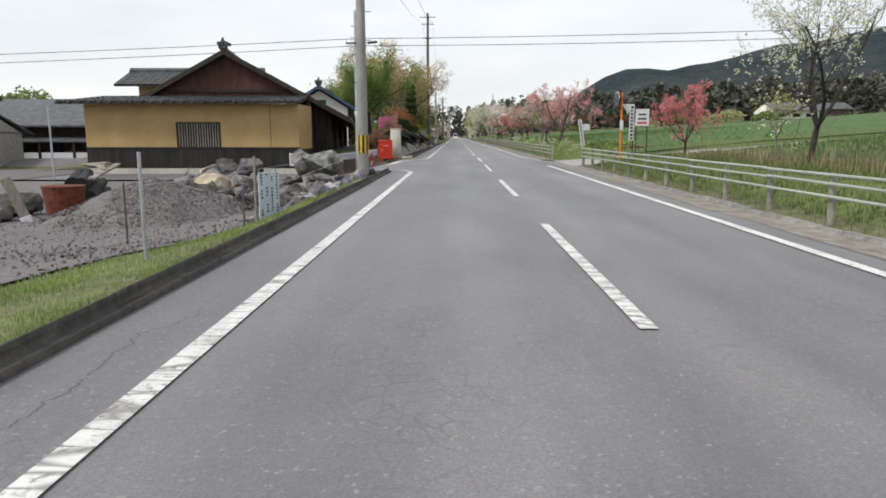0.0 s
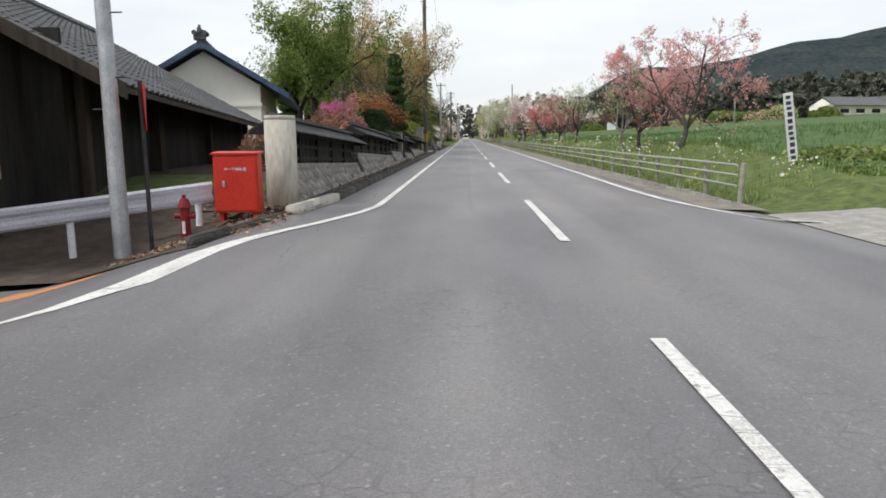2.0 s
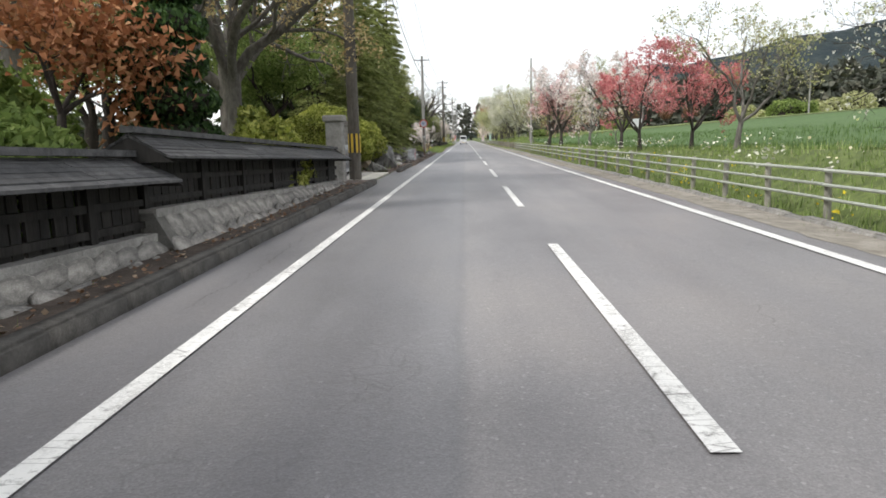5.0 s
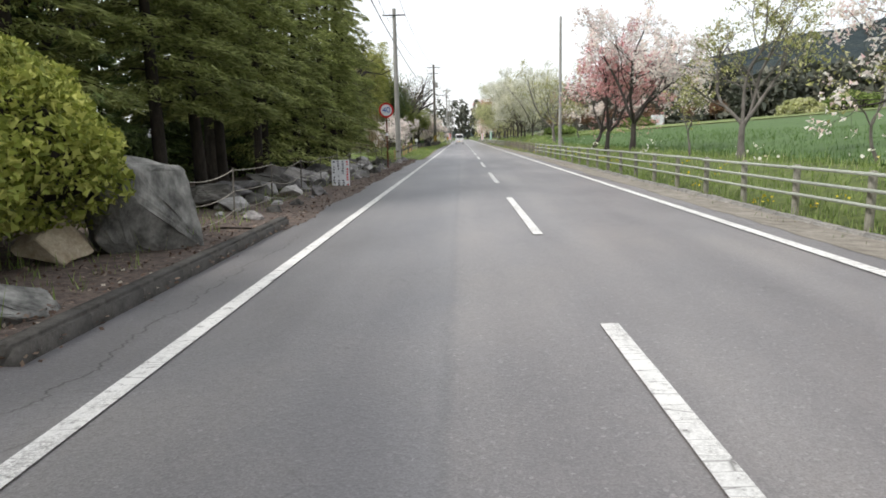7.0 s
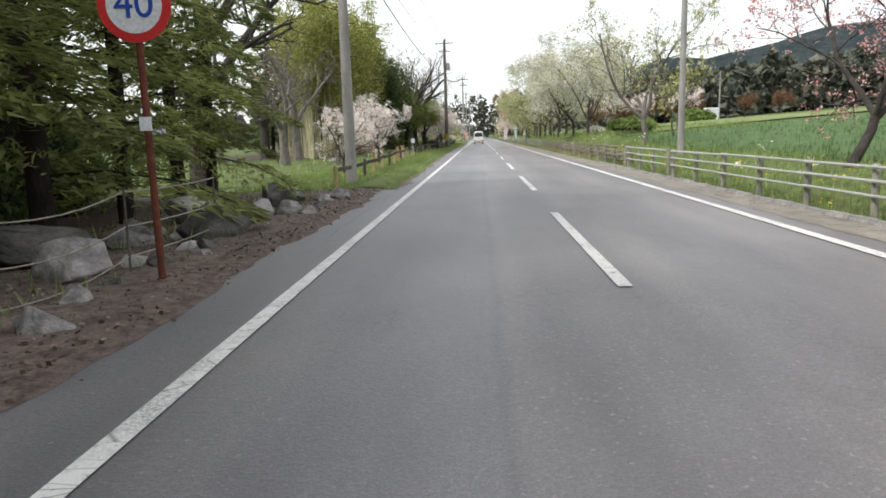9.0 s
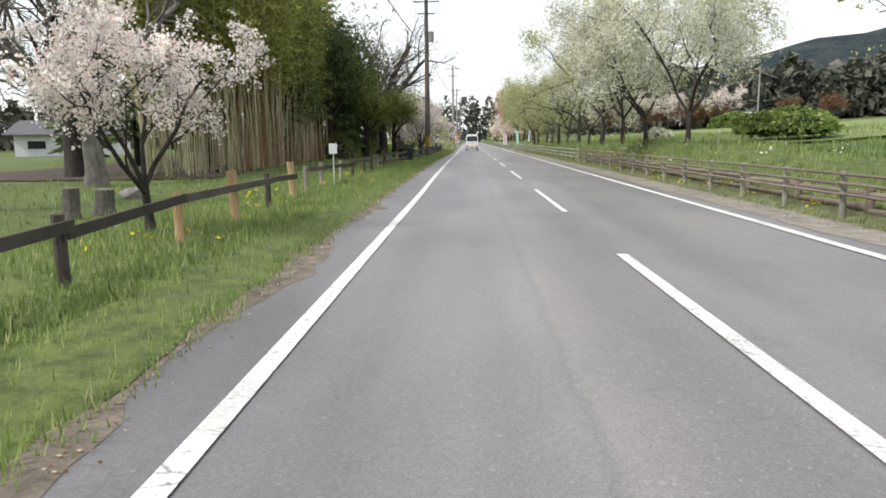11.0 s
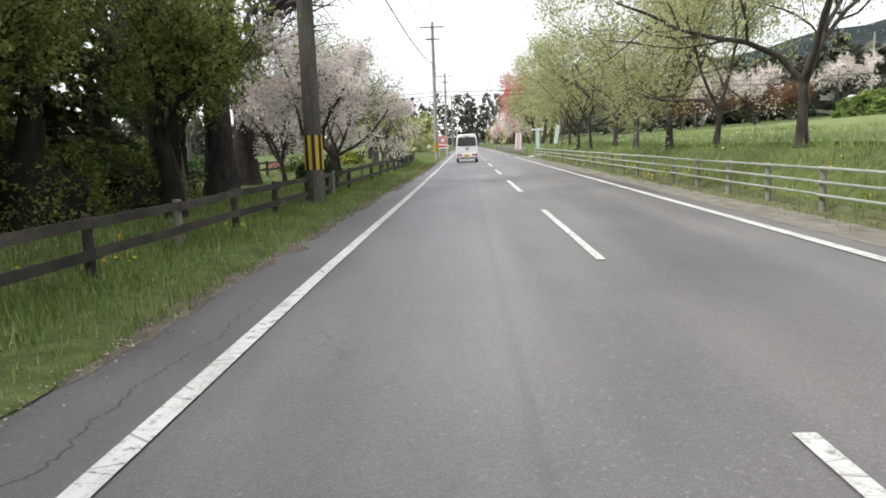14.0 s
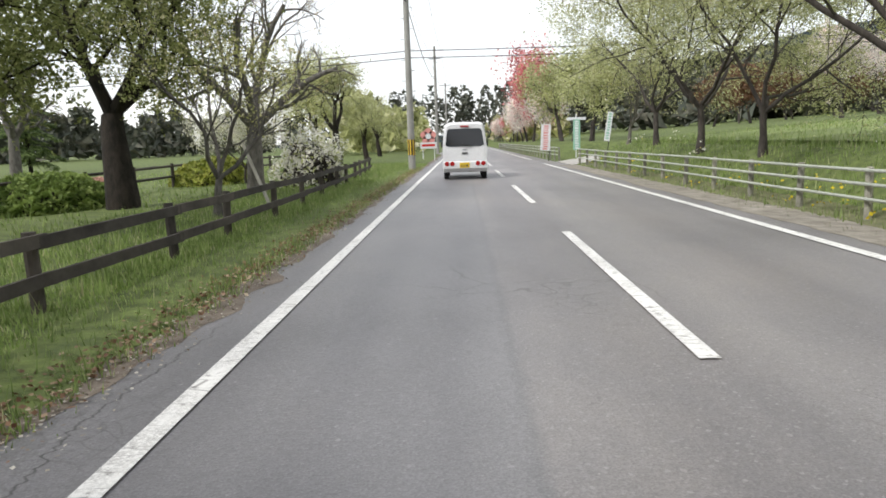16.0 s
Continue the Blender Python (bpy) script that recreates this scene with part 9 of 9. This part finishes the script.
def scatter(name, n, place, lift, size, material, label, seed, flat=0.6, clump=1, spread=0.06, category="flowers"):
    r = np.random.default_rng(seed)
    xy = np.repeat(place(r, n), clump, axis=0)
    xy = xy + r.normal(size=xy.shape) * spread
    z = np.array([land(float(x), float(y)) for x, y in xy]) + lift * r.uniform(0.6, 1.3, len(xy))
    ob = new(name, quads_mesh(name, leaves(r, np.column_stack([xy, z]), size, flat, 1.1)))
    ob.data.materials.append(material)
    return tagged(ob, label, category, kind="stuff")


scatter("daffodils", 55, area(5.0, 6.2, 43, 100), 0.36, 0.07, L_DAFFODIL, "white daffodils along the bank", 1, 0.3, 10, 0.16)
scatter("daffodils", 40, area(4.9, 6.6, 100, 226), 0.36, 0.07, L_DAFFODIL, "white daffodils along the bank", 2, 0.3, 8, 0.16)
scatter("yellow_flowers", 190, area(4.1, 5.4, 45, 226), 0.18, 0.05, L_YFLOWER, "yellow flowers on the bank", 3, 0.3, 6, 0.1)
scatter("dandelions", 40, area(-4.2, -6.0, 130, 180), 0.16, 0.05, L_YFLOWER, "yellow dandelions in the verge", 4, 0.3, 4, 0.12)
scatter("purple_flowers", 30, area(-4.05, -4.9, 15, 26), 0.16, 0.04, L_PURPLE, "purple spring flowers by the kerb", 5, 0.3, 9, 0.1)
scatter("fallen_leaves", 2500, along_verge(-0.14, 128, 235, 2.0), 0.018, 0.02, L_DRYLEAF, "dry fallen leaves along the road edge", 6, 0.9, 1, 0.1, "leaf litter")
scatter("fallen_leaves", 14000, area(-3.6, -7, 91.5, 128, 1.3), 0.06, 0.036, L_LITTER, "brown fallen leaves under the wood", 7, 0.8, 1, 0.1, "leaf litter")
scatter("fallen_leaves", 1500, area(-3.9, -4.5, 41, 84), 0.07, 0.05, L_DRYLEAF, "brown fallen leaves under the garden wall", 8, 0.8, 1, 0.1, "leaf litter")
scatter("fallen_petals", 9000, along_verge(-0.05, 140, 224, 1.4), 0.03, 0.02, L_PETAL, "drift of pale petals and dry leaves along the grass edge", 16, 0.85, 1, 0.12, "petals")
scatter("fallen_leaves", 6000, along_verge(0.3, 192, 226, 0.8), 0.06, 0.032, L_DRYLEAF, "brown fallen leaves between grass and asphalt", 17, 0.8, 1, 0.08, "leaf litter")
scatter("fallen_petals", 900, area(-3.2, -4.0, 184, 200), 0.015, 0.018, L_PETAL, "pale fallen petals along the road edge", 9, 0.95, 1, 0.1, "petals")
scatter("fallen_leaves", 1200, area(-4.0, -6.0, 37.5, 41.5), 0.05, 0.06, L_DRYLEAF, "brown fallen leaves at the corner", 10, 0.8, 1, 0.1, "leaf litter")
